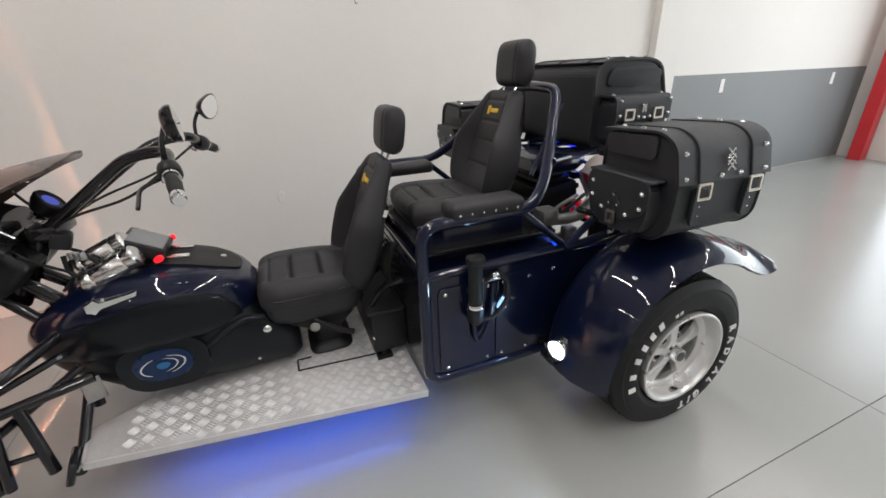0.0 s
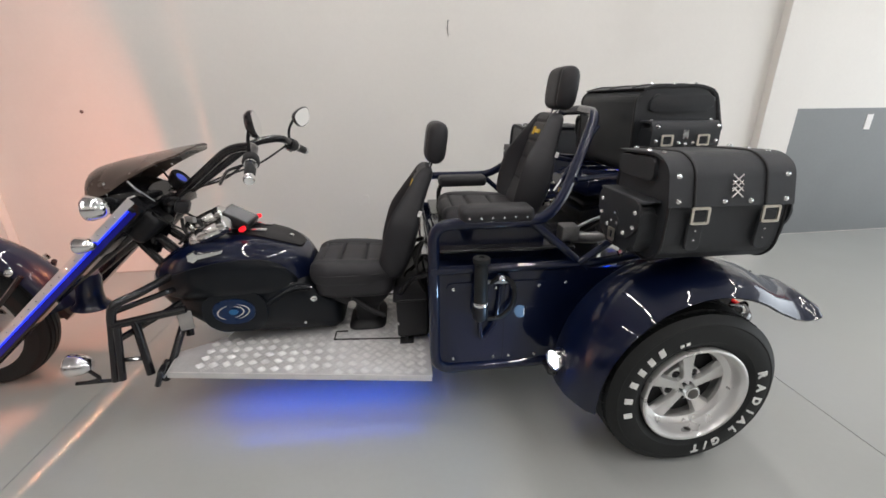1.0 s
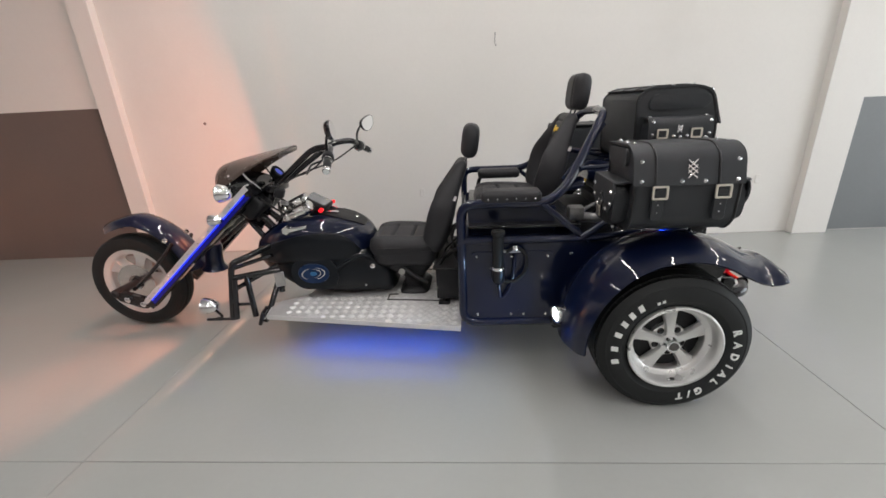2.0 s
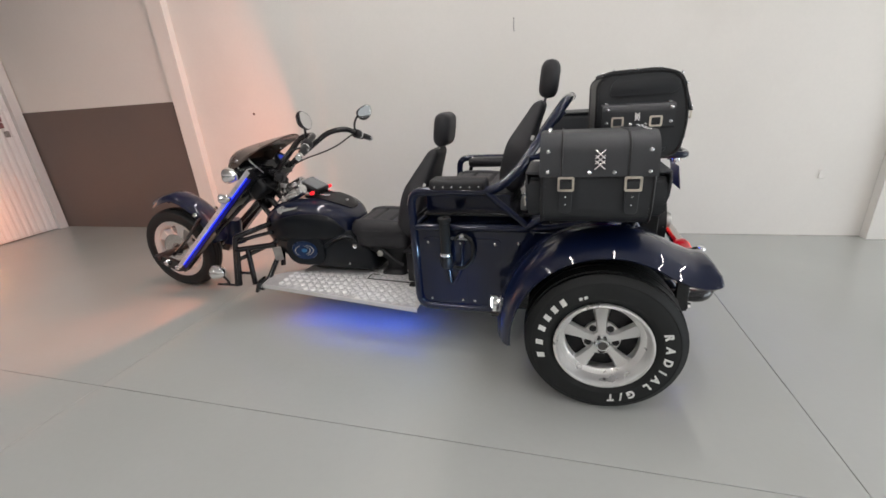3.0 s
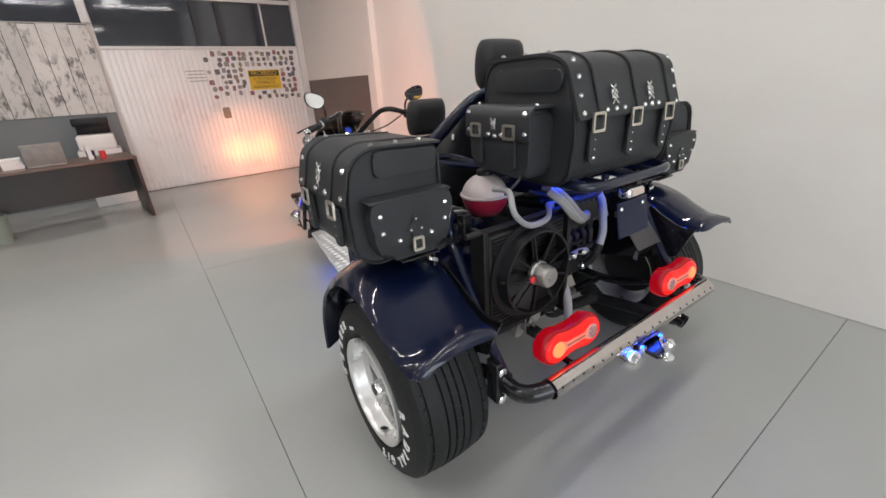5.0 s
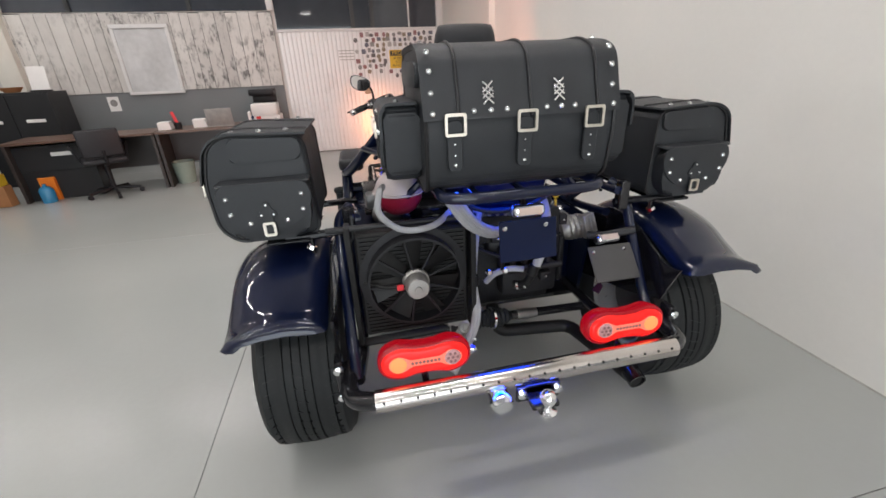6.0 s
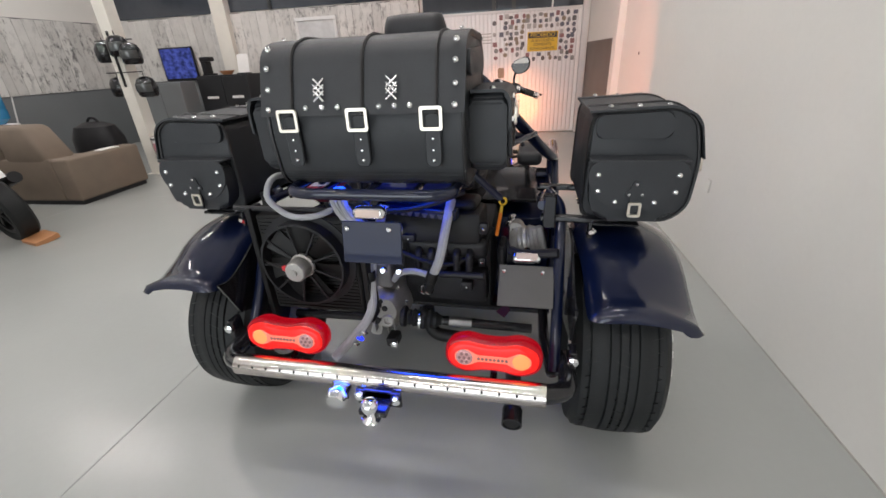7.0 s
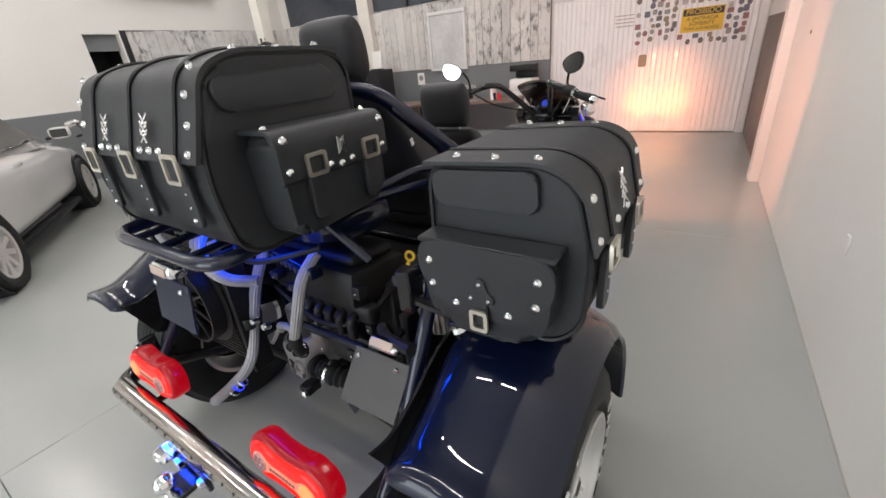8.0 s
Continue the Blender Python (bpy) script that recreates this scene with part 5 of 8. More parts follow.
def handlebar():
    def half(s):
        return [(-2.165, s * 0.05, 0.985), (-1.83, s * 0.17, 1.225), (-1.705, s * 0.20, 1.238), (-1.695, s * 0.30, 1.205), (-1.668, s * 0.40, 1.165)]
    bar = part("handlebar", tube(half(-1), 0.019, 0.06, 12), BLACK, trike, "tall black handlebar")
    part("bar_arm", tube(half(1), 0.019, 0.06, 12), BLACK, bar)
    part("bar_clamp", box(-2.215, -2.125, -0.085, 0.085, 0.955, 1.005, 0.012, 2), BLACK, bar)
    for s in SIDES:
        a, b = Vector((-1.680, s * 0.365, 1.178)), Vector((-1.648, s * 0.500, 1.132))
        d = (b - a).normalized()
        part("grip", lathe([(0.018, 0), (0.020, 0.004), (0.0215, 0.05), (0.020, 0.10), (0.018, 0.105)], a, d, 16), RUBBER, bar, "black rubber grip")
        part("grip_end", lathe([(0.020, 0.104), (0.022, 0.108), (0.022, 0.128), (0.017, 0.136), (0.001, 0.137)], a, d, 16), CHROME, bar)
        part("grip_ring", lathe([(0.018, -0.012), (0.026, -0.012), (0.026, 0.004), (0.018, 0.004)], a, d, 16, None, True), CHROME, bar)
        part("switch_block", lathe([(0.020, -0.065), (0.032, -0.060), (0.034, -0.02), (0.030, -0.013), (0.020, -0.012)], a, d, 14, None, True), SATIN, bar)
        part("red_switch", box(-1.715, -1.705, s * 0.335 - 0.008, s * 0.335 + 0.008, 1.16, 1.172, 0.002, 1), RED, bar)
        part("lever", tube([a + Vector((-0.03, 0, 0.0)), a + Vector((-0.075, s * 0.05, -0.012)), a + Vector((-0.065, s * 0.15, -0.045))], 0.006, 0.03, 8), BLACK, bar)
        part("clutch_cable", tube([(-1.71, s * 0.30, 1.19), (-1.84, s * 0.22, 1.10), (-2.05, s * 0.12, 1.04), (-2.16, s * 0.06, 0.98)], 0.005, 0.15, 6), CABLE, bar)
        # mirror
        stem = part("mirror", tube([(-1.695, s * 0.315, 1.205), (-1.692, s * 0.318, 1.275), (-1.665, s * 0.348, 1.325)], 0.0075, 0.04, 8), BLACK, trike, "teardrop mirror with a chrome rim")
        m = facing((-1.624, 0.366, 1.334), (0.906, -0.42, 0.0), 0) if s > 0 else facing((-1.624, -0.403, 1.332), (0.960, 0.10, 0.08), 0)
        out = [(u * 0.068 * (1 + 0.18 * v), v * 0.048) for u, v in oval(0, 0, 1, 1, 2.5, 28)]
        if s < 0:
            out = [(-u, v) for u, v in out]
        part("mirror_shell", turned(rings([[(u * k, v * k, h) for u, v in out] for k, h in ((0.45, -0.032), (0.8, -0.024), (0.98, -0.008), (1.0, 0.0), (0.99, 0.005), (0.91, 0.005))]), m @ pose(0, 0, 0, 0, 0, 20 * s)), BLACK, stem)
        part("mirror_glass", turned(prism([(u * 0.905, v * 0.905) for u, v in out], "z", 0.0052, 0.0070), m @ pose(0, 0, 0, 0, 0, 20 * s)), MIRROR, stem)
    # instrument pod
    pod = part("instrument_pod", lathe([(0.001, -0.035), (0.035, -0.03), (0.047, 0.0), (0.050, 0.02), (0.046, 0.026), (0.044, 0.020), (0.001, 0.019)], (-2.165, 0.02, 1.06), (0.75, 0, 0.66), 28), SATIN, trike, "round instrument with a blue display")
    part("dial", lathe([(0.001, 0.0192), (0.026, 0.0192), (0.026, 0.021), (0.001, 0.021)], (-2.165, 0.02, 1.06), (0.75, 0, 0.66), 24), SCREENBLUE, pod)
    # windscreen with its stays
    visor = [(0.0, -2.552, 1.010, 0.120, 0.035), (0.10, -2.545, 1.065, 0.150, 0.060), (0.22, -2.508, 1.125, 0.172, 0.095), (0.40, -2.405, 1.160, 0.188, 0.112), (0.60, -2.266, 1.190, 0.186, 0.070), (0.80, -2.125, 1.218, 0.172, 0.040), (0.93, -2.045, 1.231, 0.150, 0.030), (1.0, -2.022, 1.234, 0.118, 0.022)]
    secs = []
    for k in range(25):
        f = k / 24
        x, z, w, drop = lerp_table(visor, f)
        ring = []
        for d, us in ((0, np.linspace(-1, 1, 17)), (-0.009, np.linspace(1, -1, 17))):
            for u in us:
                ring.append((x + 0.075 * u * u * (1 - f) ** 2 - 0.03 * u ** 4 * f ** 6, u * w, z - drop * u * u + d))
        secs.append(ring)
    shield = part("windscreen", rings(secs), SMOKE, trike, "smoked swept-back windscreen", 60)
    for s in SIDES:
        part("stay", side(tube([(-2.22, -0.12, 0.99), (-2.28, -0.14, 1.06), (-2.30, -0.145, 1.095)], 0.006, 0.02, 8), s), CHROME, shield)
        part("stay", side(tube([(-2.36, -0.15, 0.96), (-2.40, -0.16, 1.06)], 0.006, 0, 8), s), CHROME, shield)
        for x, z in ((-2.38, 1.07), (-2.26, 1.11)):
            place("bolt", BOLT, shield, facing((x, s * 0.168, z + 0.012), (0, s, 0.5)))
    part("small_fairing", hull_along_x([(-2.47, 0, 0.10, 0.98, 1.05), (-2.43, 0, 0.17, 0.94, 1.07), (-2.34, 0, 0.16, 0.93, 1.08), (-2.25, 0, 0.10, 0.95, 1.06)], 3, 24), BLACK, trike, "black lamp fairing")


handlebar()


def front_lamp(name, at, r, deep, label, lit):
    shell = part(name, lathe([(0.001, -deep), (r * 0.45, -deep * 0.95), (r * 0.8, -deep * 0.65), (r * 0.98, -deep * 0.2), (r, 0.0), (r * 1.06, 0.004), (r * 1.06, 0.014), (r * 0.95, 0.018), (r * 0.93, 0.004)], at, (-1, 0, 0), 28), CHROME, trike, label, 60)
    part("lens", lathe([(r * 0.93, 0.003), (r * 0.7, 0.014), (r * 0.4, 0.020), (0.001, 0.022)], at, (-1, 0, 0), 24), lit, shell)
    return shell


for s in SIDES:
    hl = front_lamp("headlight", (-2.405, s * 0.242, 0.994), 0.052, 0.066, "round chrome headlight, lit warm", HOTLENS)
    part("bracket", side(tube([(-2.37, -0.25, 0.985), (-2.33, -0.17, 0.95)], 0.012, 0, 8), s), BLACK, hl)
    tl = front_lamp("turn_lamp", (-2.478, s * 0.270, 0.838), 0.034, 0.06, "small round chrome lamp on the fork leg", PLATELENS)
    part("bracket", side(tube([(-2.46, -0.265, 0.835), (-2.44, -0.225, 0.82)], 0.009, 0, 8), s), CHROME, tl)
    fg = front_lamp("fog_lamp", (-2.535, s * 0.438, 0.345), 0.048, 0.075, "round chrome fog lamp, lit warm", HOTLENS)
    part("bracket", side(tube([(-2.49, -0.437, 0.32), (-2.45, -0.43, 0.262), (-2.52, -0.43, 0.245)], 0.008, 0.02, 8), s), BLACK, fg)
    # added masking discs: their gaps shape the extra spot into curved floor streaks
    ahead = Vector((-1.0, 0.0, 0.0))
    shield = Vector((-2.572, s * 0.418, 0.333)) + ahead * 0.0025
    part("streak_mask", lathe([(0.001, 0), (0.0075, 0), (0.0075, 0.0004), (0.001, 0.0004)], shield, ahead, 40), CHROME, fg)
    for r0, r1 in ((0.0087, 0.0118), (0.0134, 0.0300)):
        part("streak_mask", lathe([(r0, 0), (r1, 0), (r1, 0.0004), (r0, 0.0004)], shield, ahead, 40, None, True), CHROME, fg)
    part("bracket", side(tube([(-2.56, -0.43, 0.245), (-2.42, -0.415, 0.240)], 0.009, 0, 8), s), BLACK, fg)


def crash_bar(s):
    bar = part("crash_bar", side(tube([(-2.20, -0.16, 0.635), (-2.28, -0.32, 0.615), (-2.345, -0.385, 0.600), (-2.375, -0.385, 0.500), (-2.10, -0.30, 0.520)], 0.019, 0.03, 12), s), BLACK, trike, "black tubular crash bar in front of the footboard")
    part("strut", side(tube([(-2.37, -0.385, 0.51), (-2.40, -0.42, 0.24)], 0.018, 0, 10), s), BLACK, bar)
    part("strut", side(tube([(-2.29, -0.36, 0.51), (-2.26, -0.40, 0.25)], 0.018, 0, 10), s), BLACK, bar)
    part("strut", side(tube([(-2.39, -0.405, 0.335), (-2.26, -0.39, 0.330)], 0.010, 0, 8), s), BLACK, bar)
    part("strut", side(tube([(-2.36, -0.38, 0.43), (-2.18, -0.18, 0.50)], 0.015, 0, 8), s), BLACK, bar)
    part("strut", side(tube([(-2.17, -0.12, 0.48), (-2.21, -0.33, 0.24), (-2.19, -0.42, 0.235)], 0.018, 0.03, 10), s), BLACK, bar)
    part("strut", side(tube([(-2.345, -0.395, 0.50), (-2.365, -0.43, 0.25)], 0.016, 0, 10), s), BLACK, bar)
    part("strut", side(tube([(-2.36, -0.375, 0.560), (-2.20, -0.20, 0.575), (-2.16, -0.12, 0.56)], 0.014, 0.03, 8), s), BLACK, bar)
    part("bracket_plate", side(turned(box(-0.03, 0.03, -0.004, 0.004, -0.05, 0.06, 0.003, 1), pose(-2.15, -0.235, 0.42, 12, 0, 25)), s), CAST, bar)
    part("board_end", side(turned(box(-0.012, 0.012, -0.05, 0.05, -0.055, 0.035, 0.006, 1), pose(-2.205, -0.405, 0.265, 0, 22, 12)), s), BLACK, bar)


for s in SIDES:
    crash_bar(s)


def side_lamp(s):
    at, d = (-0.478, -0.742, 0.440), (-0.96, -0.28, 0.0)
    body = part("side_lamp", side(lathe([(0.001, -0.055), (0.034, -0.053), (0.042, -0.045), (0.042, -0.032), (0.033, -0.030), (0.033, -0.020), (0.042, -0.018), (0.042, -0.006), (0.033, -0.004), (0.033, 0.006), (0.043, 0.008), (0.045, 0.030), (0.042, 0.036), (0.038, 0.036), (0.026, 0.014), (0.001, 0.012)], at, d, 28), s), CHROME, trike, "finned chrome side lamp, lit white towards the front", 40)
    part("lens", side(lathe([(0.031, 0.026), (0.030, 0.030), (0.020, 0.036), (0.001, 0.038)], at, d, 20), s), WHITELENS, body)
    part("bracket", side(tube([(-0.46, -0.72, 0.42), (-0.44, -0.60, 0.36)], 0.012, 0, 8), s), BLACK, body)
    part("bracket", side(box(-0.52, -0.41, -0.745, -0.66, 0.355, 0.385, 0.008, 1), s), BLACK, body)


for s in SIDES:
    side_lamp(s)

# breather canister with hoses on the near side panel
can = part("canister", lathe([(0.001, 0.545), (0.022, 0.545), (0.032, 0.560), (0.034, 0.60), (0.034, 0.618)], (-0.778, -0.590, 0), (0, 0, 1), 24), SATIN, trike, "upright black canister clamped to the side panel")
part("band", lathe([(0.035, 0.618), (0.0365, 0.620), (0.0365, 0.634), (0.035, 0.636)], (-0.778, -0.590, 0), (0, 0, 1), 24), CHROME, can)
part("sleeve", lathe([(0.028, 0.636), (0.027, 0.80), (0.034, 0.805), (0.036, 0.815), (0.034, 0.826), (0.012, 0.828), (0.010, 0.824), (0.001, 0.824)], (-0.778, -0.590, 0), (0, 0, 1), 24), RUBBER, can)
part("clamp", box(-0.80, -0.755, -0.575, -0.550, 0.66, 0.69, 0.004, 1), SATIN, can)
hose = part("hose", tube([(-0.735, -0.567, 0.70), (-0.690, -0.581, 0.74), (-0.635, -0.579, 0.70), (-0.630, -0.577, 0.60), (-0.690, -0.579, 0.54), (-0.745, -0.581, 0.545)], 0.010, 0.05, 10), CABLE, trike, "black hose loop")
part("hose", tube([(-0.690, -0.563, 0.69), (-0.700, -0.571, 0.56), (-0.725, -0.573, 0.48), (-0.765, -0.571, 0.43), (-0.775, -0.565, 0.52)], 0.009, 0.05, 10), NAVY, trike)
part("hose_clip", lathe([(0.013, -0.012), (0.015, 0), (0.013, 0.012)], (-0.690, -0.581, 0.728), (1, 0, 0.4), 12), CHROME, hose)
part("hose_clip", box(-0.755, -0.66, -0.575, -0.557, 0.70, 0.715, 0.004, 1), CAST, hose)

# ---- rear of the trike ----
def engine():
    blk = part("engine_block", box(-0.34, -0.04, -0.06, 0.32, 0.42, 0.80, 0.02, 2), IRON, trike, "dark engine block in the open rear frame")
    part("cylinder_head", turned(box(-0.12, 0.12, -0.10, 0.27, -0.10, 0.02, 0.02, 2), pose(-0.04, 0.02, 0.86, 0, -8, 0)), CABLE, blk)
    part("valve_cover", turned(box(-0.09, 0.09, -0.08, 0.25, 0.02, 0.06, 0.02, 3), pose(-0.04, 0.02, 0.86, 0, -8, 0)), CABLE, blk)
    part("plenum", box(0.0, 0.055, -0.01, 0.31, 0.70, 0.775, 0.022, 3), SATIN, blk)
    for k in range(5):
        part("port_rib", tube([(0.050, 0.045 + 0.05 * k, 0.735), (0.078, 0.045 + 0.05 * k, 0.725), (0.076, 0.045 + 0.05 * k, 0.665)], 0.015, 0.02, 10), SATIN, blk)
    part("fuel_rail", tube([(0.10, -0.02, 0.656), (0.090, 0.30, 0.650)], 0.014, 0, 10), IRON, blk)
    part("lower_cover", box(-0.03, 0.05, 0.06, 0.31, 0.50, 0.64, 0.02, 2), SATIN, blk)
    part("oil_pan", box(-0.32, -0.15, 0.0, 0.30, 0.36, 0.42, 0.02, 2), IRON, blk)
    # cast gearbox: a ribbed bell with bosses, ears and open pockets
    secs = []
    for x, g, lift in ((-0.10, 0.098, 0.0), (-0.03, 0.104, 0.0), (0.0, 0.098, 0.0), (0.012, 0.086, 0.0), (0.055, 0.078, 0.004), (0.075, 0.062, 0.006)):
        ring_ = []
        for k in range(28):
            t = 2 * math.pi * k / 28
            r = g * (1 + 0.10 * math.cos(2 * t + 0.5) + 0.07 * math.sin(3 * t) + 0.035 * math.cos(7 * t))
            ring_.append((x, -0.130 + 0.86 * r * math.cos(t), 0.435 + lift + 1.25 * r * math.sin(t)))
        secs.append(ring_)
    gear = part("gearbox", rings(secs), CAST, trike, "bare cast aluminium gearbox")
    for y, z, r in ((-0.150, 0.475, 0.017), (-0.122, 0.458, 0.013), (-0.136, 0.492, 0.010), (-0.168, 0.395, 0.020)):
        part("pocket", lathe([(r, 0.0), (r, 0.004), (r * 0.86, 0.006), (r * 0.8, 0.003), (0.001, 0.002)], (0.074, y, z), (1, 0, 0), 14), IRON, gear)
    part("boss", lathe([(0.030, -0.02), (0.030, 0.012), (0.024, 0.018), (0.016, 0.018), (0.014, 0.010), (0.001, 0.010)], (0.068, -0.112, 0.398), (1, 0, 0.1), 18), CAST, gear)
    for k in range(9):
        t = 2 * math.pi * k / 9 + 0.2
        place("bolt", BOLT, gear, facing((0.004, -0.130 + 0.082 * math.cos(t), 0.435 + 0.112 * math.sin(t)), (1, 0, 0)))
    for k, dy in enumerate((-0.045, -0.016, 0.014, 0.042)):
        part("rib", box(0.010, 0.080 - 0.006 * (k % 2), -0.130 + dy - 0.0028, -0.130 + dy + 0.0028, 0.335 + 0.01 * (k % 2), 0.420, 0.002, 1), CAST, gear)
    part("ear", prism(rounded_poly([(-0.215, 0.30), (-0.165, 0.295), (-0.150, 0.36), (-0.19, 0.38)], 0.012), "x", 0.02, 0.05, 0.004, 1), CAST, gear)
    part("foot", box(0.03, 0.10, -0.125, -0.075, 0.275, 0.320, 0.006, 1), IRON, gear)
    place("bolt", BIGBOLT, gear, facing((0.100, -0.085, 0.297), (1, 0, 0)))
    part("flange", lathe([(0.001, 0.0), (0.046, 0.0), (0.046, 0.016), (0.030, 0.024), (0.001, 0.024)], (0.040, -0.058, 0.402), (0, 1, 0), 20), IRON, gear)
    part("neck", box(-0.02, 0.055, -0.150, -0.085, 0.545, 0.655, 0.016, 3), CAST, gear)
    a, b = Vector((0.044, -0.035, 0.402)), Vector((-0.025, 0.490, 0.342))
    shaft = part("half_shaft", tube([a, b], 0.020, 0, 14), BLACK, trike, "black half shaft with ribbed boots")
    part("sleeve", tube([a.lerp(b, 0.34), a.lerp(b, 0.52)], 0.0235, 0, 14), STEEL, shaft)
    d = (b - a).normalized()
    part("boot", lathe([(0.030, 0.0), (0.036, 0.010), (0.030, 0.020), (0.040, 0.030), (0.034, 0.042), (0.046, 0.050)], a, d, 20), RUBBER, shaft)
    part("boot_band", lathe([(0.044, 0.048), (0.050, 0.050), (0.050, 0.060), (0.044, 0.062)], a, d, 24, None, True), CHROME, shaft)
    part("boot", lathe([(0.044, 0.062), (0.046, 0.075), (0.036, 0.088), (0.042, 0.100), (0.032, 0.112), (0.036, 0.124), (0.026, 0.136), (0.020, 0.15)], a, d, 20), RUBBER, shaft)
    for t in (0.34, 0.46):
        part("shaft_ring", lathe([(0.018, -0.004), (0.021, 0), (0.018, 0.004)], a.lerp(b, t), d, 16, None, True), CAST, shaft)
    part("half_shaft", tube([(0.06, -0.14, 0.40), (0.05, -0.56, 0.38)], 0.018, 0, 12), IRON, trike)
    part("silencer", tube([(-0.02, 0.04, 0.42), (0.01, 0.06, 0.300), (0.03, 0.40, 0.285), (0.24, 0.43, 0.300), (0.47, 0.433, 0.335)], 0.029, 0.05, 14), CABLE, trike, "matt black exhaust pipe")
    part("tail_pipe", lathe([(0.031, 0), (0.033, 0.002), (0.033, 0.055), (0.028, 0.055), (0.027, 0.01), (0.001, 0.008)], (0.43, 0.433, 0.345), (0.9, 0, -0.2), 20), BLACK, trike)
    for x, y, z, w, h in ((0.06, 0.235, 0.60, 0.022, 0.020), (0.07, 0.02, 0.80, 0.026, 0.016), (0.05, 0.30, 0.84, 0.016, 0.022), (0.09, -0.02, 0.845, 0.020, 0.014), (0.02, 0.29, 0.69, 0.014, 0.018)):
        c = part("connector", box(x, x + 0.035, y - w, y + w, z - h, z + h, 0.006, 2), SATIN, trike)
        place("bolt", BOLT, c, facing((x + 0.035, y, z), (1, 0, 0)) @ Matrix.Scale(0.6, 4))
    for y, z in ((-0.05, 0.715), (0.01, 0.715)):
        part("fitting", lathe([(0.012, 0), (0.012, 0.02), (0.008, 0.024), (0.001, 0.024)], (0.20, y, z), (0.9, 0, 0.3), 10), CHROME, trike)
    # navy here is blue light on the bracket, put into its colour
    part("crumpled_bracket", turned(prism([(0, 0.02), (0.03, 0.0), (0.05, 0.03), (0.035, 0.05)], "x", 0, 0.004), pose(0.24, 0.36, 0.575, 0, -15, 0)), NAVY, trike, "bent bracket coloured dark blue for the blue light on it")
    # alternator and belt side
    alt = part("alternator", lathe([(0.001, -0.06), (0.045, -0.055), (0.055, -0.03), (0.055, 0.03), (0.045, 0.055), (0.001, 0.06)], (-0.10, 0.452, 0.725), (0.2, 0.8, 0.2), 20), CAST, trike, "bare aluminium alternator")
    for r0 in (-0.02, 0.0, 0.02):
        part("cooling_ring", lathe([(0.055, r0 - 0.004), (0.059, r0), (0.055, r0 + 0.004)], (-0.10, 0.452, 0.725), (0.2, 0.8, 0.2), 20, None, True), CAST, alt)
    part("pulley", lathe([(0.001, 0.062), (0.035, 0.062), (0.030, 0.07), (0.035, 0.078), (0.001, 0.08)], (-0.10, 0.452, 0.725), (0.2, 0.8, 0.2), 16), IRON, alt)
    lug = part("mount_bracket", prism(rounded_poly([(0.385, 0.70), (0.445, 0.70), (0.445, 0.765), (0.425, 0.79), (0.385, 0.79)], 0.008), "x", -0.165, -0.115, 0.005, 1), CAST, alt, "bare cast bracket")
    for y in (0.402, 0.430):
        part("slot", box(-0.1152, -0.113, y - 0.009, y + 0.009, 0.735, 0.765, 0.003, 1), IRON, lug)
    for y, z in ((0.395, 0.80), (0.385, 0.775)):
        place("bolt", BIGBOLT, lug, facing((-0.14, y, z), (0.2, -0.3, 1)))
    part("fin_cover", turned(box(-0.022, 0.022, -0.030, 0.030, -0.055, 0.055, 0.006, 1), pose(-0.05, 0.495, 0.745, 12, -14, 8)), CAST, alt)
    for k in (-1, 0, 1):
        part("fin", turned(box(0.022, 0.029, -0.004 + 0.018 * k, 0.004 + 0.018 * k, -0.050, 0.050, 0.002, 1), pose(-0.05, 0.495, 0.745, 12, -14, 8)), CAST, alt)
    part("belt_cover", box(-0.15, -0.02, 0.345, 0.375, 0.50, 0.72, 0.01, 1), SATIN, trike)
    dip = part("dipstick", tube([(-0.060, 0.336, 0.755), (-0.092, 0.349, 0.840)], 0.0075, 0, 8), ORANGE, trike, "orange dipstick with a yellow ring")
    part("stem", tube([(-0.092, 0.349, 0.840), (-0.100, 0.353, 0.866)], 0.006, 0, 8), YELLOW, dip)
    part("ring", lathe([(0.010, -0.004), (0.018, 0), (0.010, 0.004)], (-0.106, 0.356, 0.884), (1, 0.3, 0.2), 16, None, True), YELLOW, dip)
    for k, pts in enumerate((((0.09, -0.08, 0.775), (0.09, 0.0, 0.728), (0.095, 0.10, 0.695), (0.085, 0.19, 0.690), (0.03, 0.29, 0.735), (-0.03, 0.325, 0.80)), ((0.10, -0.20, 1.0), (0.20, -0.05, 0.94), (0.22, 0.10, 0.96), (0.12, 0.24, 0.99)))):
        part("cable", tube(pts, 0.009, 0.08, 8), CABLE, trike)
    strip = part("toothed_rail", turned(box(-0.030, 0.012, -0.145, 0.145, -0.006, 0.030, 0.004, 1), pose(0.112, 0.072, 0.900, 0, 0, -11)), NAVY, trike, "dark blue toothed rail under the luggage rack")
    # teeth are grey on the dark rail: their highlights are put into the colour
    for k in range(9):
        part("tooth", turned(prism([(-0.011, 0.0), (0.011, 0.0), (0.004, -0.016), (-0.004, -0.016)], "x", 0.0122, 0.0165), pose(0.112, 0.072, 0.914, 0, 0, -11) @ pose(0, -0.118 + 0.0295 * k, 0)), PLATEGREY, strip)
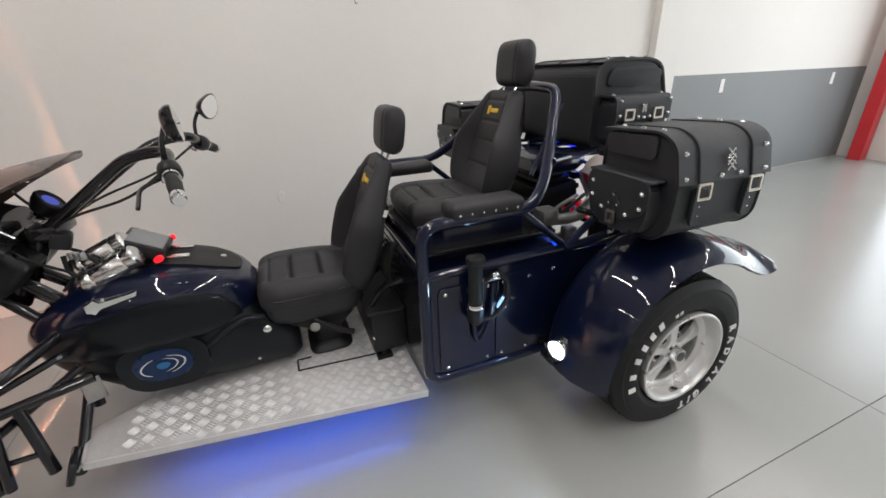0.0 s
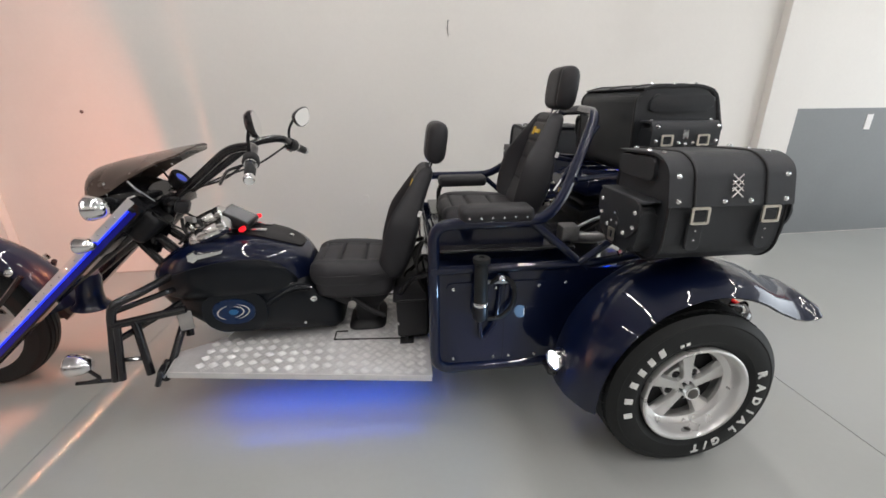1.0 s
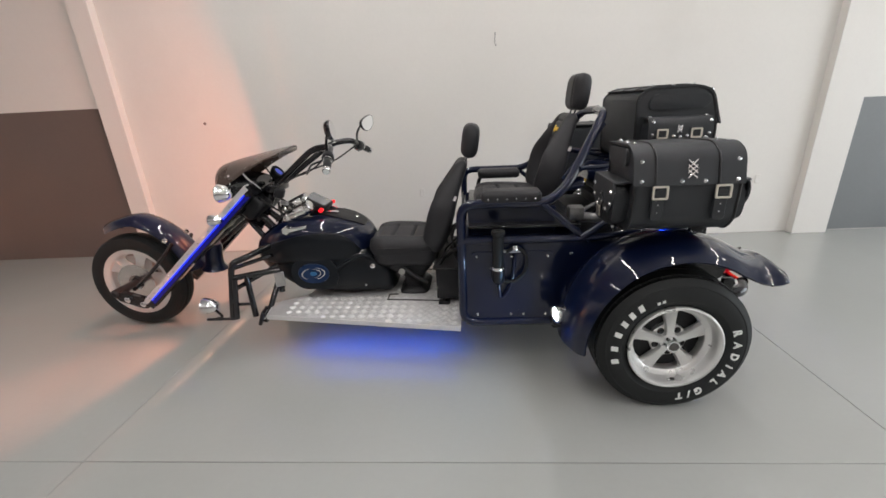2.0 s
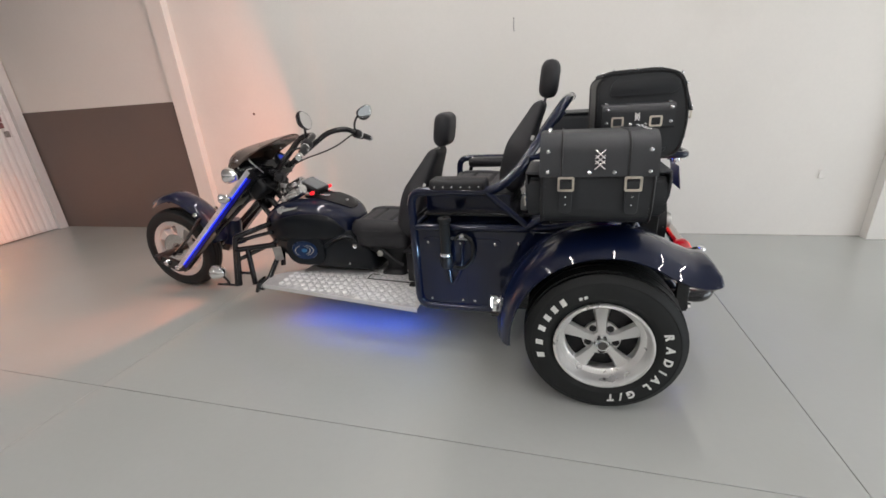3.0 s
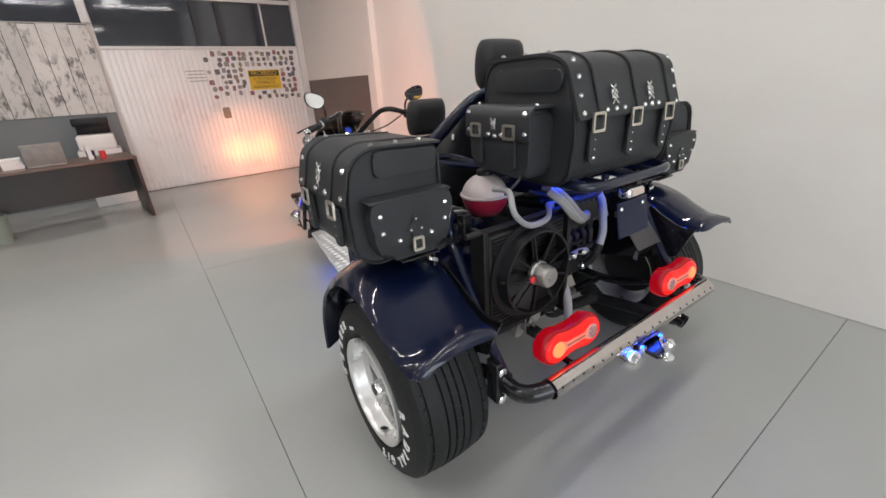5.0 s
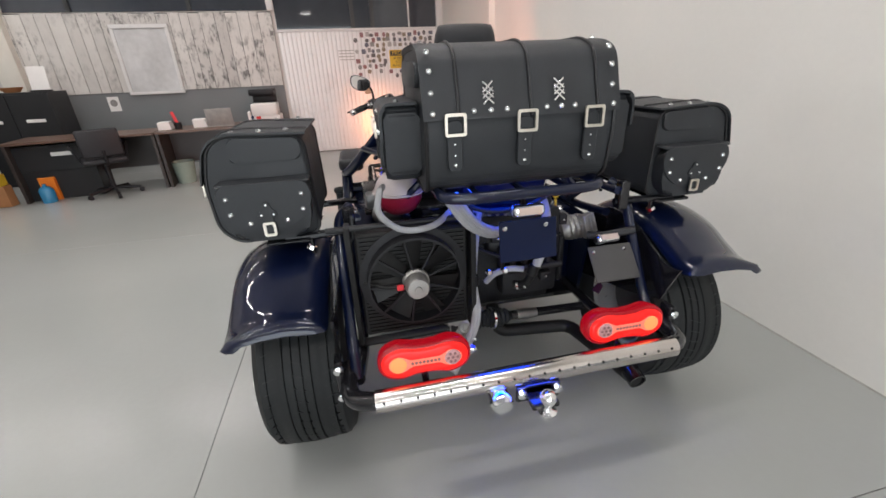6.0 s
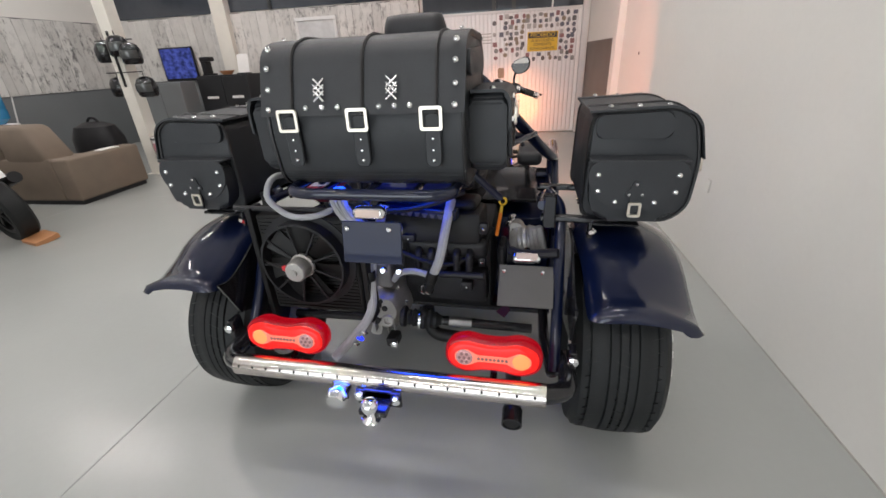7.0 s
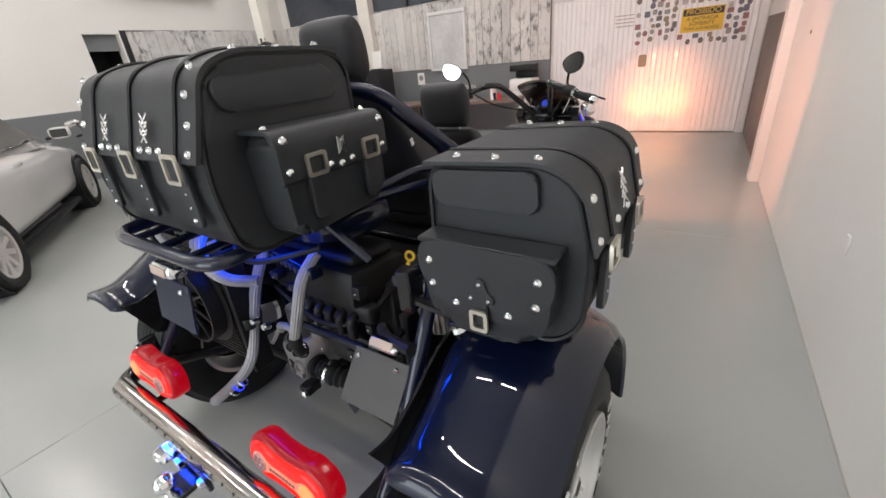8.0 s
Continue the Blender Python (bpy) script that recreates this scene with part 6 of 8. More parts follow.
    part("air_box", hull_along_x([(-0.22, 0.05, 0.14, 0.97, 1.03), (-0.16, 0.05, 0.20, 0.94, 1.06), (0.0, 0.05, 0.21, 0.95, 1.06), (0.08, 0.05, 0.16, 0.97, 1.04)], 4, 28), NAVY, trike, "dark blue air box under the luggage rack")


engine()


def radiator():
    rad = part("radiator", box(0.165, 0.225, -0.515, -0.135, 0.53, 0.925, 0.008, 1), CABLE, trike, "black radiator with an electric fan")
    for k in range(26):
        part("fin", box(0.2255, 0.231, -0.50, -0.15, 0.545 + 0.0145 * k, 0.552 + 0.0145 * k), CABLE, rad)
    c = (0.262, -0.328, 0.757)
    part("fan_ring", lathe([(0.152, -0.03), (0.160, -0.03), (0.160, 0.022), (0.152, 0.022)], c, (1, 0, 0), 48, None, True), SATIN, rad)
    part("fan_shroud", lathe([(0.161, -0.032), (0.186, -0.033), (0.186, -0.028), (0.161, -0.026)], c, (1, 0, 0), 40, None, True), SATIN, rad)
    arm = to_mesh("arm", box(-0.004, 0.004, -0.0035, 0.0035, 0.035, 0.155, 0.001, 1), SATIN)
    for k in range(9):
        place("arm", arm, rad, Matrix.Translation((0.277, c[1], c[2])) @ Matrix.Rotation(2 * math.pi * k / 9 + 0.2, 4, "X"))
    blade = to_mesh("blade", rings([[(-0.014 * u + x, u * w, r) for x, u in ((0, -1), (0.003, 0), (0, 1), (-0.003, 0))] for r, w, x in ((0.04, 0.018, 0), (0.10, 0.028, 0), (0.146, 0.038, 0))]), CABLE)
    for k in range(7):
        place("blade", blade, rad, Matrix.Translation((0.252, c[1], c[2])) @ Matrix.Rotation(2 * math.pi * k / 7, 4, "X"))
    part("fan_motor", lathe([(0.001, 0.0), (0.046, 0.0), (0.046, 0.012), (0.040, 0.018), (0.039, 0.058), (0.034, 0.066), (0.012, 0.067), (0.010, 0.071), (0.001, 0.071)], (0.268, c[1], c[2]), (1, 0, 0), 28), CAST, rad, "bare metal fan motor")
    part("motor_wire", tube([(0.30, -0.37, 0.757), (0.29, -0.42, 0.752), (0.265, -0.50, 0.77)], 0.005, 0.03, 6), CABLE, rad)
    part("wire_plug", box(0.294, 0.306, -0.395, -0.372, 0.745, 0.765, 0.003, 1), RED, rad)
    for y in (-0.535, -0.115):
        part("rad_mount", box(0.16, 0.235, y - 0.010, y + 0.010, 0.50, 0.95, 0.003, 1), CABLE, rad)
    part("rad_bar", tube([(0.21, -0.60, 0.945), (0.21, -0.10, 0.945)], 0.010, 0, 8), IRON, rad)
    # coolant tank
    c = (0.0, -0.338, 0.992)
    ball = [(0.090 * math.cos(radians(a)), 0.086 * math.sin(radians(a))) for a in range(-88, 89, 8)]
    tk = part("coolant_tank", lathe([p for p in ball if p[1] > 0.006], c, (0, 0, 1), 28), TANKPLASTIC, trike, "round translucent coolant tank half full of red coolant", 60)
    part("coolant", lathe([(r * 0.985, h) for r, h in ball if h < 0.010], c, (0, 0, 1), 28), COOLANT, tk, "", 60)
    part("tank_seam", lathe([(0.088, 0.002), (0.096, 0.004), (0.096, 0.010), (0.088, 0.012)], c, (0, 0, 1), 28, None, True), TANKPLASTIC, tk)
    part("tank_cap", lathe([(0.03, 0.08), (0.03, 0.098), (0.026, 0.102), (0.001, 0.102)], c, (0, 0, 1), 16), SATIN, tk)
    # metal clutter in the open side of the frame
    part("intake_pipe", tube([(-0.34, -0.40, 0.835), (-0.22, -0.42, 0.830), (-0.12, -0.40, 0.855), (-0.03, -0.33, 0.90)], 0.026, 0.08, 12), STEEL, trike, "bare metal intake pipe")
    part("throttle_body", box(-0.40, -0.32, -0.46, -0.38, 0.83, 0.90, 0.012, 2), STEEL, trike)
    for k in range(4):
        part("cable", tube([(-0.36 + 0.05 * k, -0.36, 0.80), (-0.30 + 0.05 * k, -0.42, 0.90 - 0.02 * k), (-0.18 + 0.04 * k, -0.40, 0.93), (-0.12 + 0.04 * k, -0.30, 0.88)], 0.008, 0.06, 8), CABLE if k % 2 else STEEL, trike)
    runs = (([(0.12, -0.40, 1.05), (0.22, -0.415, 1.065), (0.25, -0.435, 1.00), (0.25, -0.36, 0.928), (0.25, -0.25, 0.935), (0.18, -0.18, 0.96)], 0.0105),
            ([(0.20, -0.20, 1.02), (0.25, -0.176, 0.98), (0.26, -0.133, 0.925), (0.25, -0.06, 0.885), (0.20, 0.0, 0.87)], 0.017),
            ([(0.20, -0.17, 1.02), (0.25, -0.150, 0.98), (0.26, -0.108, 0.925), (0.25, -0.04, 0.89), (0.20, 0.03, 0.88)], 0.016),
            ([(0.10, 0.19, 0.955), (0.165, 0.186, 0.905), (0.20, 0.160, 0.77), (0.203, 0.135, 0.712), (0.200, 0.125, 0.69)], 0.0165),
            ([(0.14, -0.040, 0.64), (0.16, -0.01, 0.685), (0.165, 0.05, 0.700), (0.17, 0.10, 0.69)], 0.0115),
            ([(0.10, -0.06, 0.93), (0.15, -0.09, 0.82), (0.19, -0.112, 0.67), (0.24, -0.098, 0.55), (0.31, -0.178, 0.457), (0.35, -0.23, 0.41)], 0.0175))
    for pts, r in runs:
        part("coolant_hose", tube(pts, r, 0.08, 26, None, 0.10), HOSE, trike, "grey coolant hose with lengthwise ribs", 20)
    part("hose_band", lathe([(0.018, -0.022), (0.0215, -0.018), (0.0215, 0.018), (0.018, 0.022)], (0.200, 0.128, 0.700), (-0.1, -0.3, -0.8), 16, None, True), CABLE, trike)
    part("hose_elbow", tube([(0.200, 0.126, 0.695), (0.190, 0.115, 0.650), (0.172, 0.100, 0.622), (0.150, 0.070, 0.618)], 0.0165, 0.03, 12), CABLE, trike)
    for y, z in ((0.108, 0.628), (0.085, 0.618)):
        part("hose_clamp", lathe([(0.017, -0.005), (0.0195, -0.004), (0.0195, 0.004), (0.017, 0.005)], (0.176 - (0.108 - y) * 0.7, y, z), (0.5, 0.8, 0.25), 16, None, True), CHROME, trike)
    part("hose_band", lathe([(0.019, -0.02), (0.022, -0.016), (0.022, 0.016), (0.019, 0.02)], (0.204, -0.109, 0.690), (0.05, 0, -1), 16, None, True), CABLE, trike)
    # the middle band is no lamp; blue light is put in as its own glow
    for k in range(3):
        part("hose_band", lathe([(0.0185, -0.004), (0.0205, 0), (0.0185, 0.004)], (0.278 + 0.012 * k, -0.133 - 0.014 * k, 0.487 - 0.018 * k), (0.45, -0.5, -0.7), 16, None, True), BLUELED if k == 1 else CHROME, trike)


radiator()


def tail():
    # bumper
    bar = part("bumper", tube([(0.30, -0.585, 0.47), (0.455, -0.585, 0.465), (0.500, -0.50, 0.478), (0.500, 0.52, 0.488), (0.455, 0.60, 0.475), (0.30, 0.60, 0.48)], 0.030, 0.07, 16), BLACK, trike, "black tube bumper with a bright perforated cover")
    cover = [(0.036 * math.cos(a), 0.036 * math.sin(a)) for a in np.linspace(radians(-80), radians(150), 16)]
    cover = cover + [(0.033 * math.cos(a), 0.033 * math.sin(a)) for a in np.linspace(radians(150), radians(-80), 16)]
    bm = rings([[(0.500 + u, y, z + v) for u, v in cover] for y, z in ((-0.505, 0.480), (0.530, 0.490))])
    part("bumper_cover", bm, BUMPER, bar, "bright perforated bumper cover", 30)
    hole = to_mesh("hole", lathe([(0.0048, 0), (0.0048, 0.0006), (0.001, 0.0007)], seg=8), CABLE)
    for k in range(20):
        y = -0.48 + 0.0515 * k
        n = Vector((math.cos(radians(28)), 0, math.sin(radians(28))))
        place("hole", hole, bar, facing(Vector((0.500, y, 0.480 + 0.0097 * (y + 0.505))) + n * 0.0359, n))
    for s in SIDES:
        br = part("bumper_bracket", side(box(0.33, 0.385, -0.625, -0.60, 0.40, 0.56, 0.004, 1), s), BLACK, trike, "black bolted bumper bracket")
        for z in (0.425, 0.535):
            place("bolt", BIGBOLT, br, facing((0.386, s * 0.612, z), (1, 0, 0)))
        part("rear_frame", side(tube([(0.36, -0.56, 0.46), (0.25, -0.565, 0.60), (0.06, -0.565, 0.93), (0.02, -0.52, 0.965)], 0.019, 0.06, 12), s), NAVY, trike)
        part("frame_rail", side(tube([(-0.45, -0.54, 0.33), (0.05, -0.54, 0.34), (0.36, -0.555, 0.46)], 0.022, 0.08, 12), s), BLACK, trike)
        part("bag_support", side(tube([(0.10, -0.50, 0.90), (0.12, -0.62, 0.905), (0.12, -0.74, 0.900)], 0.014, 0.03, 8), s), BLACK, trike)
        part("bag_support", side(tube([(-0.26, -0.50, 0.90), (-0.24, -0.62, 0.905), (-0.24, -0.74, 0.900)], 0.014, 0.03, 8), s), BLACK, trike)
        part("bag_tray", side(box(-0.27, 0.15, -0.80, -0.66, 0.893, 0.903, 0.003, 1), s), BLACK, trike)
        part("tray_post", side(box(0.09, 0.13, -0.545, -0.505, 0.872, 0.985, 0.004, 1), s), BLACK, trike)
        part("top_rail", side(tube([(-0.36, -0.56, 0.77), (-0.10, -0.52, 0.93), (0.12, -0.50, 0.95)], 0.016, 0.08, 10), s), NAVY, trike)
        for x, y, z in ((0.11, 0.66, 0.862), (-0.24, 0.66, 0.862)):
            place("bolt", BIGBOLT, trike, facing((x, s * y, z), (0.2, s * 0.5, -1)))
            part("tray_leg", side(tube([(x, -y, 0.895), (x, -y, 0.835)], 0.008, 0, 8), s), BLACK, trike)
    # tail lamps: two joined discs
    for yc in (-0.337, 0.369):
        def bone(grow):
            out = []
            for k in range(64):
                a = 2 * math.pi * k / 64
                u = math.copysign(abs(math.cos(a)) ** 0.60, math.cos(a))
                v = math.copysign(abs(math.sin(a)) ** 0.80, math.sin(a)) * (0.051 + 0.016 * smooth(0.12, 0.62, abs(u)))
                out.append((u * (0.150 + grow), v * (1 + grow / 0.06)))
            return out
        tilt = pose(0.442, yc, 0.570, 0, -8, 0)
        lamp = part("tail_lamp", turned(rings([[(h, u, v) for u, v in bone(g)] for h, g in ((-0.040, -0.004), (-0.010, 0.0), (0.004, -0.002), (0.010, -0.008), (0.010, -0.014))]), tilt), REDLENS, trike, "lit red bone-shaped tail lamp", 50)
        part("lens", turned(rings([[(h, u, v) for u, v in bone(g)] for h, g in ((0.006, -0.010), (0.013, -0.012), (0.018, -0.017), (0.020, -0.024))]), tilt), REDCORE, lamp, "", 50)
        inner = [(u * 0.117, v) for u, v in ((math.copysign(abs(math.cos(a)) ** 0.6, math.cos(a)), math.copysign(abs(math.sin(a)) ** 0.8, math.sin(a)) * (0.011 + 0.022 * smooth(0.35, 0.75, abs(math.cos(a)) ** 0.6))) for a in (2 * math.pi * k / 64 for k in range(64)))]
        part("inner_lens", turned(rings([[(h, u * g, v * g) for u, v in inner] for h, g in ((0.016, 1.0), (0.021, 0.99), (0.0225, 0.93))]), tilt), PINKLENS, lamp, "", 50)
        for u, mt in ((-0.086, AMBER), (0.086, BACKLITGREY)):
            uu = u if yc < 0 else -u
            disc = part("lens", turned(lathe([(0.027, 0.021), (0.025, 0.0245), (0.016, 0.026), (0.001, 0.026)], (0, uu, 0), (1, 0, 0), 24), tilt), mt, lamp)
            if mt is BACKLITGREY:
                for k in range(7):
                    a = k * math.pi / 3
                    r = 0.015 if k < 6 else 0
                    part("diode", turned(lathe([(0.0055, 0.0245), (0.0045, 0.0275), (0.001, 0.028)], (0, uu + r * math.cos(a), r * math.sin(a)), (1, 0, 0), 8), tilt), DIODE, disc)
        for k in range(8):
            part("diode", turned(lathe([(0.005, 0.018), (0.0045, 0.0245), (0.001, 0.025)], (0, -0.042 + 0.012 * k, 0), (1, 0, 0), 8), tilt), DIODE, lamp)
        part("stem", tube([(0.42, yc, 0.56), (0.40, yc, 0.47), (0.47, yc, 0.47)], 0.012, 0.03, 8), BLACK, lamp)
    # hitch and socket
    hitch = part("tow_hitch", box(0.50, 0.60, -0.030, 0.060, 0.420, 0.440, 0.004, 1), BLACK, trike, "black tow hitch with a chrome ball")
    part("hitch_plate", box(0.525, 0.540, -0.06, 0.09, 0.405, 0.465, 0.004, 1), BLACK, hitch)
    part("ball", lathe([(0.001, -0.045), (0.030, -0.044), (0.030, -0.034), (0.014, -0.028), (0.013, -0.010), (0.022, 0.0), (0.0265, 0.014), (0.025, 0.028), (0.016, 0.038), (0.001, 0.041)], (0.603, 0.015, 0.455), (0, 0, 1), 24), CHROME, hitch, "", 60)
    for y in (-0.045, 0.075):
        place("bolt", BIGBOLT, hitch, facing((0.541, y, 0.445), (1, 0, 0)))
    part("drop", box(0.50, 0.54, -0.03, 0.06, 0.405, 0.47, 0.003, 1), BLACK, hitch)
    sock = part("tow_socket", lathe([(0.030, -0.05), (0.034, -0.045), (0.034, 0.0), (0.038, 0.003), (0.038, 0.018), (0.030, 0.030), (0.001, 0.032)], (0.545, -0.118, 0.437), (1, 0, -0.15), 24), CHROME, trike, "round chrome trailer socket")
    part("socket_arm", tube([(0.50, -0.118, 0.455), (0.53, -0.118, 0.44)], 0.012, 0, 8), BLACK, sock)
    # luggage rack and blank plates
    rack = part("luggage_rack", tube([(-0.10, -0.245, 1.075), (0.38, -0.245, 1.068), (0.40, -0.18, 1.066), (0.40, 0.19, 1.066), (0.38, 0.25, 1.068), (-0.10, 0.25, 1.075)], 0.017, 0.06, 12), NAVY, trike, "tubular luggage rack")
    for y in (-0.14, 0.0, 0.14):
        part("slat", tube([(-0.10, y, 1.075), (0.40, y, 1.066)], 0.010, 0, 8), NAVY, rack)
    for s in SIDES:
        part("rack_leg", side(tube([(0.10, -0.245, 1.07), (0.06, -0.36, 0.95)], 0.013, 0, 8), s), NAVY, rack)
        part("rack_leg", side(tube([(-0.06, -0.24, 1.075), (-0.28, -0.30, 1.11), (-0.36, -0.44, 1.09)], 0.013, 0.04, 8), s), NAVY, rack)
    for name, m, mat_, w, h, lab in (("plate_holder", pose(0.410, 0.008, 0.9225, 0, -10, 0), PLATEBLUE, 0.092, 0.064, "glossy dark blank plate under the rack"), ("plate_holder", pose(0.213, 0.458, 0.690, 0, -40, 0), PLATEGREY, 0.0925, 0.072, "matt grey blank plate beside the engine")):
        pl = part(name, turned(box(-0.003, 0.003, -w, w, -h, h, 0.002, 1), m), mat_, trike, lab)
        for y in (-0.075, 0.055):
            place("bolt", BOLT, pl, facing(m @ Vector((0.003, y, h - 0.022)), (1, 0, 0)))
        part("plate_lamp", turned(box(-0.025, 0.022, -0.050, 0.050, h + 0.008, h + 0.046, 0.014, 3), m), CHROME, pl)
        part("lamp_lens", turned(box(0.0225, 0.026, -0.036, 0.036, h + 0.016, h + 0.038, 0.001, 1), m), PLATELENS, pl)
        part("stem", turned(tube([(-0.02, 0, h + 0.03), (-0.05, 0, h + 0.07)], 0.012, 0, 8), m), BLACK, pl)
    part("plate_arm", tube([(0.17, 0.56, 0.80), (0.13, 0.44, 0.77), (0.10, 0.40, 0.77)], 0.016, 0.04, 8), SATIN, trike)
    part("led_bar", tube([(0.10, -0.22, 1.052), (0.10, 0.20, 1.052)], 0.004, 0, 6), BLUELED, rack)


tail()

# ---- luggage ----
def lace_mark(at, normal, parent, h=0.046, k0=1.0):
    """A crossed silver lace mark."""
    m = facing(at, normal)
    me = to_mesh("lace", box(-0.026 * k0, 0.026 * k0, -0.0026, 0.0026, 0, 0.0035, 0.001, 1), ALLOY)
    up = m.to_3x3() @ Vector((0, 1, 0))
    for k in (-1, 0, 1):
        for a in (42, -42):
            place("lace", me, parent, Matrix.Translation(up * k * h * 0.52) @ m @ pose(0, 0, 0.0005 if a > 0 else 0.002, 0, 0, a))


def buckle(at, normal, parent, w=0.034, h=0.030):
    m = facing(at, normal)
    ring = [rounded_poly([(-w, -h), (w, -h), (w, h), (-w, h)], 0.008, 3), rounded_poly([(-w + 0.008, -h + 0.008), (w - 0.008, -h + 0.008), (w - 0.008, h - 0.008), (-w + 0.008, h - 0.008)], 0.004, 3)]
    secs = [[(*p, 0.002) for p in ring[0]], [(*p, 0.008) for p in ring[0]], [(*p, 0.008) for p in ring[1]], [(*p, 0.002) for p in ring[1]]]
    part("buckle", turned(rings(secs, None, False, True), m), NICKEL, parent, "square metal buckle")


def saddlebag(s):
    root = thing("saddlebag", (-0.05, s * 0.78, 0.905), "studded black leather saddlebag with two buckled straps, fixed above the mudguard", "saddlebag", "luggage on the trike")
    x0, x1 = -0.272, 0.116
    prof = rounded_poly([(-0.620, 0.912), (-0.885, 0.906), (-0.935, 0.955), (-0.942, 1.10), (-0.915, 1.215), (-0.860, 1.248), (-0.630, 1.238)], 0.045, 5)
    part("body", side(prism(prof, "x", x0, x1, 0.012, 3), s), LEATHER, root, sharp=60)
    # flap over top and front
    line = rounded_path([(0, -0.622, 1.246), (0, -0.862, 1.257), (0, -0.926, 1.222), (0, -0.953, 1.105)], 0.05, 6)
    t = 0.007
    secs = []
    for x in (x0 - 0.012, x0 - 0.008, x1 + 0.008, x1 + 0.012):
        outer = [(x, p.y, p.z) for p in line]
        inner = []
        for p in line:
            inner.append((x, p.y + 0.55 * t * (1 if p.z < 1.23 else 0.3), p.z - t * (1 if p.z > 1.2 else 0.2)))
        secs.append(outer + inner[::-1])
    flap = part("flap", side(rings(secs), s), LEATHER, root, "stitched leather flap", 40)
    for x in (-0.203, 0.030):
        part("welt", side(tube([(x, p.y - 0.002, p.z + 0.001) for p in line], 0.0045, 0, 6), s), WELT, flap)
    for x in (x0 + 0.018, x1 - 0.018):
        for y, z, n in ((-0.948, 1.122, (0, -1, 0.1)), (-0.932, 1.195, (0, -1, 0.3))):
            place("stud", STUD, flap, facing((x, s * -y, z), (0, -n[1] * s, n[2])))
        for y in (-0.68, -0.76, -0.84):
            place("stud", STUD, flap, facing((x, -s * y, 1.252 + 0.004 * (-y - 0.6) * 10 * 0.1), (0, 0, 1)))
    for x in (-0.105, -0.020):
        place("stud", STUD, flap, facing((x, s * 0.950, 1.120), (0, s, 0.1)))
    lace_mark((-0.070, s * 0.944, 1.165), (0, s, 0.22), flap, 0.036, 0.92)
    for x in (-0.186, 0.045):
        st = part("strap", side(prism(rounded_poly([(x - 0.024, 0.965), (x + 0.024, 0.965), (x + 0.024, 1.09), (x - 0.024, 1.09)], 0.018, 3), "y", -0.957, -0.944, 0.002, 1), s), LEATHER, root)
        buckle((x, s * 0.960, 1.080), (0, s, 0.05), st, 0.030, 0.027)
        for k in range(2):
            place("strap_hole", BOLT, st, facing((x, s * 0.957, 1.03 - 0.03 * k), (0, s, 0)) @ Matrix.Scale(0.4, 4))
    # end pockets, one fore and one aft
    for e, xe in ((1, x1), (-1, x0)):
        def slab(poly, d0, d1, bev, seg):
            return side(prism(poly, "x", min(xe + e * d0, xe + e * d1), max(xe + e * d0, xe + e * d1), bev, seg), s)
        pk = rounded_poly([(-0.895, 0.985), (-0.865, 0.925), (-0.665, 0.922), (-0.635, 0.985), (-0.637, 1.100), (-0.893, 1.100)], 0.04, 5)
        part("end_pocket", slab(pk, 0.0, 0.060, 0.018, 3), LEATHER, root, "rounded end pocket")
        fl = rounded_poly([(-0.905, 1.030), (-0.84, 0.966), (-0.69, 0.966), (-0.627, 1.030), (-0.627, 1.112), (-0.903, 1.112)], 0.045, 5)
        pf = part("pocket_flap", slab(fl, 0.058, 0.067, 0.003, 1), LEATHER, root)
        for y, z in ((-0.875, 1.07), (-0.872, 1.02), (-0.820, 0.987), (-0.710, 0.987), (-0.658, 1.02), (-0.655, 1.07)):
            place("stud", STUD, pf, facing((xe + e * 0.067, -s * y, z), (e, 0, 0)))
        sp = part("pocket_strap", slab(rounded_poly([(-0.780, 0.930), (-0.750, 0.930), (-0.750, 1.03), (-0.780, 1.03)], 0.012, 3), 0.067, 0.073, 0.002, 1), LEATHER, root)
        buckle((xe + e * 0.074, s * 0.765, 0.967), (e, 0, 0.0), sp, 0.019, 0.023)
        lobes = [(-0.765 + r * math.sin(a), 1.022 + r * math.cos(a)) for a, r in ((2 * math.pi * k / 36, 0.024 + 0.008 * math.cos(3 * 2 * math.pi * k / 36)) for k in range(36))]
        patch = part("strap_patch", slab(lobes, 0.0665, 0.0725, 0.0015, 1), LEATHER, root, "three-lobed riveted leather patch")
        for k in range(3):
            a = 2 * math.pi * k / 3
            place("rivet", BOLT, patch, facing((xe + e * 0.0725, s * (0.765 - 0.021 * math.sin(a)), 1.022 + 0.021 * math.cos(a)), (e, 0, 0)) @ Matrix.Scale(0.55, 4))
        part("pocket_lid", side(box(min(xe, xe + e * 0.066), max(xe, xe + e * 0.066), -0.903, -0.628, 1.104, 1.114, 0.004, 1), s), LEATHER, root)
        part("top_flap", side(prism(rounded_poly([(-0.855, 1.165), (-0.645, 1.165), (-0.640, 1.232), (-0.850, 1.240)], 0.02, 4), "x", min(xe, xe + e * 0.014), max(xe, xe + e * 0.014), 0.004, 1), s), LEATHER, root)
        part("end_welt", side(tube([(xe + e * 0.002, y, z) for y, z in prof + prof[:1]], 0.005, 0, 6), s), WELT, root)


for s in SIDES:
    saddlebag(s)


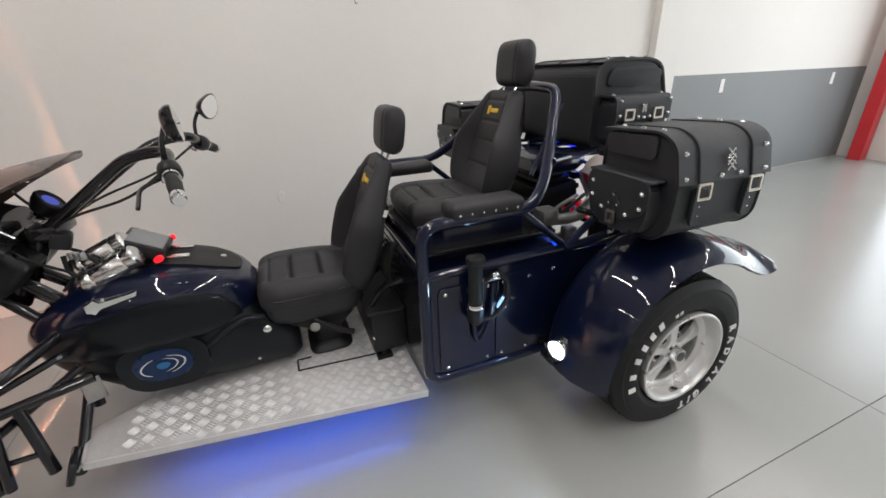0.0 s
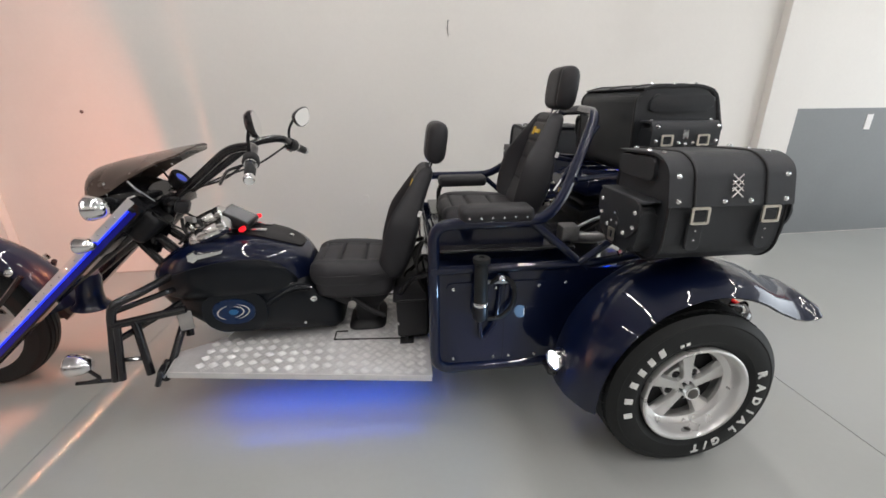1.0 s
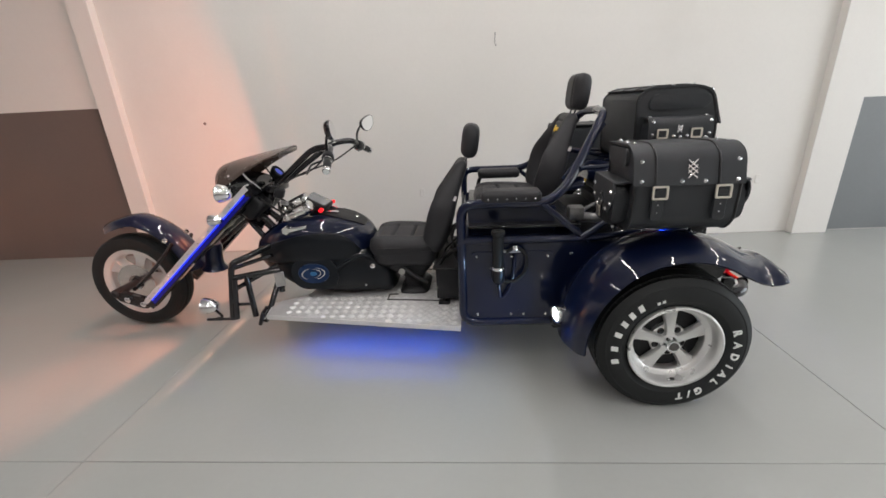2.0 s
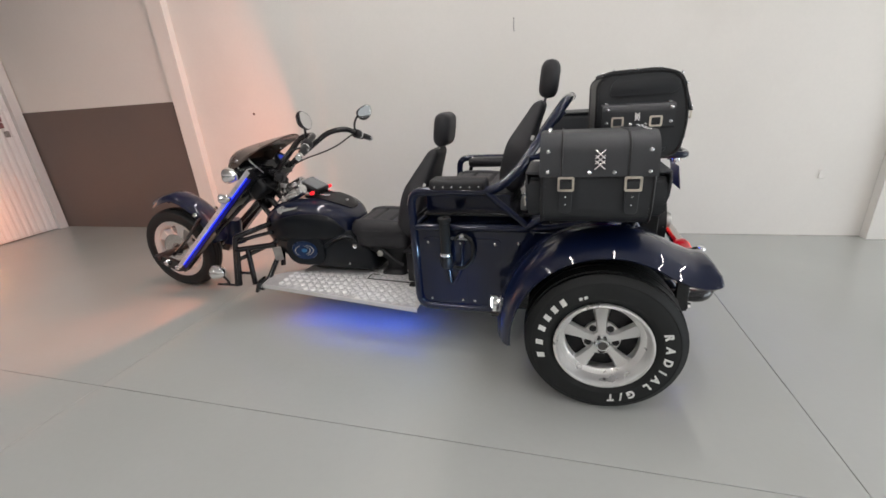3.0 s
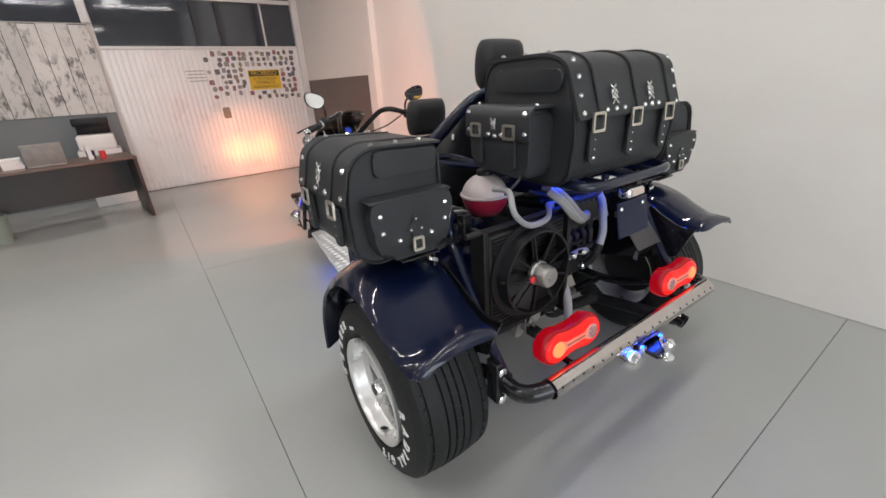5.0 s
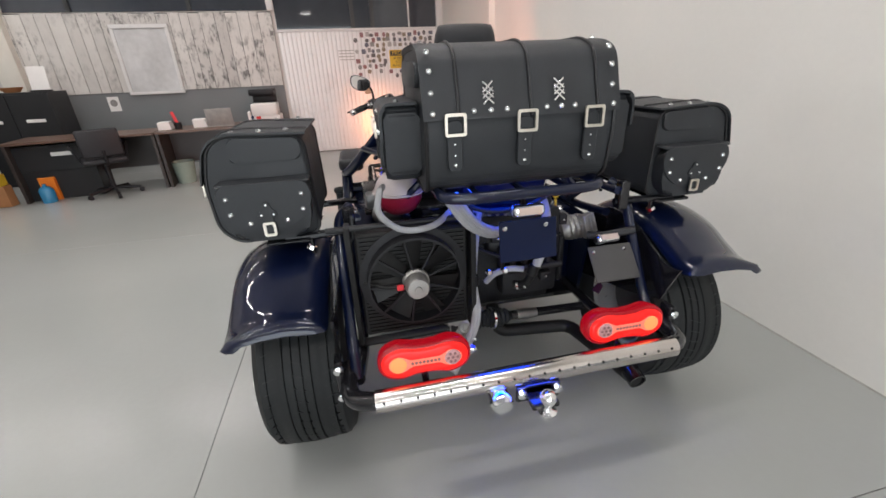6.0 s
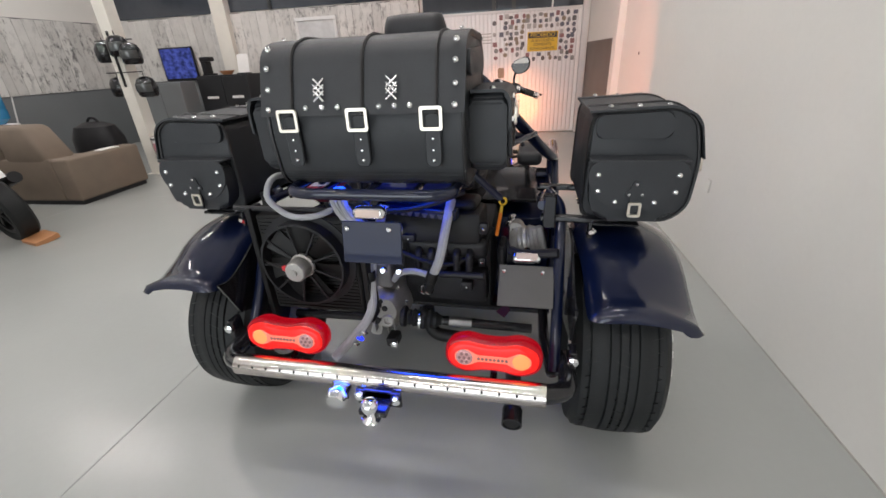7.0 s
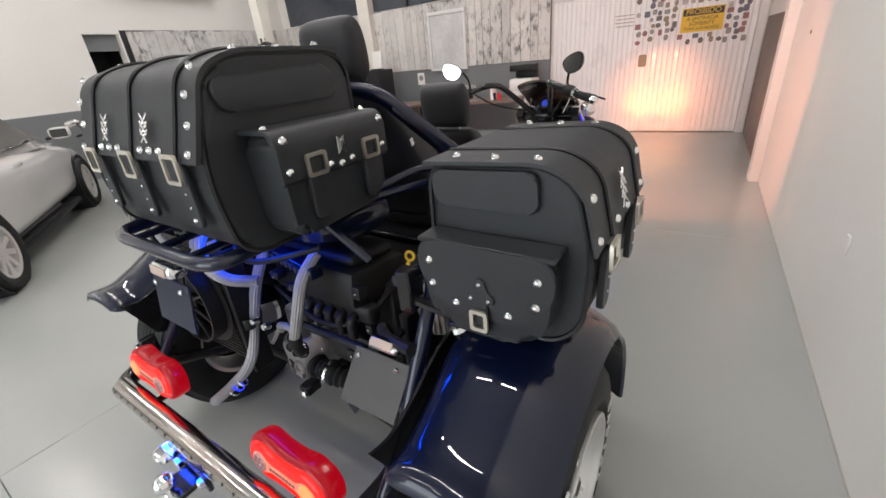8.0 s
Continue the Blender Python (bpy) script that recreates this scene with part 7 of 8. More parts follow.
def trunk_bag():
    root = thing("trunk_bag", (0.16, 0, 1.085), "large studded black leather trunk bag on the luggage rack", "trunk bag", "luggage on the trike")
    prof = rounded_poly([(-0.045, 1.10), (-0.05, 1.425), (0.0, 1.458), (0.235, 1.464), (0.312, 1.438), (0.343, 1.34), (0.360, 1.235), (0.340, 1.095), (0.290, 1.066), (0.02, 1.075)], 0.05, 5)
    part("body", prism(prof, "y", -0.292, 0.292, 0.016, 3), LEATHER, root, sharp=60)
    for s in SIDES:
        part("end_welt", side(tube([(x, -0.290, z) for x, z in prof + prof[:1]], 0.0065, 0, 6), s), WELT, root)
    line = rounded_path([(-0.03, 0, 1.458), (0.02, 0, 1.470), (0.240, 0, 1.474), (0.320, 0, 1.446), (0.353, 0, 1.345), (0.376, 0, 1.280)], 0.06, 6)
    mid = Vector((0.12, 0, 1.25))
    secs = []
    for y in (-0.298, -0.292, 0.292, 0.298):
        secs.append([(p.x, y, p.z) for p in line] + [(p.x + (mid - p).normalized().x * 0.009, y, p.z + (mid - p).normalized().z * 0.009) for p in line[::-1]])
    flap = part("flap", rings(secs), LEATHER, root, "stitched leather lid flap", 40)
    for y in (-0.198, 0.014, 0.222):
        part("welt", tube([(p.x + 0.002, y, p.z + 0.002) for p in line], 0.005, 0, 6), WELT, flap)
    rear = [(0.371, 1.298), (0.354, 1.348), (0.341, 1.401), (0.316, 1.447)]
    for s in SIDES:
        for x, z in rear:
            place("stud", STUD, flap, facing((x, s * 0.272, z), (1, 0, 0.33)))
        for x in (0.02, 0.125, 0.225):
            place("stud", STUD, flap, facing((x, s * 0.272, 1.473), (0, 0, 1)))
    for y in (-0.155, -0.105, -0.058, 0.062, 0.107, 0.150):
        place("stud", STUD, flap, facing((0.3705, y, 1.300), (1, 0, 0.3)))
    for y in (-0.112, 0.100):
        lace_mark((0.3605, y, 1.343), (1, 0, 0.30), flap, 0.030, 0.80)
    for y in (-0.211, 0.0, 0.209):
        st = part("strap", turned(prism(rounded_poly([(y - 0.022, 1.140), (y + 0.022, 1.140), (y + 0.022, 1.28), (y - 0.022, 1.28)], 0.018, 3), "x", 0.362, 0.373, 0.002, 1), pose(0, 0, 0)), LEATHER, root)
        buckle((0.379, y, 1.268), (1, 0, 0.02), st, 0.031, 0.030)
        for k in range(2):
            place("strap_hole", BOLT, st, facing((0.373, y, 1.215 - 0.030 * k), (1, 0, 0)) @ Matrix.Scale(0.45, 4))
        place("strap_end", STUD, st, facing((0.373, y, 1.158), (1, 0, -0.2)) @ Matrix.Scale(0.7, 4))
    # end pockets
    for s in SIDES:
        part("end_flap", side(prism(rounded_poly([(0.0, 1.36), (0.30, 1.36), (0.315, 1.425), (0.02, 1.435)], 0.03, 4), "y", -0.306, -0.290, 0.005, 2), s), LEATHER, root)
        pk = rounded_poly([(-0.015, 1.115), (0.265, 1.10), (0.272, 1.315), (-0.018, 1.315)], 0.035, 5)
        part("end_pocket", side(prism(pk, "y", -0.402, -0.292, 0.018, 3), s), LEATHER, root, "boxy end pocket with two buckles")
        ln = rounded_path([(0, -0.30, 1.325), (0, -0.395, 1.325), (0, -0.414, 1.30), (0, -0.414, 1.225)], 0.025, 5)
        secs = [[(x, p.y, p.z) for p in ln] + [(x, p.y + 0.008 * (p.y < -0.40), p.z - 0.008) for p in ln[::-1]] for x in (-0.028, -0.022, 0.274, 0.280)]
        pf = part("pocket_flap", side(rings(secs), s), LEATHER, root)
        for x in (-0.008, 0.262):
            for y, z, n in ((0.416, 1.305, (0, s, 0)), (0.415, 1.245, (0, s, 0)), (0.36, 1.326, (0, 0, 1))):
                place("stud", STUD, pf, facing((x, s * y, z), n))
        for x in (0.095, 0.127, 0.159):
            place("stud", STUD, pf, facing((x, s * 0.415, 1.232 + 0.004 * abs(x - 0.127) / 0.03), (0, s, 0)))
        lace_mark((0.122, s * 0.415, 1.270), (0, s, 0), pf, 0.014, 0.6)
        for x in (0.038, 0.200):
            st = part("strap", side(prism(rounded_poly([(x - 0.02, 1.13), (x + 0.02, 1.13), (x + 0.02, 1.26), (x - 0.02, 1.26)], 0.016, 3), "y", -0.416, -0.403, 0.002, 1), s), LEATHER, root)
            buckle((x, s * 0.4185, 1.248), (0, s, 0), st, 0.027, 0.024)
    root.matrix_basis = Matrix.Translation((0.16, 0, 1.085)) @ Matrix.Diagonal((1, 0.965, 1, 1))


trunk_bag()

# ---- office corner ----
def R(x, y, z=0.0, turn=0.0):
    return pose(x, y, z, 0, 0, turn + 2.5)


def desk(x, y, label):
    m = R(x, y, 0, 7.3)
    h = 0.81
    d = thing("desk", m, label, "desk", "office desks")
    part("desktop", turned(box(-0.34, 0.34, -h, h, 0.735, 0.765, 0.003, 1), m), DESKTOP, d)
    for y in (-h + 0.02, h - 0.02):
        part("end_panel", turned(box(-0.31, 0.31, y - 0.018, y + 0.018, 0, 0.735, 0.002, 1), m), DARKWOOD, d)
    part("modesty_panel", turned(box(-0.29, -0.27, -h + 0.04, h - 0.04, 0.25, 0.734, 0.002, 1), m), DARKWOOD, d)
    return d


desk(-5.29, -2.40, "dark wooden office desk with papers on it")
desk(-5.01, -4.01, "dark wooden office desk beside a black cabinet")


def office_things():
    m = R(-5.76, -5.275)
    c = thing("cabinet", m, "black laminate cabinet with white handles behind the desk", "cabinet")
    part("body", turned(box(-0.50, -0.02, -0.525, 0.525, 0.0, 1.32, 0.004, 1), m), BLACKBOARD, c)
    for y in (-0.263, 0.263):
        dr = part("door", turned(box(-0.019, -0.001, y - 0.256, y + 0.256, 0.05, 1.29, 0.003, 1), m), BLACKBOARD, c)
        part("handle", turned(box(0.0, 0.008, y - 0.12, y + 0.12, 0.91, 0.955, 0.003, 1), m), PAPER, dr)
    m = R(-4.95, -4.38, 0, 7.3)
    p = thing("drawer_pedestal", m, "black drawer pedestal under the desk", "drawer unit")
    part("body", turned(box(-0.22, 0.20, -0.42, 0.40, 0.0, 0.70, 0.004, 1), m), BLACKBOARD, p)
    part("drawer", turned(box(0.201, 0.215, -0.40, 0.38, 0.38, 0.68, 0.003, 1), m), BLACKBOARD, p)
    part("label_plate", turned(box(0.216, 0.220, -0.02, 0.20, 0.56, 0.61, 0.002, 1), m), PAPER, p)
    # office chair
    m = R(-4.72, -3.78, 0, 30)
    ch = thing("office_chair", m, "black swivel office chair pushed to the desk", "chair")
    part("seat", turned(box(-0.24, 0.24, -0.24, 0.24, 0.44, 0.52, 0.035, 3), m), LEATHER2, ch)
    part("backrest", turned(box(0.20, 0.27, -0.22, 0.22, 0.54, 0.88, 0.03, 3), m), LEATHER2, ch)
    part("back_stem", turned(tube([(0.10, 0, 0.43), (0.26, 0, 0.44), (0.27, 0, 0.62)], 0.02, 0.05, 8), m), SATIN, ch)
    part("column", turned(tube([(0, 0, 0.08), (0, 0, 0.44)], 0.03, 0, 12), m), SATIN, ch)
    for k in range(5):
        a = 2 * math.pi * k / 5
        leg = part("leg", turned(tube([(0, 0, 0.10), (0.30 * math.cos(a), 0.30 * math.sin(a), 0.07)], 0.02, 0, 8), m), SATIN, ch)
        part("castor", turned(lathe([(0.001, -0.02), (0.03, -0.02), (0.03, 0.02), (0.001, 0.02)], (0.30 * math.cos(a), 0.30 * math.sin(a), 0.03), (-math.sin(a), math.cos(a), 0), 12), m), SATIN, leg)
    for s in SIDES:
        part("arm", turned(tube([(0.0, s * 0.25, 0.47), (0.0, s * 0.29, 0.66), (-0.16, s * 0.29, 0.67)], 0.016, 0.04, 8), m), SATIN, ch)
    # framed board and small wall things
    fr = tagged(part("framed_board", box(XG + 0.019, XG + 0.026, -4.08, -3.32, 1.22, 2.20), BOARDGLASS, None, at=WEST), "white-framed glossy board hung on the weathered boards", "board")
    for a in ((-4.12, -3.28, 2.18, 2.24), (-4.12, -3.28, 1.19, 1.235), (-4.12, -4.07, 1.236, 2.179), (-3.33, -3.28, 1.236, 2.179)):
        part("frame_bar", box(XG + 0.019, XG + 0.045, a[0], a[1], a[2], a[3], 0.004, 1), FRAMEWHITE, fr, at=WEST)
    n = tagged(part("wall_notice", box(XG + 0.001, XG + 0.004, -4.50, -4.33, 0.95, 1.18), PAPER, None, at=WEST), "small printed notice on the grey wainscot", "notice")
    part("print", prism(oval(-4.415, 1.08, 0.055, 0.055, 2, 18), "x", XG + 0.0042, XG + 0.005), STICKERS[0], n, at=WEST)
    tv = tagged(part("television", box(XG + 0.06, XG + 0.10, -7.23, -6.45, 1.24, 1.87, 0.008, 1), SATIN, None, at=WEST), "wall television showing a blue picture", "television")
    part("screen", box(XG + 0.101, XG + 0.103, -7.20, -6.48, 1.28, 1.845), TVBLUE, tv, at=WEST)
    part("wall_arm", box(XG + 0.0, XG + 0.06, -6.92, -6.77, 1.5, 1.65), SATIN, tv, at=WEST)
    m = R(-5.50, -6.26)
    g = thing("grey_cupboard", m, "plain dark grey cupboard below the television", "cupboard")
    part("body", turned(box(-0.20, 0.19, -0.44, 0.44, 0.0, 1.24, 0.004, 1), m), WAINGREY, g)
    for y in (-0.22, 0.22):
        part("door", turned(box(0.191, 0.205, y - 0.215, y + 0.215, 0.04, 1.20, 0.003, 1), m), WAINGREY, g)
    # desk clutter
    for y, w, h, mt, nm, lab in ((-3.10, 0.16, 0.10, PAPER, "paper_stack", "stack of white papers on the desk"), (-2.66, 0.18, 0.11, PAPER, "paper_stack", "stack of white papers on the desk"), (-2.0, 0.05, 0.16, PAPER, "paper_cup", "white paper cup on the desk")):
        mm = R(-5.15 - 0.17 * (y + 3.2), y, 0.765, 7)
        o = thing(nm, mm, lab, nm.replace("_", " "))
        for k in range(3):
            part("sheet_pack", turned(box(-0.12 + 0.01 * k, 0.12, -w / 2, w / 2 - 0.008 * k, h * k / 3, h * (k + 1) / 3, 0.003, 1), mm), mt, o)
    mm = R(-5.10, -2.92, 0.765)
    o = thing("pen_holder", mm, "black pen holder with a red tool in it", "pen holder")
    part("cup", turned(lathe([(0.001, 0), (0.045, 0), (0.05, 0.09), (0.044, 0.09), (0.04, 0.01), (0.001, 0.01)], (0, 0, 0), (0, 0, 1), 16), mm), SATIN, o)
    part("red_tool", turned(box(-0.012, 0.012, -0.02, 0.02, 0.02, 0.24, 0.006, 2), mm @ pose(0, 0.02, 0, 14, 0, 0)), RED, o)
    mm = R(-5.22, -2.38, 0.765, 8)
    o = thing("laptop", mm, "grey laptop open on the desk, seen from behind", "laptop")
    part("base", turned(box(-0.13, 0.10, -0.17, 0.17, 0, 0.018, 0.004, 1), mm), CAST, o)
    part("lid", turned(box(-0.005, 0.005, -0.17, 0.17, 0, 0.235, 0.003, 1), mm @ pose(0.10, 0, 0.018, 0, 14, 0)), CAST, o)
    mm = R(-5.28, -1.98, 0.765)
    o = thing("desk_mug", mm, "dark mug and red cup on the desk", "mug")
    part("mug", turned(lathe([(0.001, 0), (0.04, 0), (0.042, 0.10), (0.037, 0.10), (0.035, 0.01), (0.001, 0.01)], (0, 0, 0), (0, 0, 1), 16), mm), BLUEBADGE, o)
    part("red_cup", turned(lathe([(0.001, 0), (0.03, 0), (0.034, 0.09), (0.03, 0.09), (0.027, 0.01), (0.001, 0.01)], (0.02, 0.11, 0), (0, 0, 1), 16), mm), RED, o)
    # printer on a side stand against the boards
    mm = R(-6.50, -1.98)
    o = thing("printer_stand", mm, "pale printer with papers on a stand by the gate", "printer")
    part("stand", turned(box(-0.22, 0.22, -0.24, 0.24, 0.0, 0.78, 0.004, 1), mm), PAPER, o)
    part("printer_body", turned(box(-0.20, 0.20, -0.21, 0.21, 0.78, 0.98, 0.03, 3), mm), PAPER, o)
    part("printer_lid", turned(box(-0.17, 0.20, -0.20, 0.20, 1.10, 1.20, 0.02, 2), mm), SATIN, o)
    part("printer_neck", turned(box(-0.20, -0.08, -0.19, 0.19, 0.98, 1.12, 0.01, 2), mm), SATIN, o)
    # floor clutter
    mm = R(-5.15, -3.02)
    o = thing("waste_bin", mm, "pale green plastic waste bin beneath the desk", "bin")
    part("pail", turned(lathe([(0.001, 0), (0.12, 0), (0.15, 0.30), (0.155, 0.31), (0.148, 0.31), (0.115, 0.01), (0.001, 0.01)], (0, 0, 0), (0, 0, 1), 24), mm), GREENPLASTIC, o)
    mm = R(-4.60, -4.50)
    o = thing("blue_jug", mm, "blue cleaning jug with an orange label", "jug")
    part("bottle", turned(lathe([(0.001, 0), (0.075, 0), (0.08, 0.02), (0.08, 0.16), (0.05, 0.20), (0.02, 0.215), (0.02, 0.24), (0.001, 0.24)], (0, 0, 0), (0, 0, 1), 20), mm), BLUEPLASTIC, o)
    part("carton", turned(box(-0.20, -0.09, -0.10, 0.08, 0.0, 0.30, 0.003, 1), mm), ORANGE, o)
    mm = R(-4.58, -4.97)
    o = thing("carton_stack", mm, "stack of small brown and white cartons by the desk end", "cartons")
    for k, (z0, z1, mt) in enumerate(((0, 0.26, BROWNPLASTIC), (0.26, 0.40, YELLOW), (0.40, 0.50, PAPER))):
        part("carton", turned(box(-0.07, 0.07, -0.085 + 0.008 * k, 0.085 - 0.02 * k, z0, z1, 0.003, 1), mm), mt, o)
    for dy, dx in ((-0.30, 0.55),):
        mm = R(-3.74, -4.92)
        first = thing("paint_pail", mm, "white paint pail with faded pink print, stacked by the column", "paint pail", "paint pails")
        part("pail", turned(lathe([(0.001, 0), (0.135, 0), (0.15, 0.25), (0.155, 0.255), (0.155, 0.27), (0.001, 0.275)], (0, 0, 0), (0, 0, 1), 28), mm), PAPER, first)
        part("band", turned(lathe([(0.1400, 0.06), (0.1425, 0.06), (0.1505, 0.20), (0.1480, 0.20)], (0, 0, 0), (0, 0, 1), 28, None, True), mm), PAILPRINT, first)
        part("rim_band", turned(lathe([(0.156, 0.245), (0.158, 0.245), (0.158, 0.272), (0.156, 0.272)], (0, 0, 0), (0, 0, 1), 28, None, True), mm), PLATEGREY, first)
        copy_thing(first, R(-3.74, -4.92, 0.277, 40))
    mm = R(-4.60, -5.25)
    o = thing("white_carton", mm, "low printed white carton on the floor", "carton")
    part("carton", turned(box(-0.10, 0.10, -0.14, 0.14, 0, 0.22, 0.003, 1), mm), PAPER, o)
    # things on the cabinet
    mm = R(-6.00, -5.30, 1.321)
    o = thing("straw_basket", mm, "small straw basket on the black cabinet", "basket")
    part("bowl", turned(lathe([(0.001, 0), (0.08, 0), (0.14, 0.07), (0.13, 0.07), (0.07, 0.01), (0.001, 0.01)], (0, 0, 0), (0, 0, 1), 18), mm), BROWNPLASTIC, o)
    mm = R(-5.98, -5.66, 1.321)
    o = thing("coffee_maker", mm, "small dark coffee maker on the black cabinet", "coffee maker")
    part("body", turned(box(-0.08, 0.08, -0.09, 0.02, 0, 0.32, 0.015, 2), mm), SATIN, o)
    part("base", turned(box(-0.08, 0.10, -0.09, 0.10, 0, 0.03, 0.005, 1), mm), SATIN, o)
    part("head", turned(box(-0.08, 0.10, -0.09, 0.10, 0.24, 0.32, 0.015, 2), mm), SATIN, o)
    mm = R(-5.98, -4.90, 1.321)
    o = thing("clipboard", mm, "white sheet in a small holder on the black cabinet", "clipboard")
    part("sheet", turned(box(-0.006, 0.006, -0.13, 0.10, 0.02, 0.34, 0.002, 1), mm @ pose(0, 0, 0, 0, -10, 0)), PAPER, o)
    part("foot", turned(box(-0.06, 0.06, -0.13, 0.10, 0, 0.02, 0.003, 1), mm), SATIN, o)


office_things()


def sofa_corner():
    m = R(-2.24, -4.80)
    o = thing("sofa", m, "brown suede two-seat sofa seen from its back", "sofa")
    part("plinth", turned(box(-0.96, -0.03, -1.68, -0.03, 0, 0.05), m), BLACKBOARD, o)
    part("arm", turned(box(-1.0, 0.0, -0.24, 0.0, 0.05, 0.55, 0.03, 3), m), SUEDE, o)
    part("arm", turned(box(-1.0, 0.0, -1.72, -1.48, 0.05, 0.55, 0.03, 3), m), SUEDE, o)
    part("back_panel", turned(box(-0.24, -0.002, -1.481, -0.239, 0.05, 0.56, 0.025, 3), m), SUEDE, o)
    for y0, y1 in ((-0.86, -0.245), (-1.475, -0.862)):
        part("seat_cushion", turned(box(-0.99, -0.25, y0, y1, 0.05, 0.44, 0.04, 3), m), SUEDE, o)
    for y0, y1, e0, e1 in ((-0.25, -0.870, 1, 0), (-0.874, -1.50, 0, 1)):
        secs = []
        for z, inset, d0, d1 in ((0.50, 0.0, -0.34, -0.01), (0.57, 0.0, -0.36, 0.010), (0.72, 0.08, -0.35, 0.005), (0.88, 0.16, -0.33, -0.02), (0.915, 0.18, -0.31, -0.04), (0.925, 0.20, -0.28, -0.07)):
            a, b = y0 - inset * e0 - 0.02 * (z > 0.9), y1 + inset * e1 + 0.02 * (z > 0.9)
            cy, cx, hy, hx = (a + b) / 2, (d0 + d1) / 2, abs(a - b) / 2, (d1 - d0) / 2
            secs.append([(cx + u, v, z) for u, v in oval(0, cy, hx, hy, 7, 28)])
        part("back_cushion", turned(rings(secs), m), SUEDE, o, "", 50)
    mm = R(-2.85, -4.92, 0.551)
    p = thing("folded_paper", mm, "folded white paper lying on the sofa arm", "paper")
    part("sheet", turned(box(-0.15, 0.12, -0.05, 0.05, 0, 0.012, 0.003, 1), mm), PAPER, p)
    mm = R(-3.55, -7.6)
    w = thing("water_bottle", mm, "blue water bottle upside down on a low white stand", "water bottle")
    part("bottle", turned(lathe([(0.001, 0.80), (0.05, 0.80), (0.13, 0.88), (0.135, 1.0), (0.128, 1.02), (0.135, 1.04), (0.135, 1.22), (0.12, 1.25), (0.001, 1.255)], (0, 0, 0), (0, 0, 1), 24), mm), BLUEPLASTIC, w)
    part("stand", turned(box(-0.15, 0.15, -0.15, 0.15, 0, 0.80, 0.01, 2), mm), PAPER, w)
    mm = R(-3.75, -6.1)
    b = thing("black_bag", mm, "heap of black bags behind the sofa", "bag")
    part("sack", turned(rings([[(x, y, z) for x, y in oval(0, 0, w_, d, 2.3, 18)] for w_, d, z in ((0.22, 0.34, 0.0), (0.26, 0.40, 0.25), (0.25, 0.38, 0.55), (0.20, 0.30, 0.72), (0.08, 0.16, 0.78))]), mm), SATIN, b)
    part("handle", turned(tube([(0, -0.12, 0.72), (0, -0.06, 0.84), (0, 0.06, 0.84), (0, 0.12, 0.72)], 0.018, 0.05, 8), mm), SATIN, b)
    mm = R(-4.1, -8.2)
    u = thing("wall_bracket", mm, "thin white rods and bracket leaning at the far wall", "rods")
    part("rod", turned(tube([(0.0, -0.05, 0.3), (-0.35, -0.07, 1.95)], 0.012, 0, 6), mm), FRAMEWHITE, u)
    part("box_bracket", turned(box(0.10, 0.20, -0.08, 0.0, 1.05, 1.25, 0.008, 1), mm), PAPER, u)


sofa_corner()


def helmets():
    m0 = R(-3.79, -5.20)
    o = thing("helmet_rack", m0, "black rack hung on the column for helmets", "rack")
    part("rail", turned(box(0.0915, 0.105, -0.02, 0.02, 1.25, 1.95, 0.004, 1), m0), SATIN, o)
    for z in (1.43, 1.83):
        part("arm", turned(box(0.085, 0.105, -0.24, 0.34, z, z + 0.014, 0.003, 1), m0), SATIN, o)
    first = None
    for dx, dy, z, t in ((0.12, 0.30, 1.66, 20), (-0.02, -0.26, 1.70, 200), (0.12, 0.13, 1.76, 60), (0.10, 0.36, 1.24, 10), (-0.02, -0.22, 1.25, 230)):
        m = R(-3.79 + dx, -5.20 + dy, z, t)
        if first is None:
            first = thing("helmet", m, "glossy black motorcycle helmet hung on the column", "helmet", "helmets on the column")
            shell = [[(r * math.cos(a) * 1.12, r * math.sin(a), z_) for a in np.linspace(0, 2 * math.pi, 24, endpoint=False)] for r, z_ in ((0.095, -0.13), (0.118, -0.10), (0.128, -0.02), (0.122, 0.05), (0.095, 0.105), (0.05, 0.132), (0.01, 0.138))]
            part("shell", turned(rings(shell), m), BLACK, first, "", 60)
            vis = [[(r * math.cos(a) * 1.13, r * math.sin(a), z_) for a in np.linspace(-1.1, 1.1, 12)] + [((r - 0.004) * math.cos(a) * 1.13, (r - 0.004) * math.sin(a), z_) for a in np.linspace(1.1, -1.1, 12)] for r, z_ in ((0.126, -0.06), (0.133, -0.02), (0.127, 0.045))]
            part("visor", turned(rings(vis), m), CARGLASS, first, "", 60)
            part("hook", turned(tube([(0, 0, 0.13), (0, 0, 0.19)], 0.006, 0, 6), m), SATIN, first)
        else:
            copy_thing(first, m)


helmets()


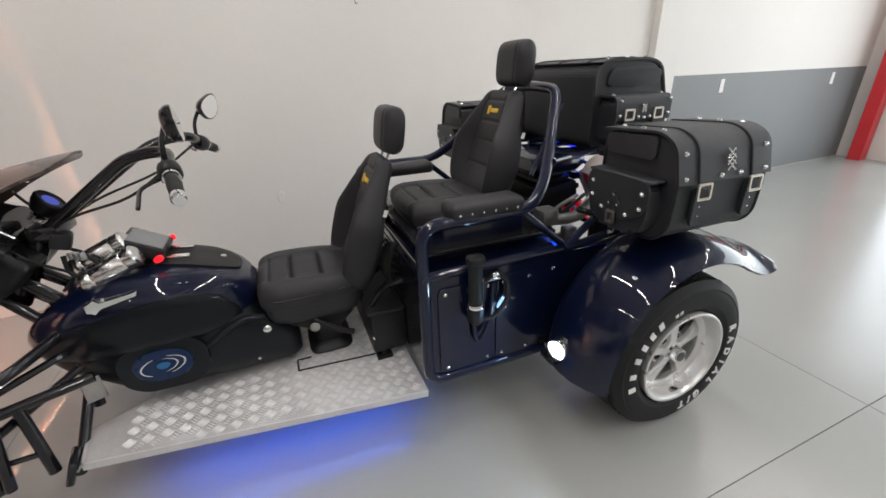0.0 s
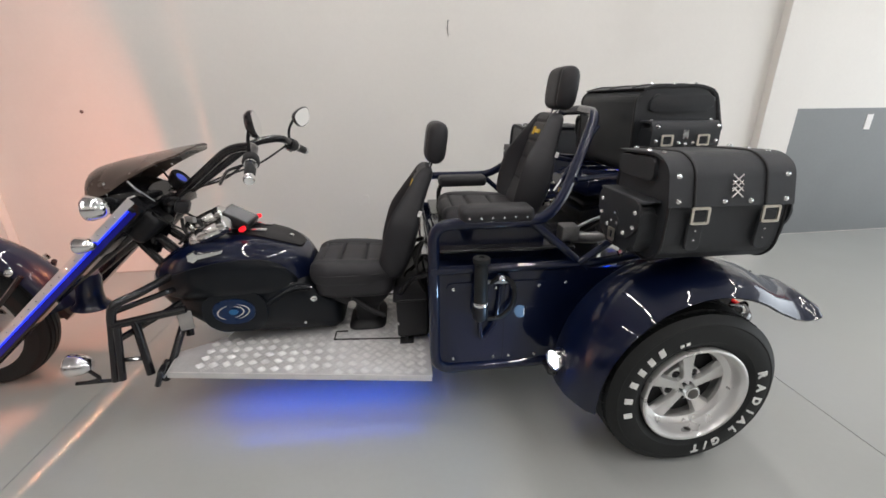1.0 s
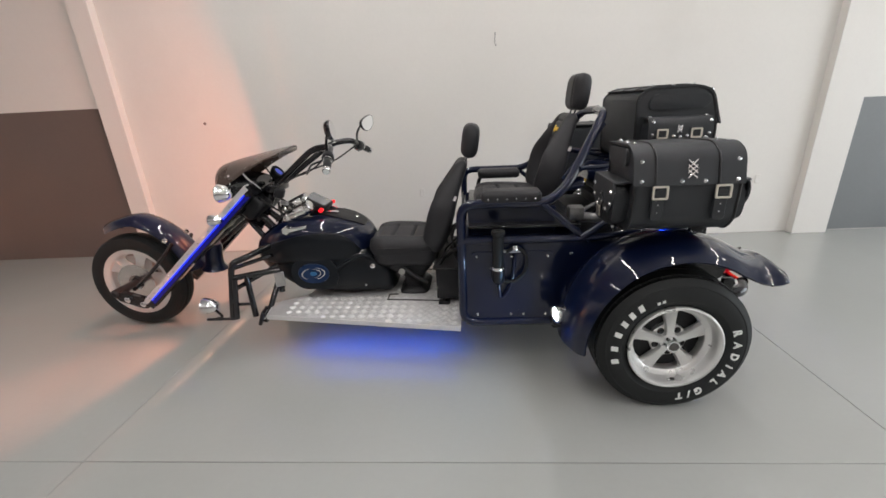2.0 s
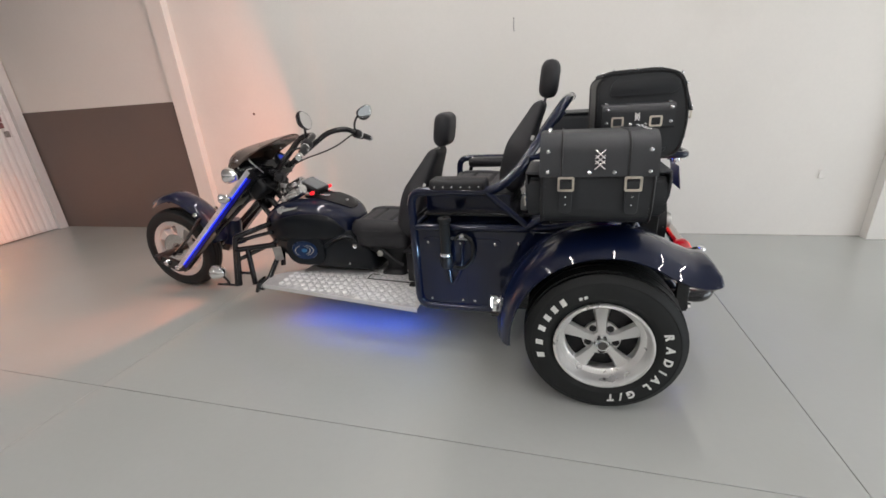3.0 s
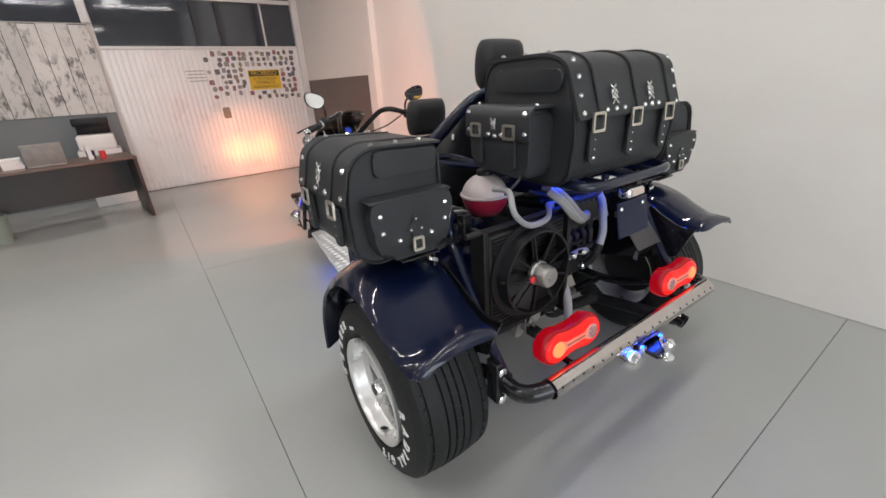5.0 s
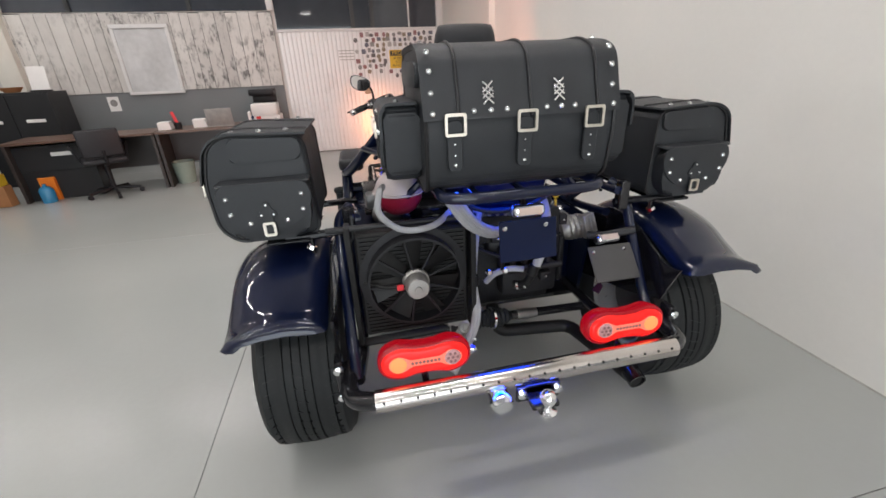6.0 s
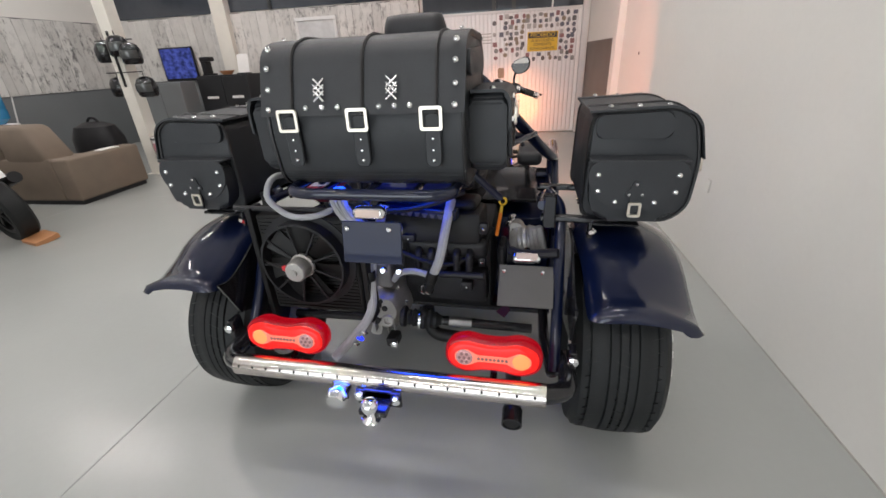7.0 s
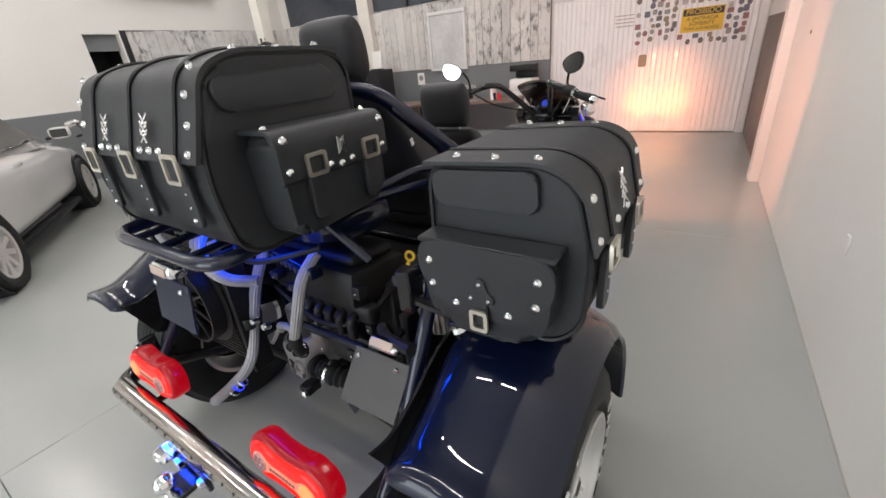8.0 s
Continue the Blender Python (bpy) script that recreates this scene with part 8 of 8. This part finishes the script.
def wheel_of(parent, m, r, w, mat_rim, spokes):
    ty = part("wheel", turned(lathe([(r * 0.70, -w * 0.8), (r * 0.78, -w), (r * 0.93, -w), (r, -w * 0.7), (r, w * 0.7), (r * 0.93, w), (r * 0.78, w), (r * 0.70, w * 0.8)], (0, 0, 0), (0, 1, 0), 40, None, True), m), RUBBER, parent, "", 40)
    part("rim", turned(lathe([(r * 0.62, -w * 0.8), (r * 0.71, -w * 0.85), (r * 0.71, w * 0.85), (r * 0.62, w * 0.8)], (0, 0, 0), (0, 1, 0), 36, None, True), m), mat_rim, ty)
    part("hub", turned(lathe([(0.001, -w * 0.7), (r * 0.16, -w * 0.7), (r * 0.18, 0), (r * 0.16, w * 0.7), (0.001, w * 0.7)], (0, 0, 0), (0, 1, 0), 20), m), mat_rim, ty)
    part("brake_disc", turned(lathe([(0.001, -w * 0.2), (r * 0.45, -w * 0.2), (r * 0.45, w * 0.2), (0.001, w * 0.2)], (0, 0, 0), (0, 1, 0), 28), m), IRON, ty)
    for k in range(spokes):
        part("spoke", turned(box(-r * 0.075, r * 0.075, -w * 0.68, w * 0.68, r * 0.10, r * 0.66, r * 0.015, 1), m @ Matrix.Rotation(2 * math.pi * k / spokes, 4, "Y")), mat_rim, ty)


def motorcycle():
    m = R(-1.48, -5.08, 0, 75) @ pose(0, 0, 0, 10, 0, 0)           # local x points to its tail; it leans on its stand
    o = thing("motorcycle", m, "black naked motorcycle parked beside the sofa, seen from its tail", "motorcycle")
    wheel_of(o, m @ pose(0.70, 0, 0.31), 0.31, 0.085, SATIN, 5)
    wheel_of(o, m @ pose(-0.68, 0, 0.30), 0.30, 0.06, SATIN, 5)
    part("engine", turned(box(-0.28, 0.22, -0.17, 0.17, 0.30, 0.66, 0.04, 3), m), IRON, o)
    part("tank", turned(hull_along_x([(-0.42, 0, 0.06, 0.78, 0.92), (-0.32, 0, 0.15, 0.72, 1.0), (-0.1, 0, 0.16, 0.72, 1.0), (0.10, 0, 0.10, 0.74, 0.88)], 2.6, 24), m), BLACK, o)
    part("seat", turned(hull_along_x([(0.04, 0, 0.10, 0.76, 0.84), (0.3, 0, 0.14, 0.78, 0.86), (0.55, 0, 0.11, 0.86, 0.96), (0.74, 0, 0.06, 0.92, 0.98)], 3, 20), m), LEATHER2, o)
    part("tail", turned(hull_along_x([(0.30, 0, 0.11, 0.68, 0.78), (0.60, 0, 0.10, 0.78, 0.88), (0.80, 0, 0.05, 0.86, 0.92)], 3, 20), m), BLACK, o)
    part("tail_light", turned(box(0.80, 0.83, -0.06, 0.06, 0.83, 0.88, 0.008, 2), m), REDLENS, o)
    pl = part("number_plate", turned(box(-0.003, 0.003, -0.10, 0.10, -0.085, 0.085, 0.003, 1), m @ pose(0.92, 0, 0.70, 0, -25, 0)), PAPER, o, "white number plate with a blue band")
    part("plate_band", turned(box(0.0032, 0.0045, -0.10, 0.10, 0.055, 0.085), m @ pose(0.92, 0, 0.70, 0, -25, 0)), BLUEBADGE, pl)
    for zz in (-0.045, 0.022):
        for yy in (-0.06, -0.02, 0.02, 0.06):
            part("plate_bar", turned(box(0.0032, 0.0042, yy - 0.011, yy + 0.011, zz - 0.016, zz + 0.016), m @ pose(0.92, 0, 0.70, 0, -25, 0)), PLATEGREY, pl)
    part("plate_arm", turned(tube([(0.74, 0, 0.86), (0.90, 0, 0.78), (0.91, 0, 0.72)], 0.014, 0.03, 8), m), SATIN, o)
    part("swing_arm", turned(box(0.15, 0.74, -0.13, -0.095, 0.27, 0.33, 0.01, 1), m), SATIN, o)
    part("swing_arm", turned(box(0.15, 0.74, 0.095, 0.13, 0.27, 0.33, 0.01, 1), m), SATIN, o)
    part("silencer", turned(tube([(0.10, 0.17, 0.36), (0.42, 0.19, 0.46), (0.78, 0.20, 0.56)], 0.055, 0.1, 14), m), SATIN, o)
    part("fork", turned(tube([(-0.68, -0.09, 0.30), (-0.42, -0.09, 0.98)], 0.024, 0, 10), m), IRON, o)
    part("fork", turned(tube([(-0.68, 0.09, 0.30), (-0.42, 0.09, 0.98)], 0.024, 0, 10), m), IRON, o)
    part("front_guard", turned(box(-0.90, -0.46, -0.05, 0.05, 0.60, 0.63, 0.012, 2), m), BLACK, o)
    part("handlebar", turned(tube([(-0.30, -0.38, 1.03), (-0.42, -0.10, 1.03), (-0.42, 0.10, 1.03), (-0.30, 0.38, 1.03)], 0.014, 0.06, 8), m), SATIN, o)
    part("headlamp", turned(lathe([(0.001, -0.08), (0.08, -0.05), (0.09, 0.03), (0.001, 0.05)], (-0.52, 0, 0.90), (-1, 0, 0), 20), m), SATIN, o)
    for s in SIDES:
        st = part("mirror", turned(tube([(-0.38, s * 0.24, 1.03), (-0.36, s * 0.30, 1.14), (-0.34, s * 0.33, 1.17)], 0.007, 0.04, 6), m), SATIN, o)
        part("mirror_glass", turned(rings([[(x, y, z) for y, z in oval(s * 0.34, 1.18, w, w * 0.5, 2.4, 18)] for x, w in ((-0.36, 0.03), (-0.345, 0.072), (-0.335, 0.075), (-0.332, 0.068))]), m), MIRROR, st)
        part("turn_lamp", turned(box(0.70, 0.76, s * 0.10 - 0.03, s * 0.10 + 0.03, 0.78, 0.81, 0.008, 2), m), PLATELENS, o)
        part("foot_peg", turned(tube([(0.12, s * 0.14, 0.36), (0.12, s * 0.26, 0.36)], 0.012, 0, 8), m), SATIN, o)
    part("side_stand", turned(tube([(0.0, -0.14, 0.32), (0.06, -0.30, 0.015)], 0.012, 0, 8), m), SATIN, o)
    part("wheel_block", turned(box(0.86, 1.12, -0.10, 0.10, 0.0, 0.05, 0.006, 1), m), BROWNPLASTIC, o)


motorcycle()


def car():
    m = R(0.39, -5.26, 0, 59)          # local x along its length, near side at +y
    o = thing("car", m, "silver hatchback parked with its flank towards the trike", "car")
    prof = []
    for x, w, zb, zt in ((-2.15, 0.55, 0.38, 0.62), (-2.08, 0.72, 0.28, 0.72), (-1.8, 0.82, 0.24, 0.82), (-1.3, 0.86, 0.22, 0.90), (-0.8, 0.87, 0.20, 0.95), (0.2, 0.88, 0.20, 0.98), (1.0, 0.88, 0.20, 1.02), (1.6, 0.86, 0.24, 1.02), (1.95, 0.78, 0.30, 0.98), (2.08, 0.60, 0.40, 0.90)):
        prof.append((x, 0, w, zb, zt))
    part("body", turned(hull_along_x(prof, 4.2, 44), m), CARPAINT, o, "silver painted body", 60)
    cab = []
    for x, w, zt in ((-1.02, 0.70, 0.94), (-0.45, 0.66, 1.26), (-0.1, 0.62, 1.42), (0.6, 0.61, 1.46), (1.2, 0.60, 1.40), (1.7, 0.64, 1.10), (1.85, 0.66, 0.96)):
        cab.append([(x, y, z) for y, z in ((-w - 0.13, 0.90), (-w, zt - 0.03), (-w + 0.06, zt), (w - 0.06, zt), (w, zt - 0.03), (w + 0.13, 0.90))])
    part("cabin", turned(rings(cab), m), CARPAINT, o)
    for s in SIDES:
        part("side_window", turned(prism([(-0.86, 0.985), (-0.10, 1.37), (0.55, 1.40), (0.55, 0.99)], "y", 0, 0.004), m @ Matrix.Diagonal((1, s, 1, 1)) @ pose(0, 0.792, 0.0) @ Matrix.Translation((0, 0, 0.985)) @ Matrix.Rotation(radians(17), 4, "X") @ Matrix.Translation((0, 0, -0.985))), CARGLASS, o)
        part("side_window", turned(prism([(0.60, 0.99), (0.60, 1.39), (1.15, 1.34), (1.45, 1.10), (1.40, 1.0)], "y", 0, 0.004), m @ Matrix.Diagonal((1, s, 1, 1)) @ pose(0, 0.792, 0.0) @ Matrix.Translation((0, 0, 0.985)) @ Matrix.Rotation(radians(17), 4, "X") @ Matrix.Translation((0, 0, -0.985))), CARGLASS, o)
        mi = part("mirror", turned(rings([[(x, y, z) for y, z in oval(s * 0.98, 1.02, w, w * 0.62, 3, 16)] for x, w in ((-0.98, 0.04), (-0.92, 0.10), (-0.84, 0.11), (-0.82, 0.10))]), m), CARPAINT, o)
        part("glass", turned(box(-0.816, -0.812, s * 0.98 - 0.08, s * 0.98 + 0.08, 0.975, 1.065, 0.001, 1), m), CARGLASS, mi)
        part("stem", turned(tube([(-0.88, s * 0.82, 0.96), (-0.88, s * 0.92, 0.99)], 0.02, 0, 8), m), SATIN, mi)
        part("sill", turned(box(-0.98, 0.98, s * 0.80 - 0.06, s * 0.80 + 0.06, 0.17, 0.24, 0.02, 2), m), SATIN, o)
        part("door_handle", turned(box(0.28, 0.44, s * 0.885 - 0.012, s * 0.885 + 0.012, 0.84, 0.87, 0.006, 2), m), CARPAINT, o)
        for x in (-1.415, 1.415):
            arch = lathe([(0.330, 0.60), (0.365, 0.60), (0.365, 0.885), (0.345, 0.885)], (x, 0, 0.325), (0, s, 0), 36, None, True)
            part("wheel_arch", turned(arch, m), SATIN, o)
            wheel_of(o, m @ pose(x, s * 0.81, 0.325), 0.325, 0.105, PALEALLOY, 10)


car()


def air_unit():
    u = thing("air_unit", ROOM @ pose(-4.4, YS + 0.12, 3.0), "long pale air unit high on the far wall", "air unit")
    part("casing", turned(box(-0.9, 0.9, -0.11, 0.12, 0, 0.30, 0.03, 3), ROOM @ pose(-4.4, YS + 0.12, 3.0)), LAMPHOUSING, u)
    part("vent", turned(box(-0.8, 0.8, 0.121, 0.128, 0.03, 0.07), ROOM @ pose(-4.4, YS + 0.12, 3.0)), PLATEGREY, u)


air_unit()
slabs()
